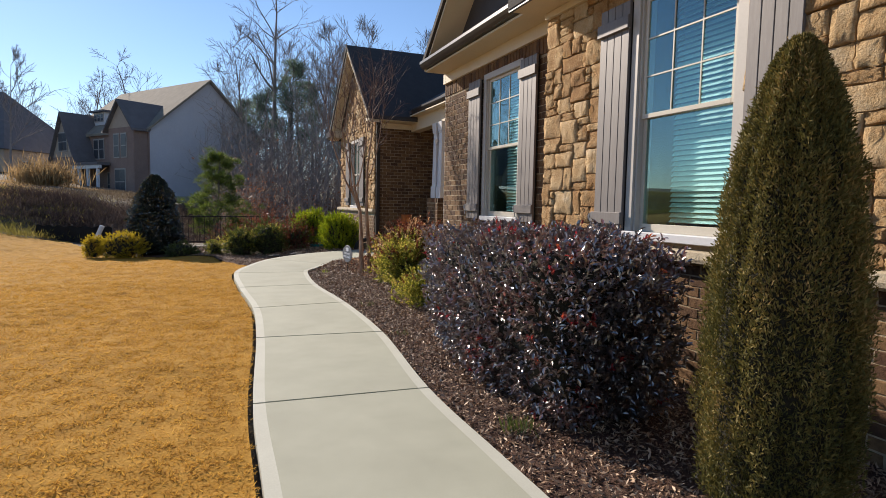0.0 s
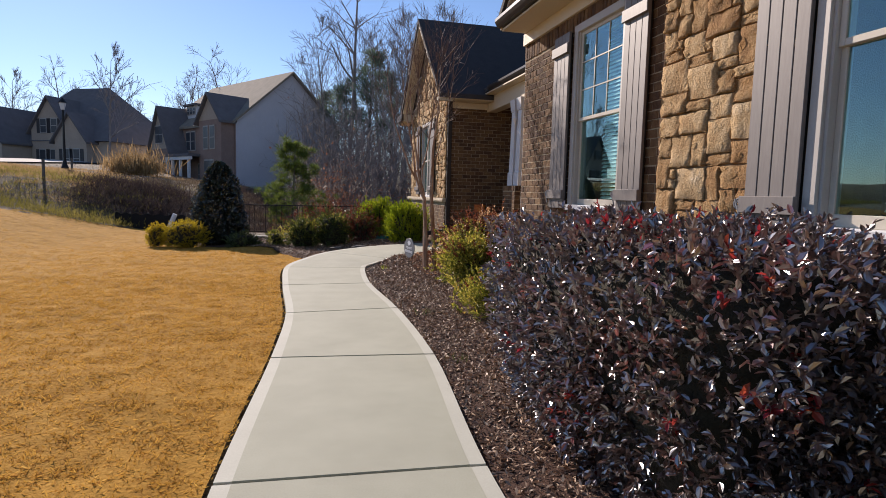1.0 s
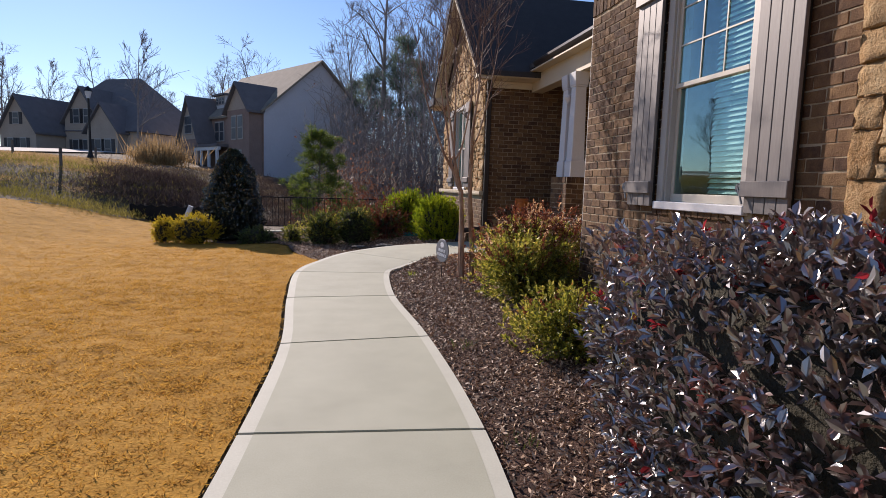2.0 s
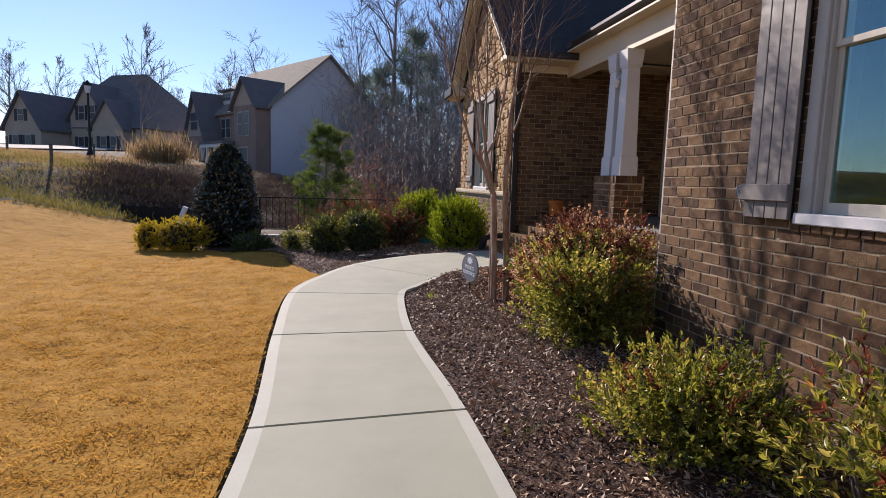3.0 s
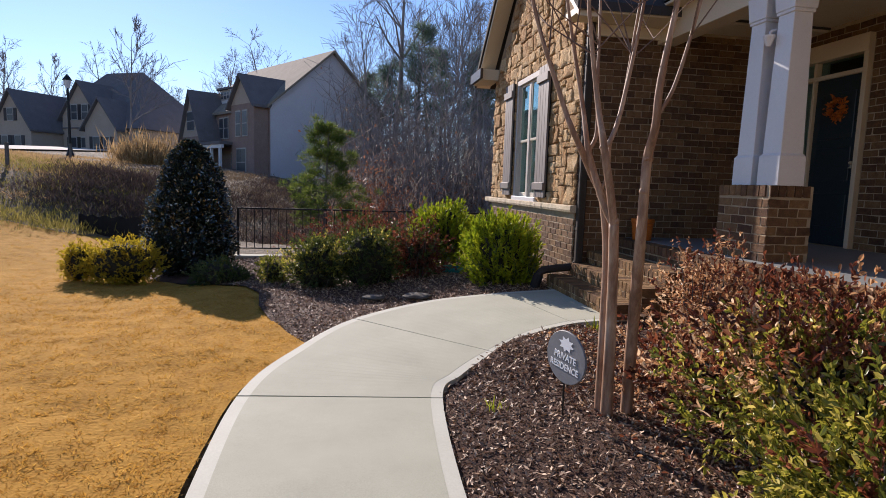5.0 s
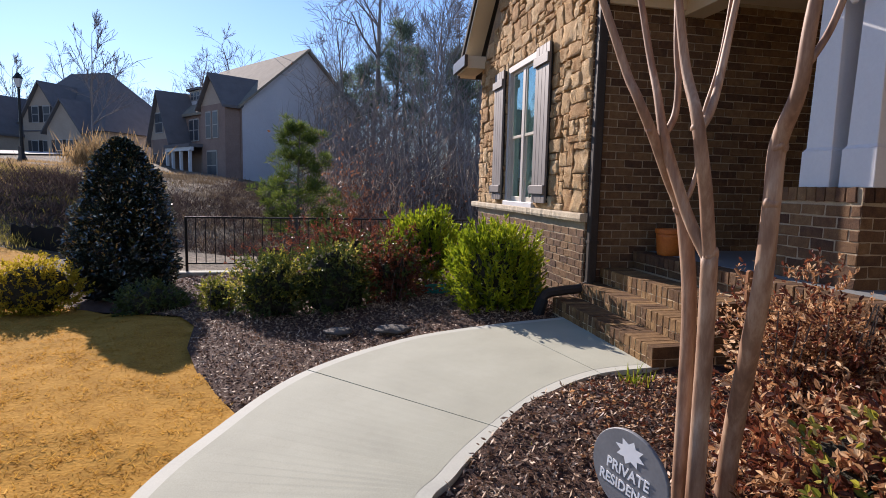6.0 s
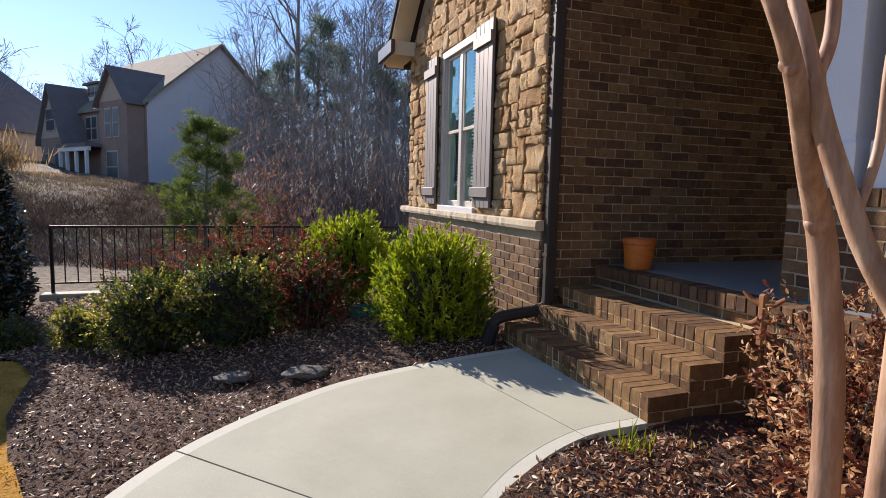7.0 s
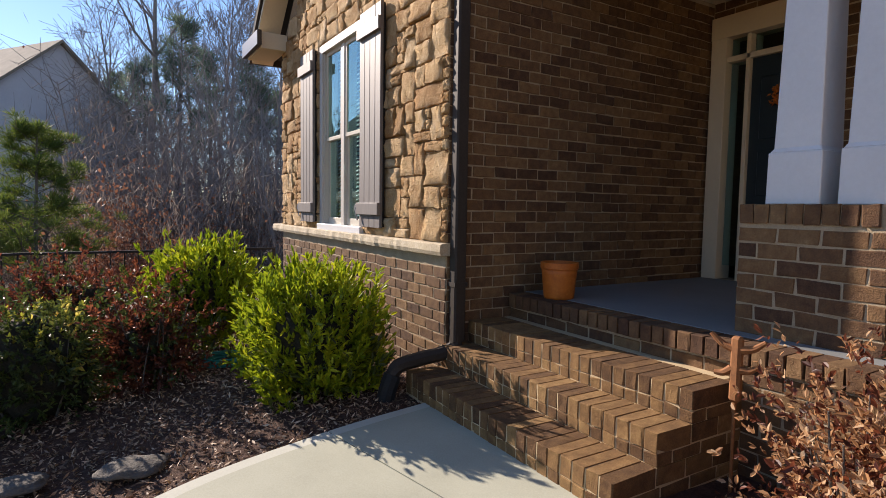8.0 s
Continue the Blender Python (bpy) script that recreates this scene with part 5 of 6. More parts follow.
bush("boxwood", "bright lime-green boxwood in sun beside the brick base", "shrub", (3.46, 14.52, 0.55), (0.49, 0.50, 0.49), 17000, 0.055, 0.34, [(L_LIME, 0.85, -2, 2), (L_GREEN, 0.15, -2, 0.2)], 41, lump=0.12, up=1.3, power=2.8, core=0.66, shell=(0.62, 1.02), spread=0.42, sprig=(16, 0.2))
bush("boxwood", "smaller lime-green boxwood behind in the bed", "shrub", (2.98, 16.3, 0.62), (0.55, 0.5, 0.52), 12000, 0.055, 0.34, [(L_LIME, 1.0, -2, 2)], 42, lump=0.2, up=1.3, core=0.6, shell=(0.55, 1.03), spread=0.42, sprig=(16, 0.2))
bush("green_shrub", "low dull-green shrub in the mulch bed", "shrub", (1.05, 15.3, 0.22), (0.42, 0.4, 0.42), 8000, 0.036, 0.45, [(L_GREEN, 0.6, -2, 2), (L_ABELIA, 0.4, -0.2, 2)], 43, lump=0.2, core=0.64, shell=(0.66, 1.08))
bush("green_shrub", "rounded dark green shrub in the mulch bed", "shrub", (1.75, 15.35, 0.30), (0.50, 0.45, 0.52), 9000, 0.036, 0.45, [(L_GREEN, 0.85, -2, 2), (L_ABELIA, 0.15, 0, 2)], 44, lump=0.2, core=0.66, shell=(0.66, 1.08))
bush("green_shrub", "tiny yellow-green shrub near the fence post", "shrub", (0.42, 15.6, 0.1), (0.25, 0.22, 0.24), 2200, 0.036, 0.45, [(L_ABELIA, 1.0, -2, 2)], 45, lump=0.2, core=0.5, shell=(0.5, 1.1))
bush("nandina", "sparse dark red nandina in the mulch bed", "shrub", (2.45, 15.45, 0.38), (0.5, 0.45, 0.55), 9500, 0.042, 0.42, [(L_NANDINA, 0.75, -2, 2), (L_GREEN, 0.25, -2, 2)], 46, lump=0.3, shell=(0.15, 1.05), core=0.35, stems=14)
bush("nandina", "sparse dark red nandina before the iron fence", "shrub", (1.9, 17.2, 0.45), (0.95, 0.5, 0.55), 11000, 0.042, 0.42, [(L_NANDINA, 0.8, -2, 2), (L_GREEN, 0.2, -2, 2)], 47, lump=0.3, shell=(0.1, 1.05), core=0.3, stems=16)
bush("nandina", "sparse reddish nandina along the iron fence", "shrub", (0.9, 17.4, 0.3), (0.6, 0.4, 0.45), 2500, 0.034, 0.4, [(L_NANDINA, 0.8, -2, 2), (L_GREEN, 0.2, -2, 2)], 48, lump=0.3, shell=(0.1, 1.05), core=0.3, stems=12)
bush("golden_shrub", "small golden-yellow mounded shrub at the lawn's end", "shrub", (-2.42, 16.3, 0.10), (0.26, 0.24, 0.31), 3600, 0.034, 0.4, [(L_GOLD, 1.0, -2, 2)], 49, lump=0.14, core=0.7, group="golden shrubs", shell=(0.75, 1.08))
bush("golden_shrub", "wide golden-yellow mounded shrub at the lawn's end", "shrub", (-1.75, 16.1, 0.13), (0.53, 0.38, 0.37), 8000, 0.034, 0.4, [(L_GOLD, 1.0, -2, 2)], 50, lump=0.14, core=0.72, group="golden shrubs", shell=(0.75, 1.08))
bush("low_shrub", "low dark green shrub beneath the holly", "shrub", (-0.35, 15.75, 0.0), (0.42, 0.34, 0.26), 4500, 0.036, 0.4, [(L_GREEN, 1.0, -2, 2)], 51, lump=0.16, core=0.7, shell=(0.7, 1.08))

holly = thing("holly", (-1.09, 17.22, -0.15), "dense dark glossy conical holly at the lawn's end", "holly")
n = 32000
z = rng.uniform(0.0, 1, n) ** 1.1
prof = np.interp(z, [0, 0.1, 0.3, 0.5, 0.75, 0.92, 1], [0.38, 0.51, 0.56, 0.51, 0.37, 0.21, 0.05])
a = rng.uniform(0, 2 * np.pi, n)
rr = prof * (1 + 0.11 * np.sin(a * 5 + z * 9) + 0.08 * np.sin(a * 11 - z * 17) + 0.05 * np.sin(z * 41 + a * 3)) * rng.uniform(0.75, 1.15, n)
pts = np.stack([-1.09 + rr * np.cos(a), 17.22 + rr * np.sin(a), -0.15 + 2.12 * z], 1)
hang("foliage", arrays("foliage", *leaves(pts, np.stack([np.cos(a), np.sin(a), np.full(n, 0.5)], 1), 0.062, 0.5, rng, 0.75, level=0.4)), L_HOLLY, holly)
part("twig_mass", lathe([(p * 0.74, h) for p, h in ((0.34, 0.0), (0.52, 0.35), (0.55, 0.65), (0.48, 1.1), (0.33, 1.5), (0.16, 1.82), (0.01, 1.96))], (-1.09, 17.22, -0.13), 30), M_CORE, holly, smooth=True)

# green tufts by the walk
def tuft(at, n, h, seed, mat, label):
    r = np.random.default_rng(seed)
    t = thing("grass_tuft", at, label, "weed")
    p = np.array(at) + r.normal(0, 0.05, (n, 3)) * (1, 1, 0)
    d = r.normal(0, 0.35, (n, 3))
    d[:, 2] = 1
    hang("grass_clump", arrays("grass_clump", *leaves(p, d, h, 0.07, r, 0.1)), mat, t, kind="stuff")


for i, (x, y, z0, n, h) in enumerate(((3.72, 12.05, 0.08, 34, 0.15), (3.05, 11.85, 0.04, 22, 0.08), (2.75, 11.4, 0.02, 22, 0.08), (2.3, 7.1, -0.01, 16, 0.08), (2.12, 2.75, -0.01, 90, 0.08), (3.35, 12.05, 0.06, 18, 0.08), (4.05, 11.95, 0.08, 20, 0.12), (2.2, 5.4, -0.01, 20, 0.06), (2.35, 10.6, 0.0, 16, 0.08))):
    tuft((x, y, z0), n, h, 60 + i, L_LIME if i not in (3, 4, 7) else L_GREEN, "fresh green grass tuft in the mulch")

# crape myrtle by the walk
myrtle = thing("crape_myrtle", (3.05, 10.5, 0.0), "bare multi-stemmed crape myrtle with smooth peeling bark", "tree")
STEMS = [
    ([(3.05, 10.48, -0.05), (3.035, 10.465, 0.5), (3.012, 10.44, 0.9), (2.985, 10.415, 1.22)], (0.05, 0.042, 0.038, 0.037)),
    ([(2.985, 10.415, 1.2), (2.935, 10.465, 1.33), (2.90, 10.495, 1.45), (2.87, 10.52, 1.56), (2.845, 10.53, 1.65), (2.835, 10.57, 1.8), (2.825, 10.64, 2.0), (2.72, 10.7, 2.6), (2.65, 10.8, 3.3)], (0.03, 0.026, 0.025, 0.025, 0.022, 0.018, 0.016, 0.011, 0.004)),
    ([(2.845, 10.53, 1.63), (2.895, 10.54, 1.72), (2.905, 10.55, 1.85), (2.90, 10.57, 2.0), (2.92, 10.65, 2.6), (2.9, 10.7, 3.2)], (0.017, 0.016, 0.015, 0.013, 0.010, 0.004)),
    ([(2.985, 10.415, 1.2), (2.962, 10.40, 1.29), (2.926, 10.378, 1.43), (2.89, 10.364, 1.553), (2.862, 10.37, 1.70), (2.85, 10.45, 1.93), (2.76, 10.45, 2.5), (2.7, 10.45, 3.3)], (0.031, 0.03, 0.029, 0.029, 0.025, 0.02, 0.013, 0.004)),
    ([(2.872, 10.366, 1.64), (2.93, 10.385, 1.73), (3.0, 10.43, 1.92), (3.1, 10.45, 2.5), (3.15, 10.45, 3.2)], (0.02, 0.018, 0.016, 0.011, 0.004)),
    ([(2.915, 10.48, 1.38), (2.955, 10.475, 1.52), (2.96, 10.47, 1.70), (3.02, 10.47, 1.95), (3.1, 10.5, 2.5), (3.2, 10.55, 3.0)], (0.011, 0.011, 0.011, 0.010, 0.008, 0.003)),
    ([(3.04, 10.56, -0.05), (3.04, 10.57, 0.5), (3.036, 10.58, 1.0), (3.01, 10.598, 1.28), (2.98, 10.598, 1.39), (2.90, 10.57, 1.5), (2.80, 10.53, 1.65), (2.735, 10.53, 1.77), (2.69, 10.58, 1.92), (2.5, 10.65, 2.5), (2.38, 10.7, 3.2)], (0.042, 0.038, 0.036, 0.035, 0.034, 0.027, 0.023, 0.021, 0.019, 0.013, 0.004)),
    ([(3.2, 10.51, -0.05), (3.185, 10.48, 0.42), (3.115, 10.34, 0.88), (3.078, 10.264, 1.14), (3.067, 10.24, 1.42), (3.072, 10.238, 1.6), (3.06, 10.16, 1.76), (3.05, 10.12, 2.0), (3.1, 10.05, 2.6), (3.12, 10.0, 3.3)], (0.05, 0.046, 0.042, 0.038, 0.034, 0.034, 0.028, 0.024, 0.014, 0.004)),
    ([(3.055, 10.15, 1.8), (3.14, 10.12, 2.0), (3.25, 10.1, 2.5), (3.35, 10.1, 3.1)], (0.014, 0.013, 0.010, 0.004)),
]
tips = []
for p, r in STEMS:
    part("stem", pipe(p, [q * 0.8 for q in r], 12, 8), M_MYRTLE, myrtle, smooth=True)
    tips.append((np.array(p[-1]), np.array(p[-1]) - np.array(p[-2])))
for at, size in (((2.985, 10.412, 1.225), 0.036), ((2.985, 10.598, 1.375), 0.036), ((3.068, 10.24, 1.41), 0.035), ((3.072, 10.236, 1.59), 0.034), ((2.85, 10.53, 1.635), 0.024), ((2.868, 10.365, 1.655), 0.028), ((2.79, 10.53, 1.66), 0.023), ((2.893, 10.366, 1.54), 0.029)):
    bm = bmesh.new()
    bmesh.ops.create_icosphere(bm, subdivisions=3, radius=size * 0.8)
    for v in bm.verts:
        v.co = Vector(at) + v.co * (1 + 0.3 * noise.noise(v.co * 45 + Vector(at) * 9))
    part("knot", bm, M_MYRTLE, myrtle, smooth=True)


def twigs(starts, r, depth, length, radius, spread=0.5):
    seg = []
    def grow(p, d, l, rad, k):
        d = d / np.linalg.norm(d)
        q = p + d * l + r.normal(0, 0.06 * l, 3)
        seg.append((*p, *q, rad, rad * 0.65))
        if k:
            for _ in range(int(r.integers(2, 4))):
                grow(q, d + r.normal(0, spread, 3) + np.array([0, 0, 0.35]), l * r.uniform(0.55, 0.85), rad * 0.62, k - 1)
    for p, d in starts:
        grow(p, d, length, radius, depth)
    return seg


starts = []
for (p, d) in tips:
    starts += [(p, d + rng.normal(0, 0.12, 3)) for _ in range(2)] if p[2] > 2.5 else []
for p, r_ in STEMS[1:]:
    c = smooth_line(p, 6)
    for q in c[len(c) // 2::3]:
        if q[2] > 2.0:
            starts += [(q, rng.normal(0, 0.4, 3) + (0, 0, 0.9)) for _ in range(2)]
hang("twig_spray", arrays("twig_spray", *tubes(twigs(starts, rng, 3, 0.36, 0.0055), 4)), M_TWIG, myrtle)

# oval sign
sign_way = Vector((-0.965, -0.26, 0.03)).normalized()
sign = thing("garden_sign", (2.765, 10.49, 0.0), "oval slate sign with pale lettering on a stake", "sign")
sm_ = Matrix.Translation((2.765, 10.485, 0.385)) @ sign_way.to_track_quat("Z", "Y").to_matrix().to_4x4() @ pose(0, 0, 0, 0, 0, -3)
bm = bmesh.new()
bmesh.ops.create_cone(bm, cap_ends=True, segments=48, radius1=1, radius2=1, depth=0.016, matrix=Matrix.Diagonal((0.190, 0.162, 1, 1)))
bmesh.ops.bevel(bm, geom=[e for e in bm.edges if abs(e.verts[0].co.z - e.verts[1].co.z) < 1e-5 and len(e.link_faces) == 2 and any(len(f.verts) > 8 for f in e.link_faces)], offset=0.003, segments=1, affect="EDGES")
bm.transform(sm_)
plaque = part("plaque", bm, M_SLATE, sign)
bm = bmesh.new()
ring = [bm.verts.new((0.076 * s * math.cos(t), 0.082 + 0.05 * s * math.sin(t), 0.0105)) for i, (t, s) in enumerate((2 * math.pi * i / 16 + 0.2, (1.0 if i % 2 else 0.62)) for i in range(16))]
bm.faces.new(ring)
bm.transform(sm_)
part("emblem", bm, M_LETTER, plaque, "pale star-shaped emblem")
for txt, y_, size in (("PRIVATE", -0.018, 0.058), ("RESIDENCE", -0.078, 0.055)):
    cu = bpy.data.curves.new("lettering", "FONT")
    cu.body, cu.size, cu.align_x, cu.extrude, cu.offset = txt, size, "CENTER", 0.001, 0.0012
    tmp = bpy.data.objects.new("lettering", cu)
    scene.collection.objects.link(tmp)
    me = bpy.data.meshes.new_from_object(tmp.evaluated_get(bpy.context.evaluated_depsgraph_get()))
    bpy.data.objects.remove(tmp)
    me.transform(sm_ @ Matrix.Translation((0, y_, 0.0105)))
    me.name = "lettering"
    hang("lettering", me, M_LETTER, plaque, "pale raised lettering")
part("stake", pipe([(2.767, 10.5, -0.1), (2.767, 10.5, 0.3)], 0.006, 6, 1), M_IRON, sign)

# iron fence
fence = thing("iron_fence", (1.8, 18.7, -0.05), "low black iron railing at the end of the bed", "fence")
part("top_rail", boxed(-0.64, 4.28, 18.685, 18.715, 0.83, 0.86, bevel=0.004), M_IRON, fence)
part("bottom_rail", boxed(-0.62, 4.28, 18.69, 18.71, 0.06, 0.085, bevel=0.003), M_IRON, fence)
for x in (-0.62, 1.8, 4.25):
    part("post", boxed(x - 0.02, x + 0.02, 18.68, 18.72, -0.15, 0.83, bevel=0.004), M_IRON, fence)
pm = boxed(-0.007, 0.007, 18.693, 18.707, 0.085, 0.83)
x = -0.47
first = None
while x < 4.2:
    if abs(x - 1.8) > 0.05:
        if first is None:
            first = part("picket", pm, M_IRON, fence)
            first.location.x += x
        else:
            ob = new("picket", first.data)
            ob.parent = fence
            ob.location = first.location
            ob.location.x += x + 0.47
    x += 0.152
curb = tagged(part("fence_curb", boxed(-0.75, 0.6, 18.56, 18.8, -0.2, -0.06, bevel=0.015), M_CONCRETE), "pale concrete edge under the railing", "curb", kind="structure")

# hose, rocks, silt fence, pipe, hook
hose = thing("garden_hose", (3.05, 15.6, 0.10), "coiled teal garden hose lying in the mulch", "hose")
ang = np.linspace(0, 2 * np.pi * 5.5, 150)
part("coil", pipe([(3.05 + (0.15 + 0.012 * math.sin(t * 0.37)) * math.cos(t) * 1.2, 15.6 + (0.15 + 0.012 * math.cos(t * 0.53)) * math.sin(t), 0.12 + 0.012 * t / 6.28) for t in ang], 0.011, 6, 1), M_HOSE, hose, smooth=True)
for i, (x, y, z0, s) in enumerate(((1.78, 14.1, 0.03, 0.11), (2.28, 13.93, 0.08, 0.125))):
    bm = bmesh.new()
    bmesh.ops.create_icosphere(bm, subdivisions=3, radius=1)
    for v in bm.verts:
        v.co = Vector((x, y, z0)) + Vector((v.co.x * s * 1.3, v.co.y * s, v.co.z * s * 0.26)) * (1 + 0.3 * noise.noise(v.co * 1.7 + Vector((i * 5, 0, 0))))
    tagged(part("rock", bm, M_ROCK, smooth=True), "flat grey fieldstone half sunk in mulch", "rock")
silt = thing("silt_fence", (-4.2, 22.4, -0.3), "black silt-fence fabric on stakes below the bank", "silt fence")
bm = bmesh.new()
line = smooth_line([(-5.25, 23.0), (-4.7, 22.7), (-4.1, 22.5), (-3.4, 22.3), (-2.9, 22.5)], 8)
top = [bm.verts.new((x, y, 0.38 - 0.05 * i / len(line) + 0.03 * math.sin(i * 1.3))) for i, (x, y) in enumerate(line)]
low = [bm.verts.new((x + 0.03 * math.sin(i * 2.1), y - 0.06, -0.5)) for i, (x, y) in enumerate(line)]
for i in range(len(line) - 1):
    bm.faces.new((low[i], low[i + 1], top[i + 1], top[i]))
bmesh.ops.solidify(bm, geom=list(bm.faces), thickness=0.01)
part("fabric", bm, M_FABRIC, silt)
for i in (0, 8, 16, 24, 32):
    x, y = line[i]
    part("stake", boxed(x - 0.02, x + 0.02, y + 0.012, y + 0.05, -0.6, 0.42), M_BARK, silt)
drain = thing("drain_pipe", (-3.1, 21.6, -0.3), "white plastic drain pipe leaning out of the ground", "pipe")
part("tube", pipe([(-3.35, 21.6, -0.3), (-3.05, 21.6, 0.42)], 0.075, 14, 1), M_PVC, drain, smooth=False)
hook = thing("garden_stake", (4.59, 12.1, 0.05), "rusty iron garden stake beside the steps", "stake")
part("rod", pipe([(4.59, 12.1, 0.0), (4.59, 12.1, 0.66)], 0.008, 8, 1), M_RUST, hook)
part("body", boxed(4.57, 4.61, 12.075, 12.125, 0.6, 0.9, bevel=0.012), M_RUST, hook)
for a, b in (((4.59, 12.12, 0.84), (4.56, 12.21, 0.90)), ((4.59, 12.08, 0.84), (4.62, 11.99, 0.89)), ((4.59, 12.12, 0.75), (4.565, 12.19, 0.72)), ((4.59, 12.08, 0.75), (4.61, 12.01, 0.78))):
    m = tuple((p + q) / 2 for p, q in zip(a, b))
    part("arm", pipe([a, (m[0], m[1], m[2] - 0.012), b], [0.02, 0.016, 0.010], 8), M_RUST, hook)

# ---- lawn blades, bark chips and litter ----
def scatter(n, x0, x1, y0, y1, keep, r):
    p = np.stack([r.uniform(x0, x1, n), r.uniform(y0, y1, n)], 1)
    return p[keep(p[:, 0], p[:, 1])]


def bed_z(ob, p):
    """Heights on a strip sheet, from its nearest vertices."""
    v = np.empty(len(ob.data.vertices) * 3, np.float32)
    ob.data.vertices.foreach_get("co", v)
    v = v.reshape(-1, 3)
    ys = np.unique(v[:, 1])
    nx = len(v) // len(ys)
    g = v.reshape(len(ys), nx, 3)
    i = np.clip(np.searchsorted(ys, p[:, 1]), 0, len(ys) - 1)
    a, b = g[i, 0, 0], g[i, -1, 0]
    j = np.clip(((p[:, 0] - a) / (b - a) * (nx - 1)).round().astype(int), 0, nx - 1)
    return g[i, j, 2]


r4 = np.random.default_rng(4)
near = scatter(260000, -4.5, 1.2, 1.5, 10.5, lambda x, y: (x < lawn_edge(y)) & (r4.uniform(0, 1, len(x)) < step((x + 1.6 + 0.45 * (y - 1)) / 1.2)) & (r4.uniform(0, 1, len(x)) > step((y - 6.5) / 6)), r4)
mid = scatter(240000, -14, 1.2, 5.0, 22.2, lambda x, y: (x < lawn_edge(y)) & (r4.uniform(0, 1, len(x)) < 0.2 + 0.8 * step((y - 5.5) / 3)) & (r4.uniform(0, 1, len(x)) > 0.5 * step((y - 11) / 11)) & (r4.uniform(0, 1, len(x)) < step((x + 14) / 7)), r4)
corner = scatter(110000, -5.5, 1.2, 8.5, 17.5, lambda x, y: (x < lawn_edge(y)) & (r4.uniform(0, 1, len(x)) < step((x + 5.5) / 4) * (1 - step((y - 13) / 4.5))), r4)
p = np.concatenate([near, mid, corner])
p = p[::9].repeat(9, 0) + r4.normal(0, 0.022, (len(p[::9]) * 9, 2))
p = p[p[:, 0] < lawn_edge(p[:, 1]) + 0.02 + 0.012 * np.sin(p[:, 1] * 23)]
z = bed_z(lawn, p)
d = r4.normal(0, 0.8, (len(p), 3))
d[:, 2] = 0.34
v, f = leaves(np.column_stack([p, z - 0.003]), d, 0.030, 0.15, r4, 0.22, plain=True)
tagged(hang("grass", arrays("grass", v, f), M_BLADE), "short straw-gold blades of dormant grass", "grass", kind="stuff")
for ob, n, box_, keep, nm in ((mulch_right, 74000, (1.8, 4.1, 1.2, 12.2), lambda x, y: (x > walk_right(y) + 0.01) & (x < 4.0), "bark chips over the bed along the house"),
                              (mulch_back, 52000, (-0.6, 4.2, 12.4, 18.6), lambda x, y: (x > lawn_edge(y)) & (y > walk_far(x) + 0.02), "bark chips over the bed before the railing")):
    p = scatter(int(n * 1.3), *box_, keep, r4)
    z = bed_z(ob, p)
    d = r4.normal(0, 1, (len(p), 3)) * (1, 1, 0.6)
    v, f = leaves(np.column_stack([p, z + 0.006]), d, 0.031, 0.30, r4, 0.2, 0.7, level=0.3, plain=True)
    tagged(hang("mulch_chips", arrays("mulch_chips", v, f), M_CHIP), nm, "mulch", kind="stuff")
for mat, n, nm in ((L_TAN, 3600, "withered tan leaves lying on the mulch"), (L_NANDINA, 4200, "rust-red fallen leaves lying on the mulch")):
    p = scatter(n, 2.9, 4.8, 9.2, 12.1, lambda x, y: (x > walk_right(y) + 0.15) & (r4.uniform(0, 1, len(x)) < 0.12 + step((x - 2.9) / 0.7)), r4)
    z = bed_z(mulch_right, p)
    d = r4.normal(0, 1, (len(p), 3)) * (1, 1, 0.4)
    tagged(hang("leaf_litter", arrays("leaf_litter", *leaves(np.column_stack([p, z + 0.012]), d, 0.032, 0.45, r4, 0.3)), mat), nm, "leaves", kind="stuff")

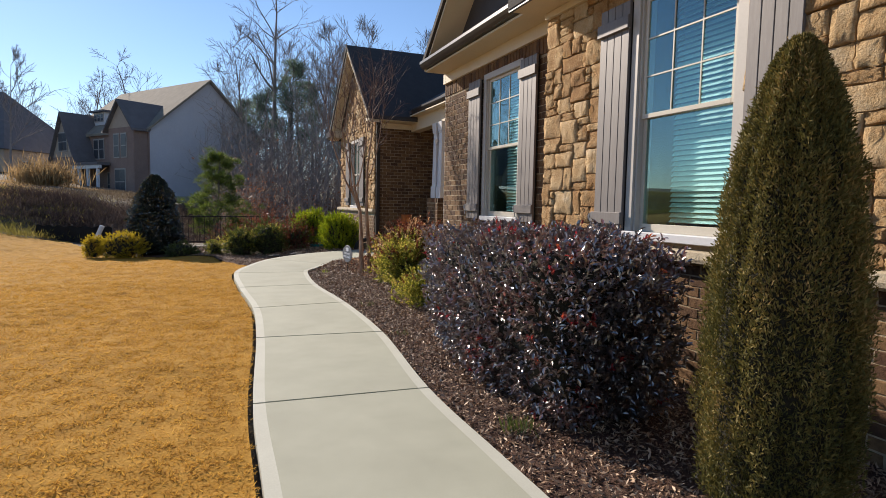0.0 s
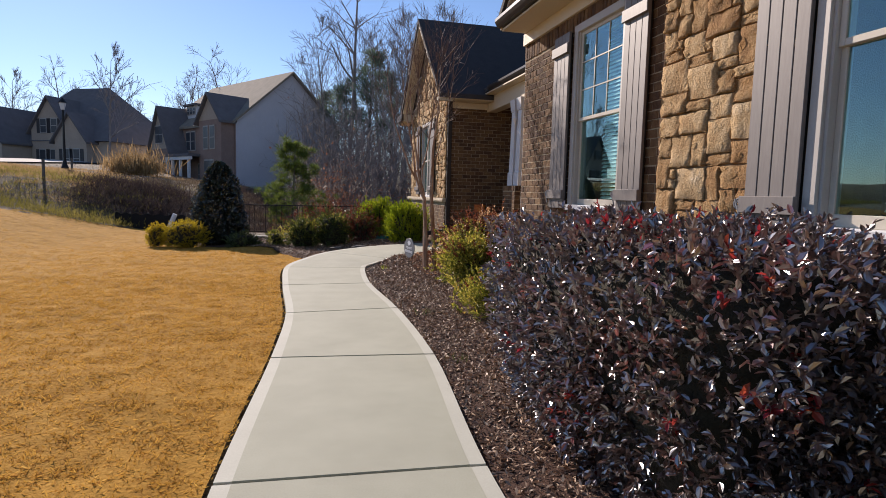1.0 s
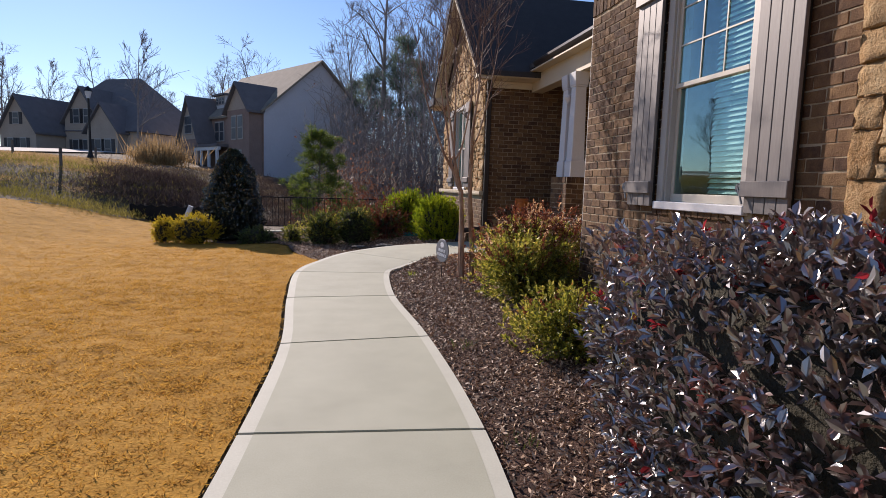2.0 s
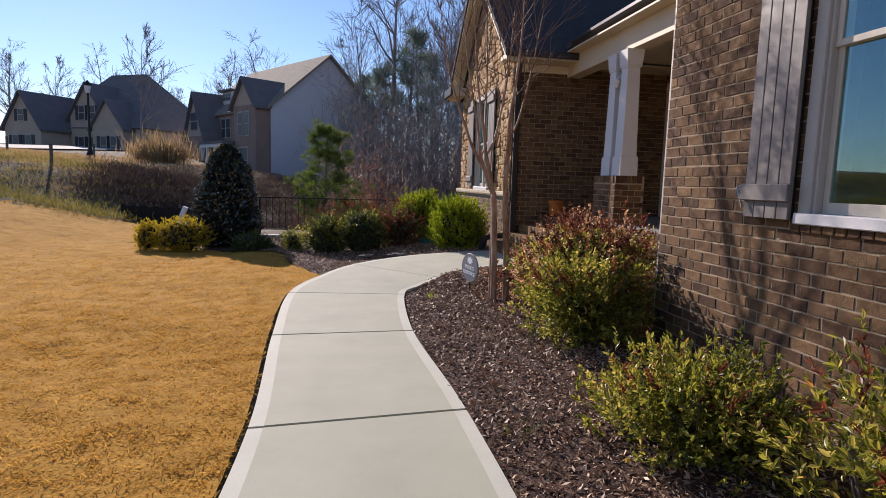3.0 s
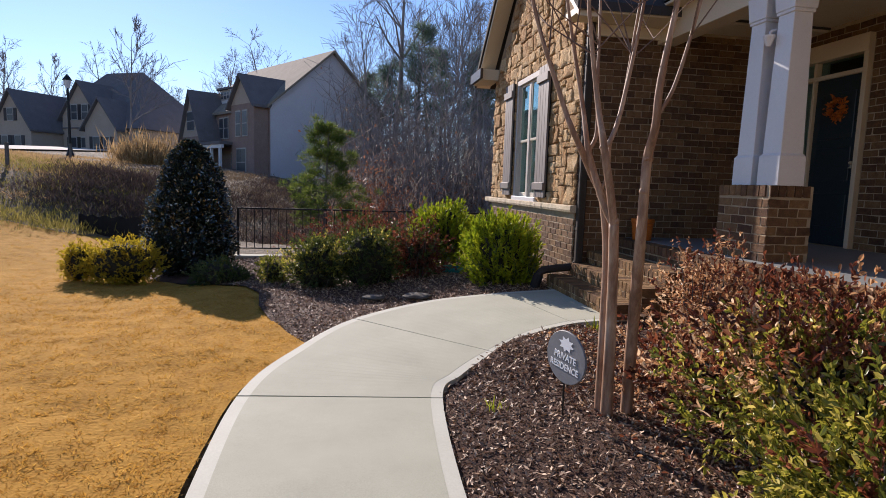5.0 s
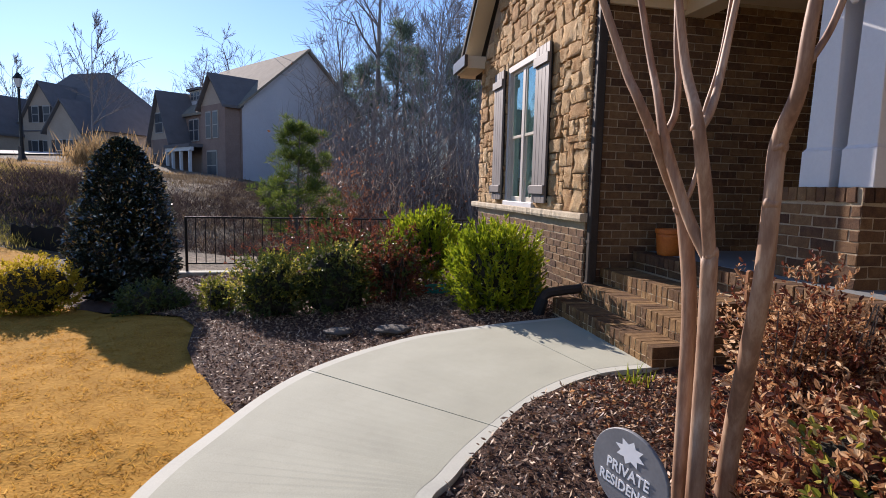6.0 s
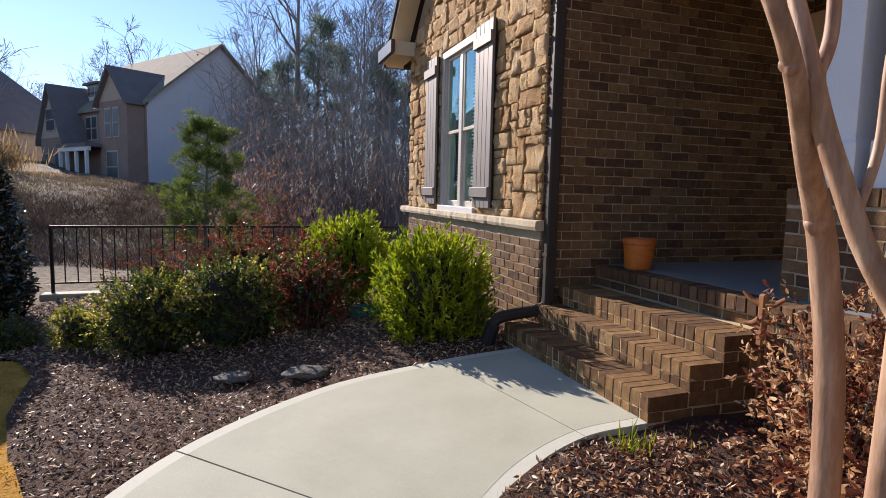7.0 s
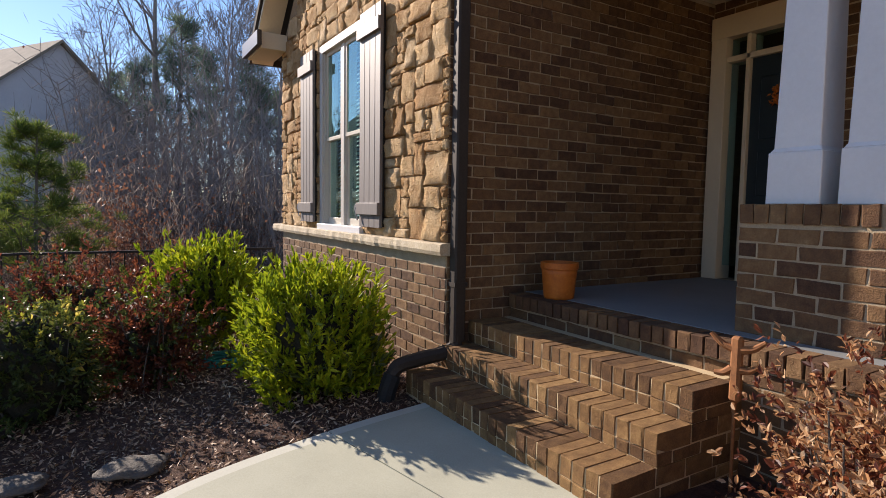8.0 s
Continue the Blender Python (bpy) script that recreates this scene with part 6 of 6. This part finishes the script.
# ---- far houses ----
def far_house(name, label, corner, turn, base):
    """A house in its own axes: u along its front from the near corner, v into it, z up from its base."""
    h = thing(name, (*corner, base), label, "house")
    c, s = math.cos(radians(turn)), math.sin(radians(turn))
    fu, fv = Vector((-s, c, 0)), Vector((c, s, 0))
    def at(u, v, z):
        p = Vector((*corner, base)) + fu * u + fv * v
        return Vector((p.x, p.y, base + z))
    def solid(nm, pts, faces, mat, parent=h, lab=""):
        bm = bmesh.new()
        vs = [bm.verts.new(at(*p)) for p in pts]
        for f in faces:
            bm.faces.new([vs[i] for i in f])
        bmesh.ops.recalc_face_normals(bm, faces=bm.faces)
        return part(nm, bm, mat, parent, lab)
    def block(nm, u0, u1, v0, v1, z0, z1, mat, parent=h, lab=""):
        return solid(nm, [(u, v, z) for z in (z0, z1) for v in (v0, v1) for u in (u0, u1)],
                     [(0, 1, 3, 2), (4, 6, 7, 5), (0, 4, 5, 1), (1, 5, 7, 3), (3, 7, 6, 2), (2, 6, 4, 0)], mat, parent, lab)
    def gable_u(nm, u0, u1, v0, v1, z, rise, wall_mat, roof_mat, over=0.4):
        """A gable whose ridge runs along u: end walls at u0 and u1, with a roof of thickness."""
        vm = (v0 + v1) / 2
        solid("gable_wall", [(u0, v0, z), (u0, v1, z), (u0, vm, z + rise), (u1, v0, z), (u1, v1, z), (u1, vm, z + rise)], [(0, 1, 2), (3, 5, 4), (0, 3, 4, 1), (0, 2, 5, 3), (1, 4, 5, 2)], wall_mat)
        k = rise / (vm - v0)
        for side, va in ((-1, v0), (1, v1)):
            e = va + side * over
            p = [(u0 - over, e, z - k * over), (u1 + over, e, z - k * over), (u1 + over, vm, z + rise), (u0 - over, vm, z + rise)]
            solid(nm, p + [(u, v, w + 0.22) for u, v, w in p], [(0, 1, 2, 3), (4, 7, 6, 5), (0, 4, 5, 1), (1, 5, 6, 2), (2, 6, 7, 3), (3, 7, 4, 0)], roof_mat)
    def gable_v(nm, u0, u1, v0, v1, z, rise, wall_mat, roof_mat, over=0.35, ve=None):
        um = (u0 + u1) / 2
        solid("gable_wall", [(u0, v0, z), (u1, v0, z), (um, v0, z + rise), (u0, v0 + 0.3, z), (u1, v0 + 0.3, z), (um, v0 + 0.3, z + rise)], [(0, 1, 2), (3, 5, 4), (0, 3, 4, 1), (0, 2, 5, 3), (1, 4, 5, 2)], wall_mat)
        k = rise / (um - u0)
        for side, ua in ((-1, u0), (1, u1)):
            e = ua + side * over
            w1 = v1 if ve is None else ve
            p = [(e, v0 - over, z - k * over), (e, w1, z - k * over), (um, v1, z + rise), (um, v0 - over, z + rise)]
            solid(nm, p + [(u, v, w + 0.2) for u, v, w in p], [(0, 1, 2, 3), (4, 7, 6, 5), (0, 4, 5, 1), (1, 5, 6, 2), (2, 6, 7, 3), (3, 7, 4, 0)], roof_mat)
    def window(u0, u1, z0, z1, v, face="v", shutters=True):
        """A window on the front (v) or on a gable end (u = v)."""
        def b(nm, a0, a1, c0, c1, d0, d1, mat, parent):
            return block(nm, a0, a1, v + d0, v + d1, c0, c1, mat, parent) if face == "v" else block(nm, v + d0, v + d1, a0, a1, c0, c1, mat, parent)
        fr = b("window_frame", u0 - 0.09, u1 + 0.09, z0 - 0.09, z1 + 0.12, -0.06, 0.02, M_FARTRIM, h)
        b("pane", u0, u1, z0, z1, -0.075, -0.055, M_FARGLASS, fr)
        b("muntin", u0, u1, (z0 + z1) / 2 - 0.035, (z0 + z1) / 2 + 0.035, -0.09, -0.07, M_FARTRIM, fr)
        if shutters:
            for a in (u0 - 0.52, u1 + 0.12):
                b("shutter", a, a + 0.4, z0 - 0.05, z1 + 0.05, -0.055, -0.005, M_SHAKE, h)
    return h, block, gable_u, gable_v, window, solid


hA, block, gable_u, gable_v, window, solid = far_house("neighbour_house", "two-storey house with grey siding gable end and brick front", (-4.6, 55), 35, float(land(-4.6, 55)) - 0.2)
block("wall", 0, 15, 0, 11.5, -2, 5.9, M_SIDING)
block("front_wall", 0.0, 15, -0.12, 0.0, -2, 5.85, M_FARBRICK)
gable_u("roof", 0, 15, 0, 11.5, 5.9, 4.9, M_SIDING, M_TAN_SHINGLE)
block("front_bay", 0.15, 4.2, -1.3, -0.1, -2, 5.9, M_FARBRICK)
gable_v("bay_roof", 0.15, 4.2, -1.3, 2.8, 5.9, 2.2, M_FARSTONE, M_FARROOF, ve=-0.1)
block("dormer", 9.0, 11.0, 0.8, 3.5, 6.4, 8.0, M_WHITE)
block("dormer_roof", 8.7, 11.3, 0.5, 4.2, 8.0, 8.18, M_FARROOF)
for u in (9.2, 9.8, 10.4):
    window(u, u + 0.4, 7.2, 7.8, 0.8, shutters=False)
block("porch_roof", 4.0, 9.1, -2.4, 0.0, 2.7, 2.95, M_FARROOF)
block("porch_beam", 4.0, 9.1, -2.3, -2.05, 2.4, 2.7, M_WHITE)
for u in (4.3, 6.0, 7.6, 8.8):
    block("porch_post", u, u + 0.22, -2.28, -2.08, -1, 2.4, M_WHITE)
block("garage_wing", 9.1, 13.6, -1.8, 4.0, -2, 3.6, M_FARBRICK)
gable_v("wing_roof", 9.1, 13.6, -1.8, 5.0, 3.6, 4.0, M_FARSTONE, M_FARROOF)
for u, z0, z1, v in ((1.3, 3.4, 5.3, -1.3), (2.5, 3.4, 5.3, -1.3), (1.6, 0.2, 2.3, -1.3), (2.4, 0.2, 2.3, -1.3), (5.2, 3.5, 5.2, -0.12), (7.4, 3.5, 5.2, -0.12), (8.4, 3.5, 5.2, -0.12), (6.0, 0.1, 2.1, -0.12), (10.7, 4.2, 5.8, -1.8), (11.5, 4.2, 5.8, -1.8), (10.0, 0.2, 2.3, -1.8), (12.0, 0.2, 2.3, -1.8)):
    window(u, u + 0.75, z0, z1, v, shutters=False)
block("foundation", -0.06, 15, -0.05, 11.6, -2.2, 0.1, M_CONCRETE)

hB, block, gable_u, gable_v, window, solid = far_house("neighbour_house", "brick house with dark roof and front gables up the street", (-18.3, 67), 62, float(land(-18, 67)) - 0.75)
block("wall", 0, 14, 0, 11, -2, 3.2, M_FARSTONE)
solid("roof", [(-0.5, -0.5, 3.1), (14.5, -0.5, 3.1), (14.5, 11.5, 3.1), (-0.5, 11.5, 3.1), (4.5, 5.0, 9.5), (9.5, 5.0, 9.5)], [(0, 1, 5, 4), (1, 2, 5), (2, 3, 4, 5), (3, 0, 4), (0, 3, 2, 1)], M_FARROOF)
for u0, u1, v0, z, rise in ((1.5, 5.5, -1.2, 3.2, 2.6), (4.6, 9.4, -0.4, 4.3, 3.3), (9.6, 14.6, -3.5, 3.0, 3.4)):
    block("front_gable", u0, u1, v0, 3.5, -2, z, M_FARSTONE)
    gable_v("gable_roof", u0, u1, v0, 6.0, z, rise, M_FARSTONE, M_FARROOF)
for u, z0, z1, v in ((2.4, 0.3, 2.2, -1.2), (3.7, 0.3, 2.2, -1.2), (6.0, 4.0, 5.4, -0.4), (7.4, 4.0, 5.4, -0.4), (6.2, 0.2, 2.2, -0.4), (7.6, 0.2, 2.2, -0.4), (11.0, 0.2, 2.1, -3.5), (12.8, 0.2, 2.1, -3.5), (11.9, 3.6, 4.7, -3.5)):
    window(u, u + 0.7, z0, z1, v)
for v in (2.0, 6.0):
    window(v, v + 1.2, 0.6, 2.0, 0, "u", False)

# ---- street ----
ry = np.linspace(30, 110, 60)
def street_x(y):
    return -22.3 + 0.10 * (y - 40) - 0.0026 * (y - 55) ** 2
v = []
for y in ry:
    for dx in np.linspace(-2.6, 2.6, 5):
        x = street_x(y) + dx
        v.append((x, y, float(land(x, y)) + 0.12))
i = (np.arange(len(ry) - 1)[:, None] * 5 + np.arange(4)[None]).ravel()
tagged(hang("road", arrays("road", v, np.stack([i, i + 1, i + 6, i + 5], 1)), M_ASPHALT), "pale sunlit street climbing between houses", "road", kind="structure")
lamp = thing("street_lamp", (-12.75, 40, float(land(-12.75, 40))), "black street lamp post with glass lantern by the street", "street lamp")
lz = float(land(-12.75, 40))
part("post", pipe([(-12.75, 40, lz - 0.3), (-12.75, 40, lz + 3.6)], [0.08, 0.055], 10, 1), M_IRON, lamp)
part("base", lathe([(0.2, 0), (0.2, 0.3), (0.12, 0.5), (0.09, 0.7)], (-12.75, 40, lz - 0.1), 12), M_IRON, lamp)
part("lantern", lathe([(0.10, 0), (0.19, 0.35), (0.18, 0.4)], (-12.75, 40, lz + 3.6), 8), M_WHITE, lamp)
part("cap", lathe([(0.24, 0), (0.12, 0.18), (0.03, 0.3)], (-12.75, 40, lz + 4.0), 8), M_IRON, lamp)
for x, y in ((-8.9, 27.0), (-14.4, 35.0), (-11.0, 36.0)):
    b = thing("marker_post", (x, y, float(land(x, y))), "short dark wooden marker post on the bank", "post", "marker posts")
    part("post", boxed(x - 0.045, x + 0.045, y - 0.045, y + 0.045, float(land(x, y)) - 0.4, float(land(x, y)) + 0.78, bevel=0.012), M_BARK, b)


# ---- trees ----
def bare_tree(seed, height, radius, levels, first=0.35, spread=0.55, rise=(0.9, 2.0)):
    """Segments of a leafless tree at the origin."""
    r = np.random.default_rng(seed)
    seg = []
    def grow(p, d, length, rad, k, lift):
        n = 4 if k else 2
        for i in range(n):
            d = d + r.normal(0, 0.09, 3) + np.array([0, 0, lift])
            d /= np.linalg.norm(d)
            q = p + d * length / n
            ra, rb = rad * (1 - 0.55 * i / n), rad * (1 - 0.55 * (i + 1) / n)
            seg.append((*p, *q, ra, rb))
            p = q
            if k and i >= 1:
                for _ in range(int(r.integers(1, 3)) if i < n - 1 else 2):
                    e = d + r.normal(0, spread, 3)
                    grow(p, e / np.linalg.norm(e), length * r.uniform(0.42, 0.68), rb * 0.62, k - 1, 0.05)
    p, d = np.array([0, 0, -0.5]), np.array([0, 0, 1.0])
    n = 9
    top = height * 0.9
    for i in range(n):
        d = d + r.normal(0, 0.035, 3)
        d[2] = 1
        d /= np.linalg.norm(d)
        q = p + d * top / n
        ra, rb = radius * (1 - 0.85 * i / n), radius * (1 - 0.85 * (i + 1) / n)
        seg.append((*p, *q, ra, rb))
        p = q
        if (i + 1) / n > first:
            for _ in range(2 if i % 2 else 3):
                a = r.uniform(0, 6.283)
                e = np.array([math.cos(a), math.sin(a), r.uniform(*rise)])
                grow(p, e / np.linalg.norm(e), height * r.uniform(0.16, 0.30) * (1.25 - i / n), rb * 0.6, levels, 0.06)
    return np.array(seg)


def plant_tree(seg, at, label, name="bare_tree", group="bare winter trees"):
    t = thing(name, at, label, "tree", group)
    thick = seg[:, 6] > 0.035
    off = np.array([*at, *at, 0, 0])
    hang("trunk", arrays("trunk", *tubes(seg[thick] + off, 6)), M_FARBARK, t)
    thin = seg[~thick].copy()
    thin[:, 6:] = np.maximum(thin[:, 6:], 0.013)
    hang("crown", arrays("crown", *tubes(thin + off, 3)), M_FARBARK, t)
    return t


def stand(x, y, dz=0.0):
    return Vector((x, y, float(land(x, y)) + dz))


kinds = [plant_tree(bare_tree(101, 22, 0.30, 2, 0.5, 0.55, (0.5, 1.3)), stand(5.2, 53), "tall bare hardwood with a wide open crown"),
         plant_tree(bare_tree(102, 14, 0.2, 2, 0.3, 0.5, (0.5, 1.3)), stand(-11.5, 80), "tall bare hardwood behind the neighbouring house"),
         plant_tree(bare_tree(103, 16, 0.14, 2, 0.3, 0.42), stand(9.5, 49), "slender bare hardwood at the wood's edge"),
         plant_tree(bare_tree(104, 10, 0.11, 2, 0.25, 0.38), stand(-22.5, 95), "bare street tree with fine twigs")]
more = [(0, 13.0, 62, 20, 0.85), (0, 20.0, 58, 120, 0.8), (0, 2.4, 70, 75, 0.8), (1, -8.5, 84, 60, 1.3), (1, -13.5, 83, 210, 1.0), (1, -27, 100, 40, 1.1), (1, -35, 104, 140, 1.2), (1, -46, 98, 200, 1.1),
        (2, 7.8, 44, 60, 0.95), (2, 11.8, 47, 130, 1.05), (2, 14.6, 52, 200, 1.1), (2, 3.6, 58, 260, 1.1), (2, 17.5, 46, 310, 1.0), (2, 8.2, 66, 15, 1.15), (2, 0.5, 76, 95, 1.1), (2, 15.5, 70, 170, 1.2), (2, 10.2, 58, 222, 1.0),
        (3, -30, 92, 50, 1.1), (3, -36.5, 90, 100, 1.25), (3, -47, 92, 180, 1.2), (3, -17.0, 98, 160, 1.2), (3, -40, 88, 250, 1.2), (3, 4.9, 40, 290, 0.8), (0, 9.0, 60, 200, 0.78), (2, 12.6, 55, 280, 1.0), (2, 6.4, 58, 330, 1.1), (0, 16.5, 66, 250, 0.78), (3, -52, 84, 20, 1.2), (3, -12.9, 49, 75, 0.95)]
for k, x, y, a, s in more:
    c = copy_thing(kinds[k], Matrix.Translation(stand(x, y)) @ pose(0, 0, 0, 0, 0, a))
    c.scale = (s, s, s)


def pine(seed, at, height, radius, limbs, m, needle, name, label, mat, low=0.45, wide=0.16, group=""):
    """A pine: a straight trunk, limbs at odd heights, and tufts of needles along their outer halves."""
    r = np.random.default_rng(seed)
    t = thing(name, at, label, "pine", group)
    o = np.array(at)
    lean = np.array([r.normal(0, 0.02), r.normal(0, 0.02), 1.0])
    seg = [(*(o - lean * 0.5), *(o + lean * height * 0.5), radius, radius * 0.7), (*(o + lean * height * 0.5), *(o + lean * height), radius * 0.7, 0.02)]
    pts, ways = [], []
    for i in range(limbs):
        f = low + (1 - low) * (i + r.uniform(0, 1)) / limbs
        reach = height * wide * ((1.04 - f) / (1 - low)) ** 0.7 * r.uniform(0.35, 1.15) + 0.2
        a = r.uniform(0, 6.283)
        d = np.array([math.cos(a), math.sin(a), r.uniform(0.05, 0.7)])
        p0 = o + lean * height * min(f, 0.985)
        seg.append((*p0, *(p0 + d * reach), radius * 0.2, 0.012))
        for q in np.linspace(0.5, 1, 4):
            c = p0 + d * reach * q + r.normal(0, 0.10 * reach, 3)
            seg.append((*(p0 + d * reach * (q - 0.15)), *c, 0.012, 0.006))
            e = r.normal(0, 1, (m, 3))
            e /= np.linalg.norm(e, axis=1, keepdims=True)
            pts.append(c + e * r.uniform(0, needle * 1.1, (m, 1)) * (1, 1, 0.6))
            ways.append(e + d * 0.5 + (0, 0, 0.6))
    hang("trunk", arrays("trunk", *tubes(seg, 6)), M_BARK, t)
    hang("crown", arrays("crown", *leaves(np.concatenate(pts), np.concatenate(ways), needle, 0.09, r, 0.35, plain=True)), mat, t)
    return t


pine(201, stand(0.55, 30.5), 4.45, 0.07, 70, 90, 0.18, "young_pine", "young bushy yellow-green pine beyond the railing", L_PINE, low=0.05, wide=0.38)
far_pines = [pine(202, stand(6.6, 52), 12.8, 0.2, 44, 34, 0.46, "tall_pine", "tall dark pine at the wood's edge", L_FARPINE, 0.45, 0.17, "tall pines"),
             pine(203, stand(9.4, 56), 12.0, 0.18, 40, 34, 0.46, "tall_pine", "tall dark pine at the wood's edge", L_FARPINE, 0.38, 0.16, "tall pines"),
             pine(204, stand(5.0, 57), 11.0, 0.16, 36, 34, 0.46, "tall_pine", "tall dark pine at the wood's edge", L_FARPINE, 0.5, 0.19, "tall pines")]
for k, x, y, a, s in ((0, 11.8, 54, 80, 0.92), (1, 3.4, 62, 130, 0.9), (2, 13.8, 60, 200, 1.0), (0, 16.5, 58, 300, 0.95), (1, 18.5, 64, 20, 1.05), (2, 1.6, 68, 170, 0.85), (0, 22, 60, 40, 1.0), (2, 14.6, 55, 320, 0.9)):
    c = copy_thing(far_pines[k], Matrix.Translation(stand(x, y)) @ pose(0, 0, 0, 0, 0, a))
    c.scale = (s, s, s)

# the wood behind: thin trunks, twigs and brown undergrowth
r9 = np.random.default_rng(9)
seg = []
for _ in range(520):
    y = r9.uniform(36, 85)
    x = r9.uniform(1.5 - 0.02 * y, 2 + 0.55 * y)
    hgt = r9.uniform(3.5, 9)
    p = np.array([x, y, float(land(x, y)) - 0.3])
    q = p + (r9.normal(0, 0.9), r9.normal(0, 0.9), hgt)
    rad = r9.uniform(0.025, 0.085)
    m = (p + q) / 2 + r9.normal(0, 0.25, 3)
    seg += [(*p, *m, rad, rad * 0.7), (*m, *q, rad * 0.7, 0.015)]
    for _ in range(16):
        f = r9.uniform(0.3, 1)
        b = p + (q - p) * f
        e = b + np.array([r9.normal(0, 0.9), r9.normal(0, 0.9), r9.uniform(0.3, 1.6)])
        seg.append((*b, *e, 0.02, 0.008))
        for _ in range(2):
            g = e + np.array([r9.normal(0, 0.5), r9.normal(0, 0.5), r9.uniform(0.1, 0.8)])
            seg.append((*e, *g, 0.012, 0.006))
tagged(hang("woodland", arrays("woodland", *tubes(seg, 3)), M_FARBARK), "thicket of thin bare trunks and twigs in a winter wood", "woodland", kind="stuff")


def thicket(name, label, n, place, height, size, mat, seed, aspect=0.12, up=0.6, clump=40):
    """Undergrowth in clumps; place gives the x and y of a clump."""
    r = np.random.default_rng(seed)
    m = n // clump
    c = np.array([place(r) for _ in range(m)])
    g = land(c[:, 0], c[:, 1])
    sc = r.uniform(0.5, 1.3, m)
    k = np.repeat(np.arange(m), clump)
    p = np.column_stack([c[k], g[k]]) + r.normal(0, 1, (len(k), 3)) * (0.45 * sc[k][:, None]) * (1, 1, 0)
    p[:, 2] += np.abs(r.normal(0, 0.5, len(k))) * height * sc[k]
    d = r.normal(0, 0.8, (len(k), 3))
    d[:, 2] = np.abs(d[:, 2]) + up
    return tagged(hang(name, arrays(name, *leaves(p, d, size, aspect * 1.15, r, 0.3, 0.5, plain=True)), mat), label, "undergrowth", kind="stuff")


thicket("undergrowth", "brown leafless undergrowth in the wood", 95000, lambda r: (r.uniform(0.5, 30), r.uniform(31, 62)), 4.2, 0.46, L_BRAMBLE, 11, 0.035, 1.4)
thicket("russet_leaves", "russet leaves still hanging in the wood's edge", 9000, lambda r: (r.normal(2.6, 0.9), r.normal(33, 0.9)) if r.uniform() < 0.45 else (r.uniform(2, 11), r.uniform(32, 44)), 3.4, 0.12, L_RUSSET, 12, 0.5)
thicket("bank_brush", "dry brown brush over the bank", 66000, lambda r: (r.uniform(-7.4, -3), r.uniform(24.4, 29)) if r.uniform() < 0.38 else (r.uniform(-3.6, 4.5), r.uniform(23.3, 45)), 0.34, 0.19, L_BRUSH, 13, 0.07, 0.6, 160)
thicket("bank_grass", "pale dry grass over the bank and slope", 42000, lambda r: (r.uniform(-22, -7), r.uniform(24.5, 44)), 0.05, 0.14, L_DRY, 14, 0.10, 0.8, 70)
thicket("bank_grass", "dull brown dead grass over the bank", 26000, lambda r: (r.uniform(-8, 0.5), r.uniform(24.5, 46)), 0.08, 0.15, L_DULL, 17, 0.10, 0.8, 70)
reeds = thicket("tall_reeds", "clump of tall pale dry reeds on the bank", 2600, lambda r: (r.normal(-8.5, 0.55), r.normal(38, 0.5)), 0.9, 0.7, L_DRY, 15, 0.04, 2.0)
thicket("green_bank_grass", "greener rough grass at the lawn's far edge", 52000, lambda r: (r.uniform(-20, -4.5), 22.3 + 9 * r.uniform(0, 1) ** 1.8), 0.06, 0.13, L_BANK, 16, 0.08, 1.2)
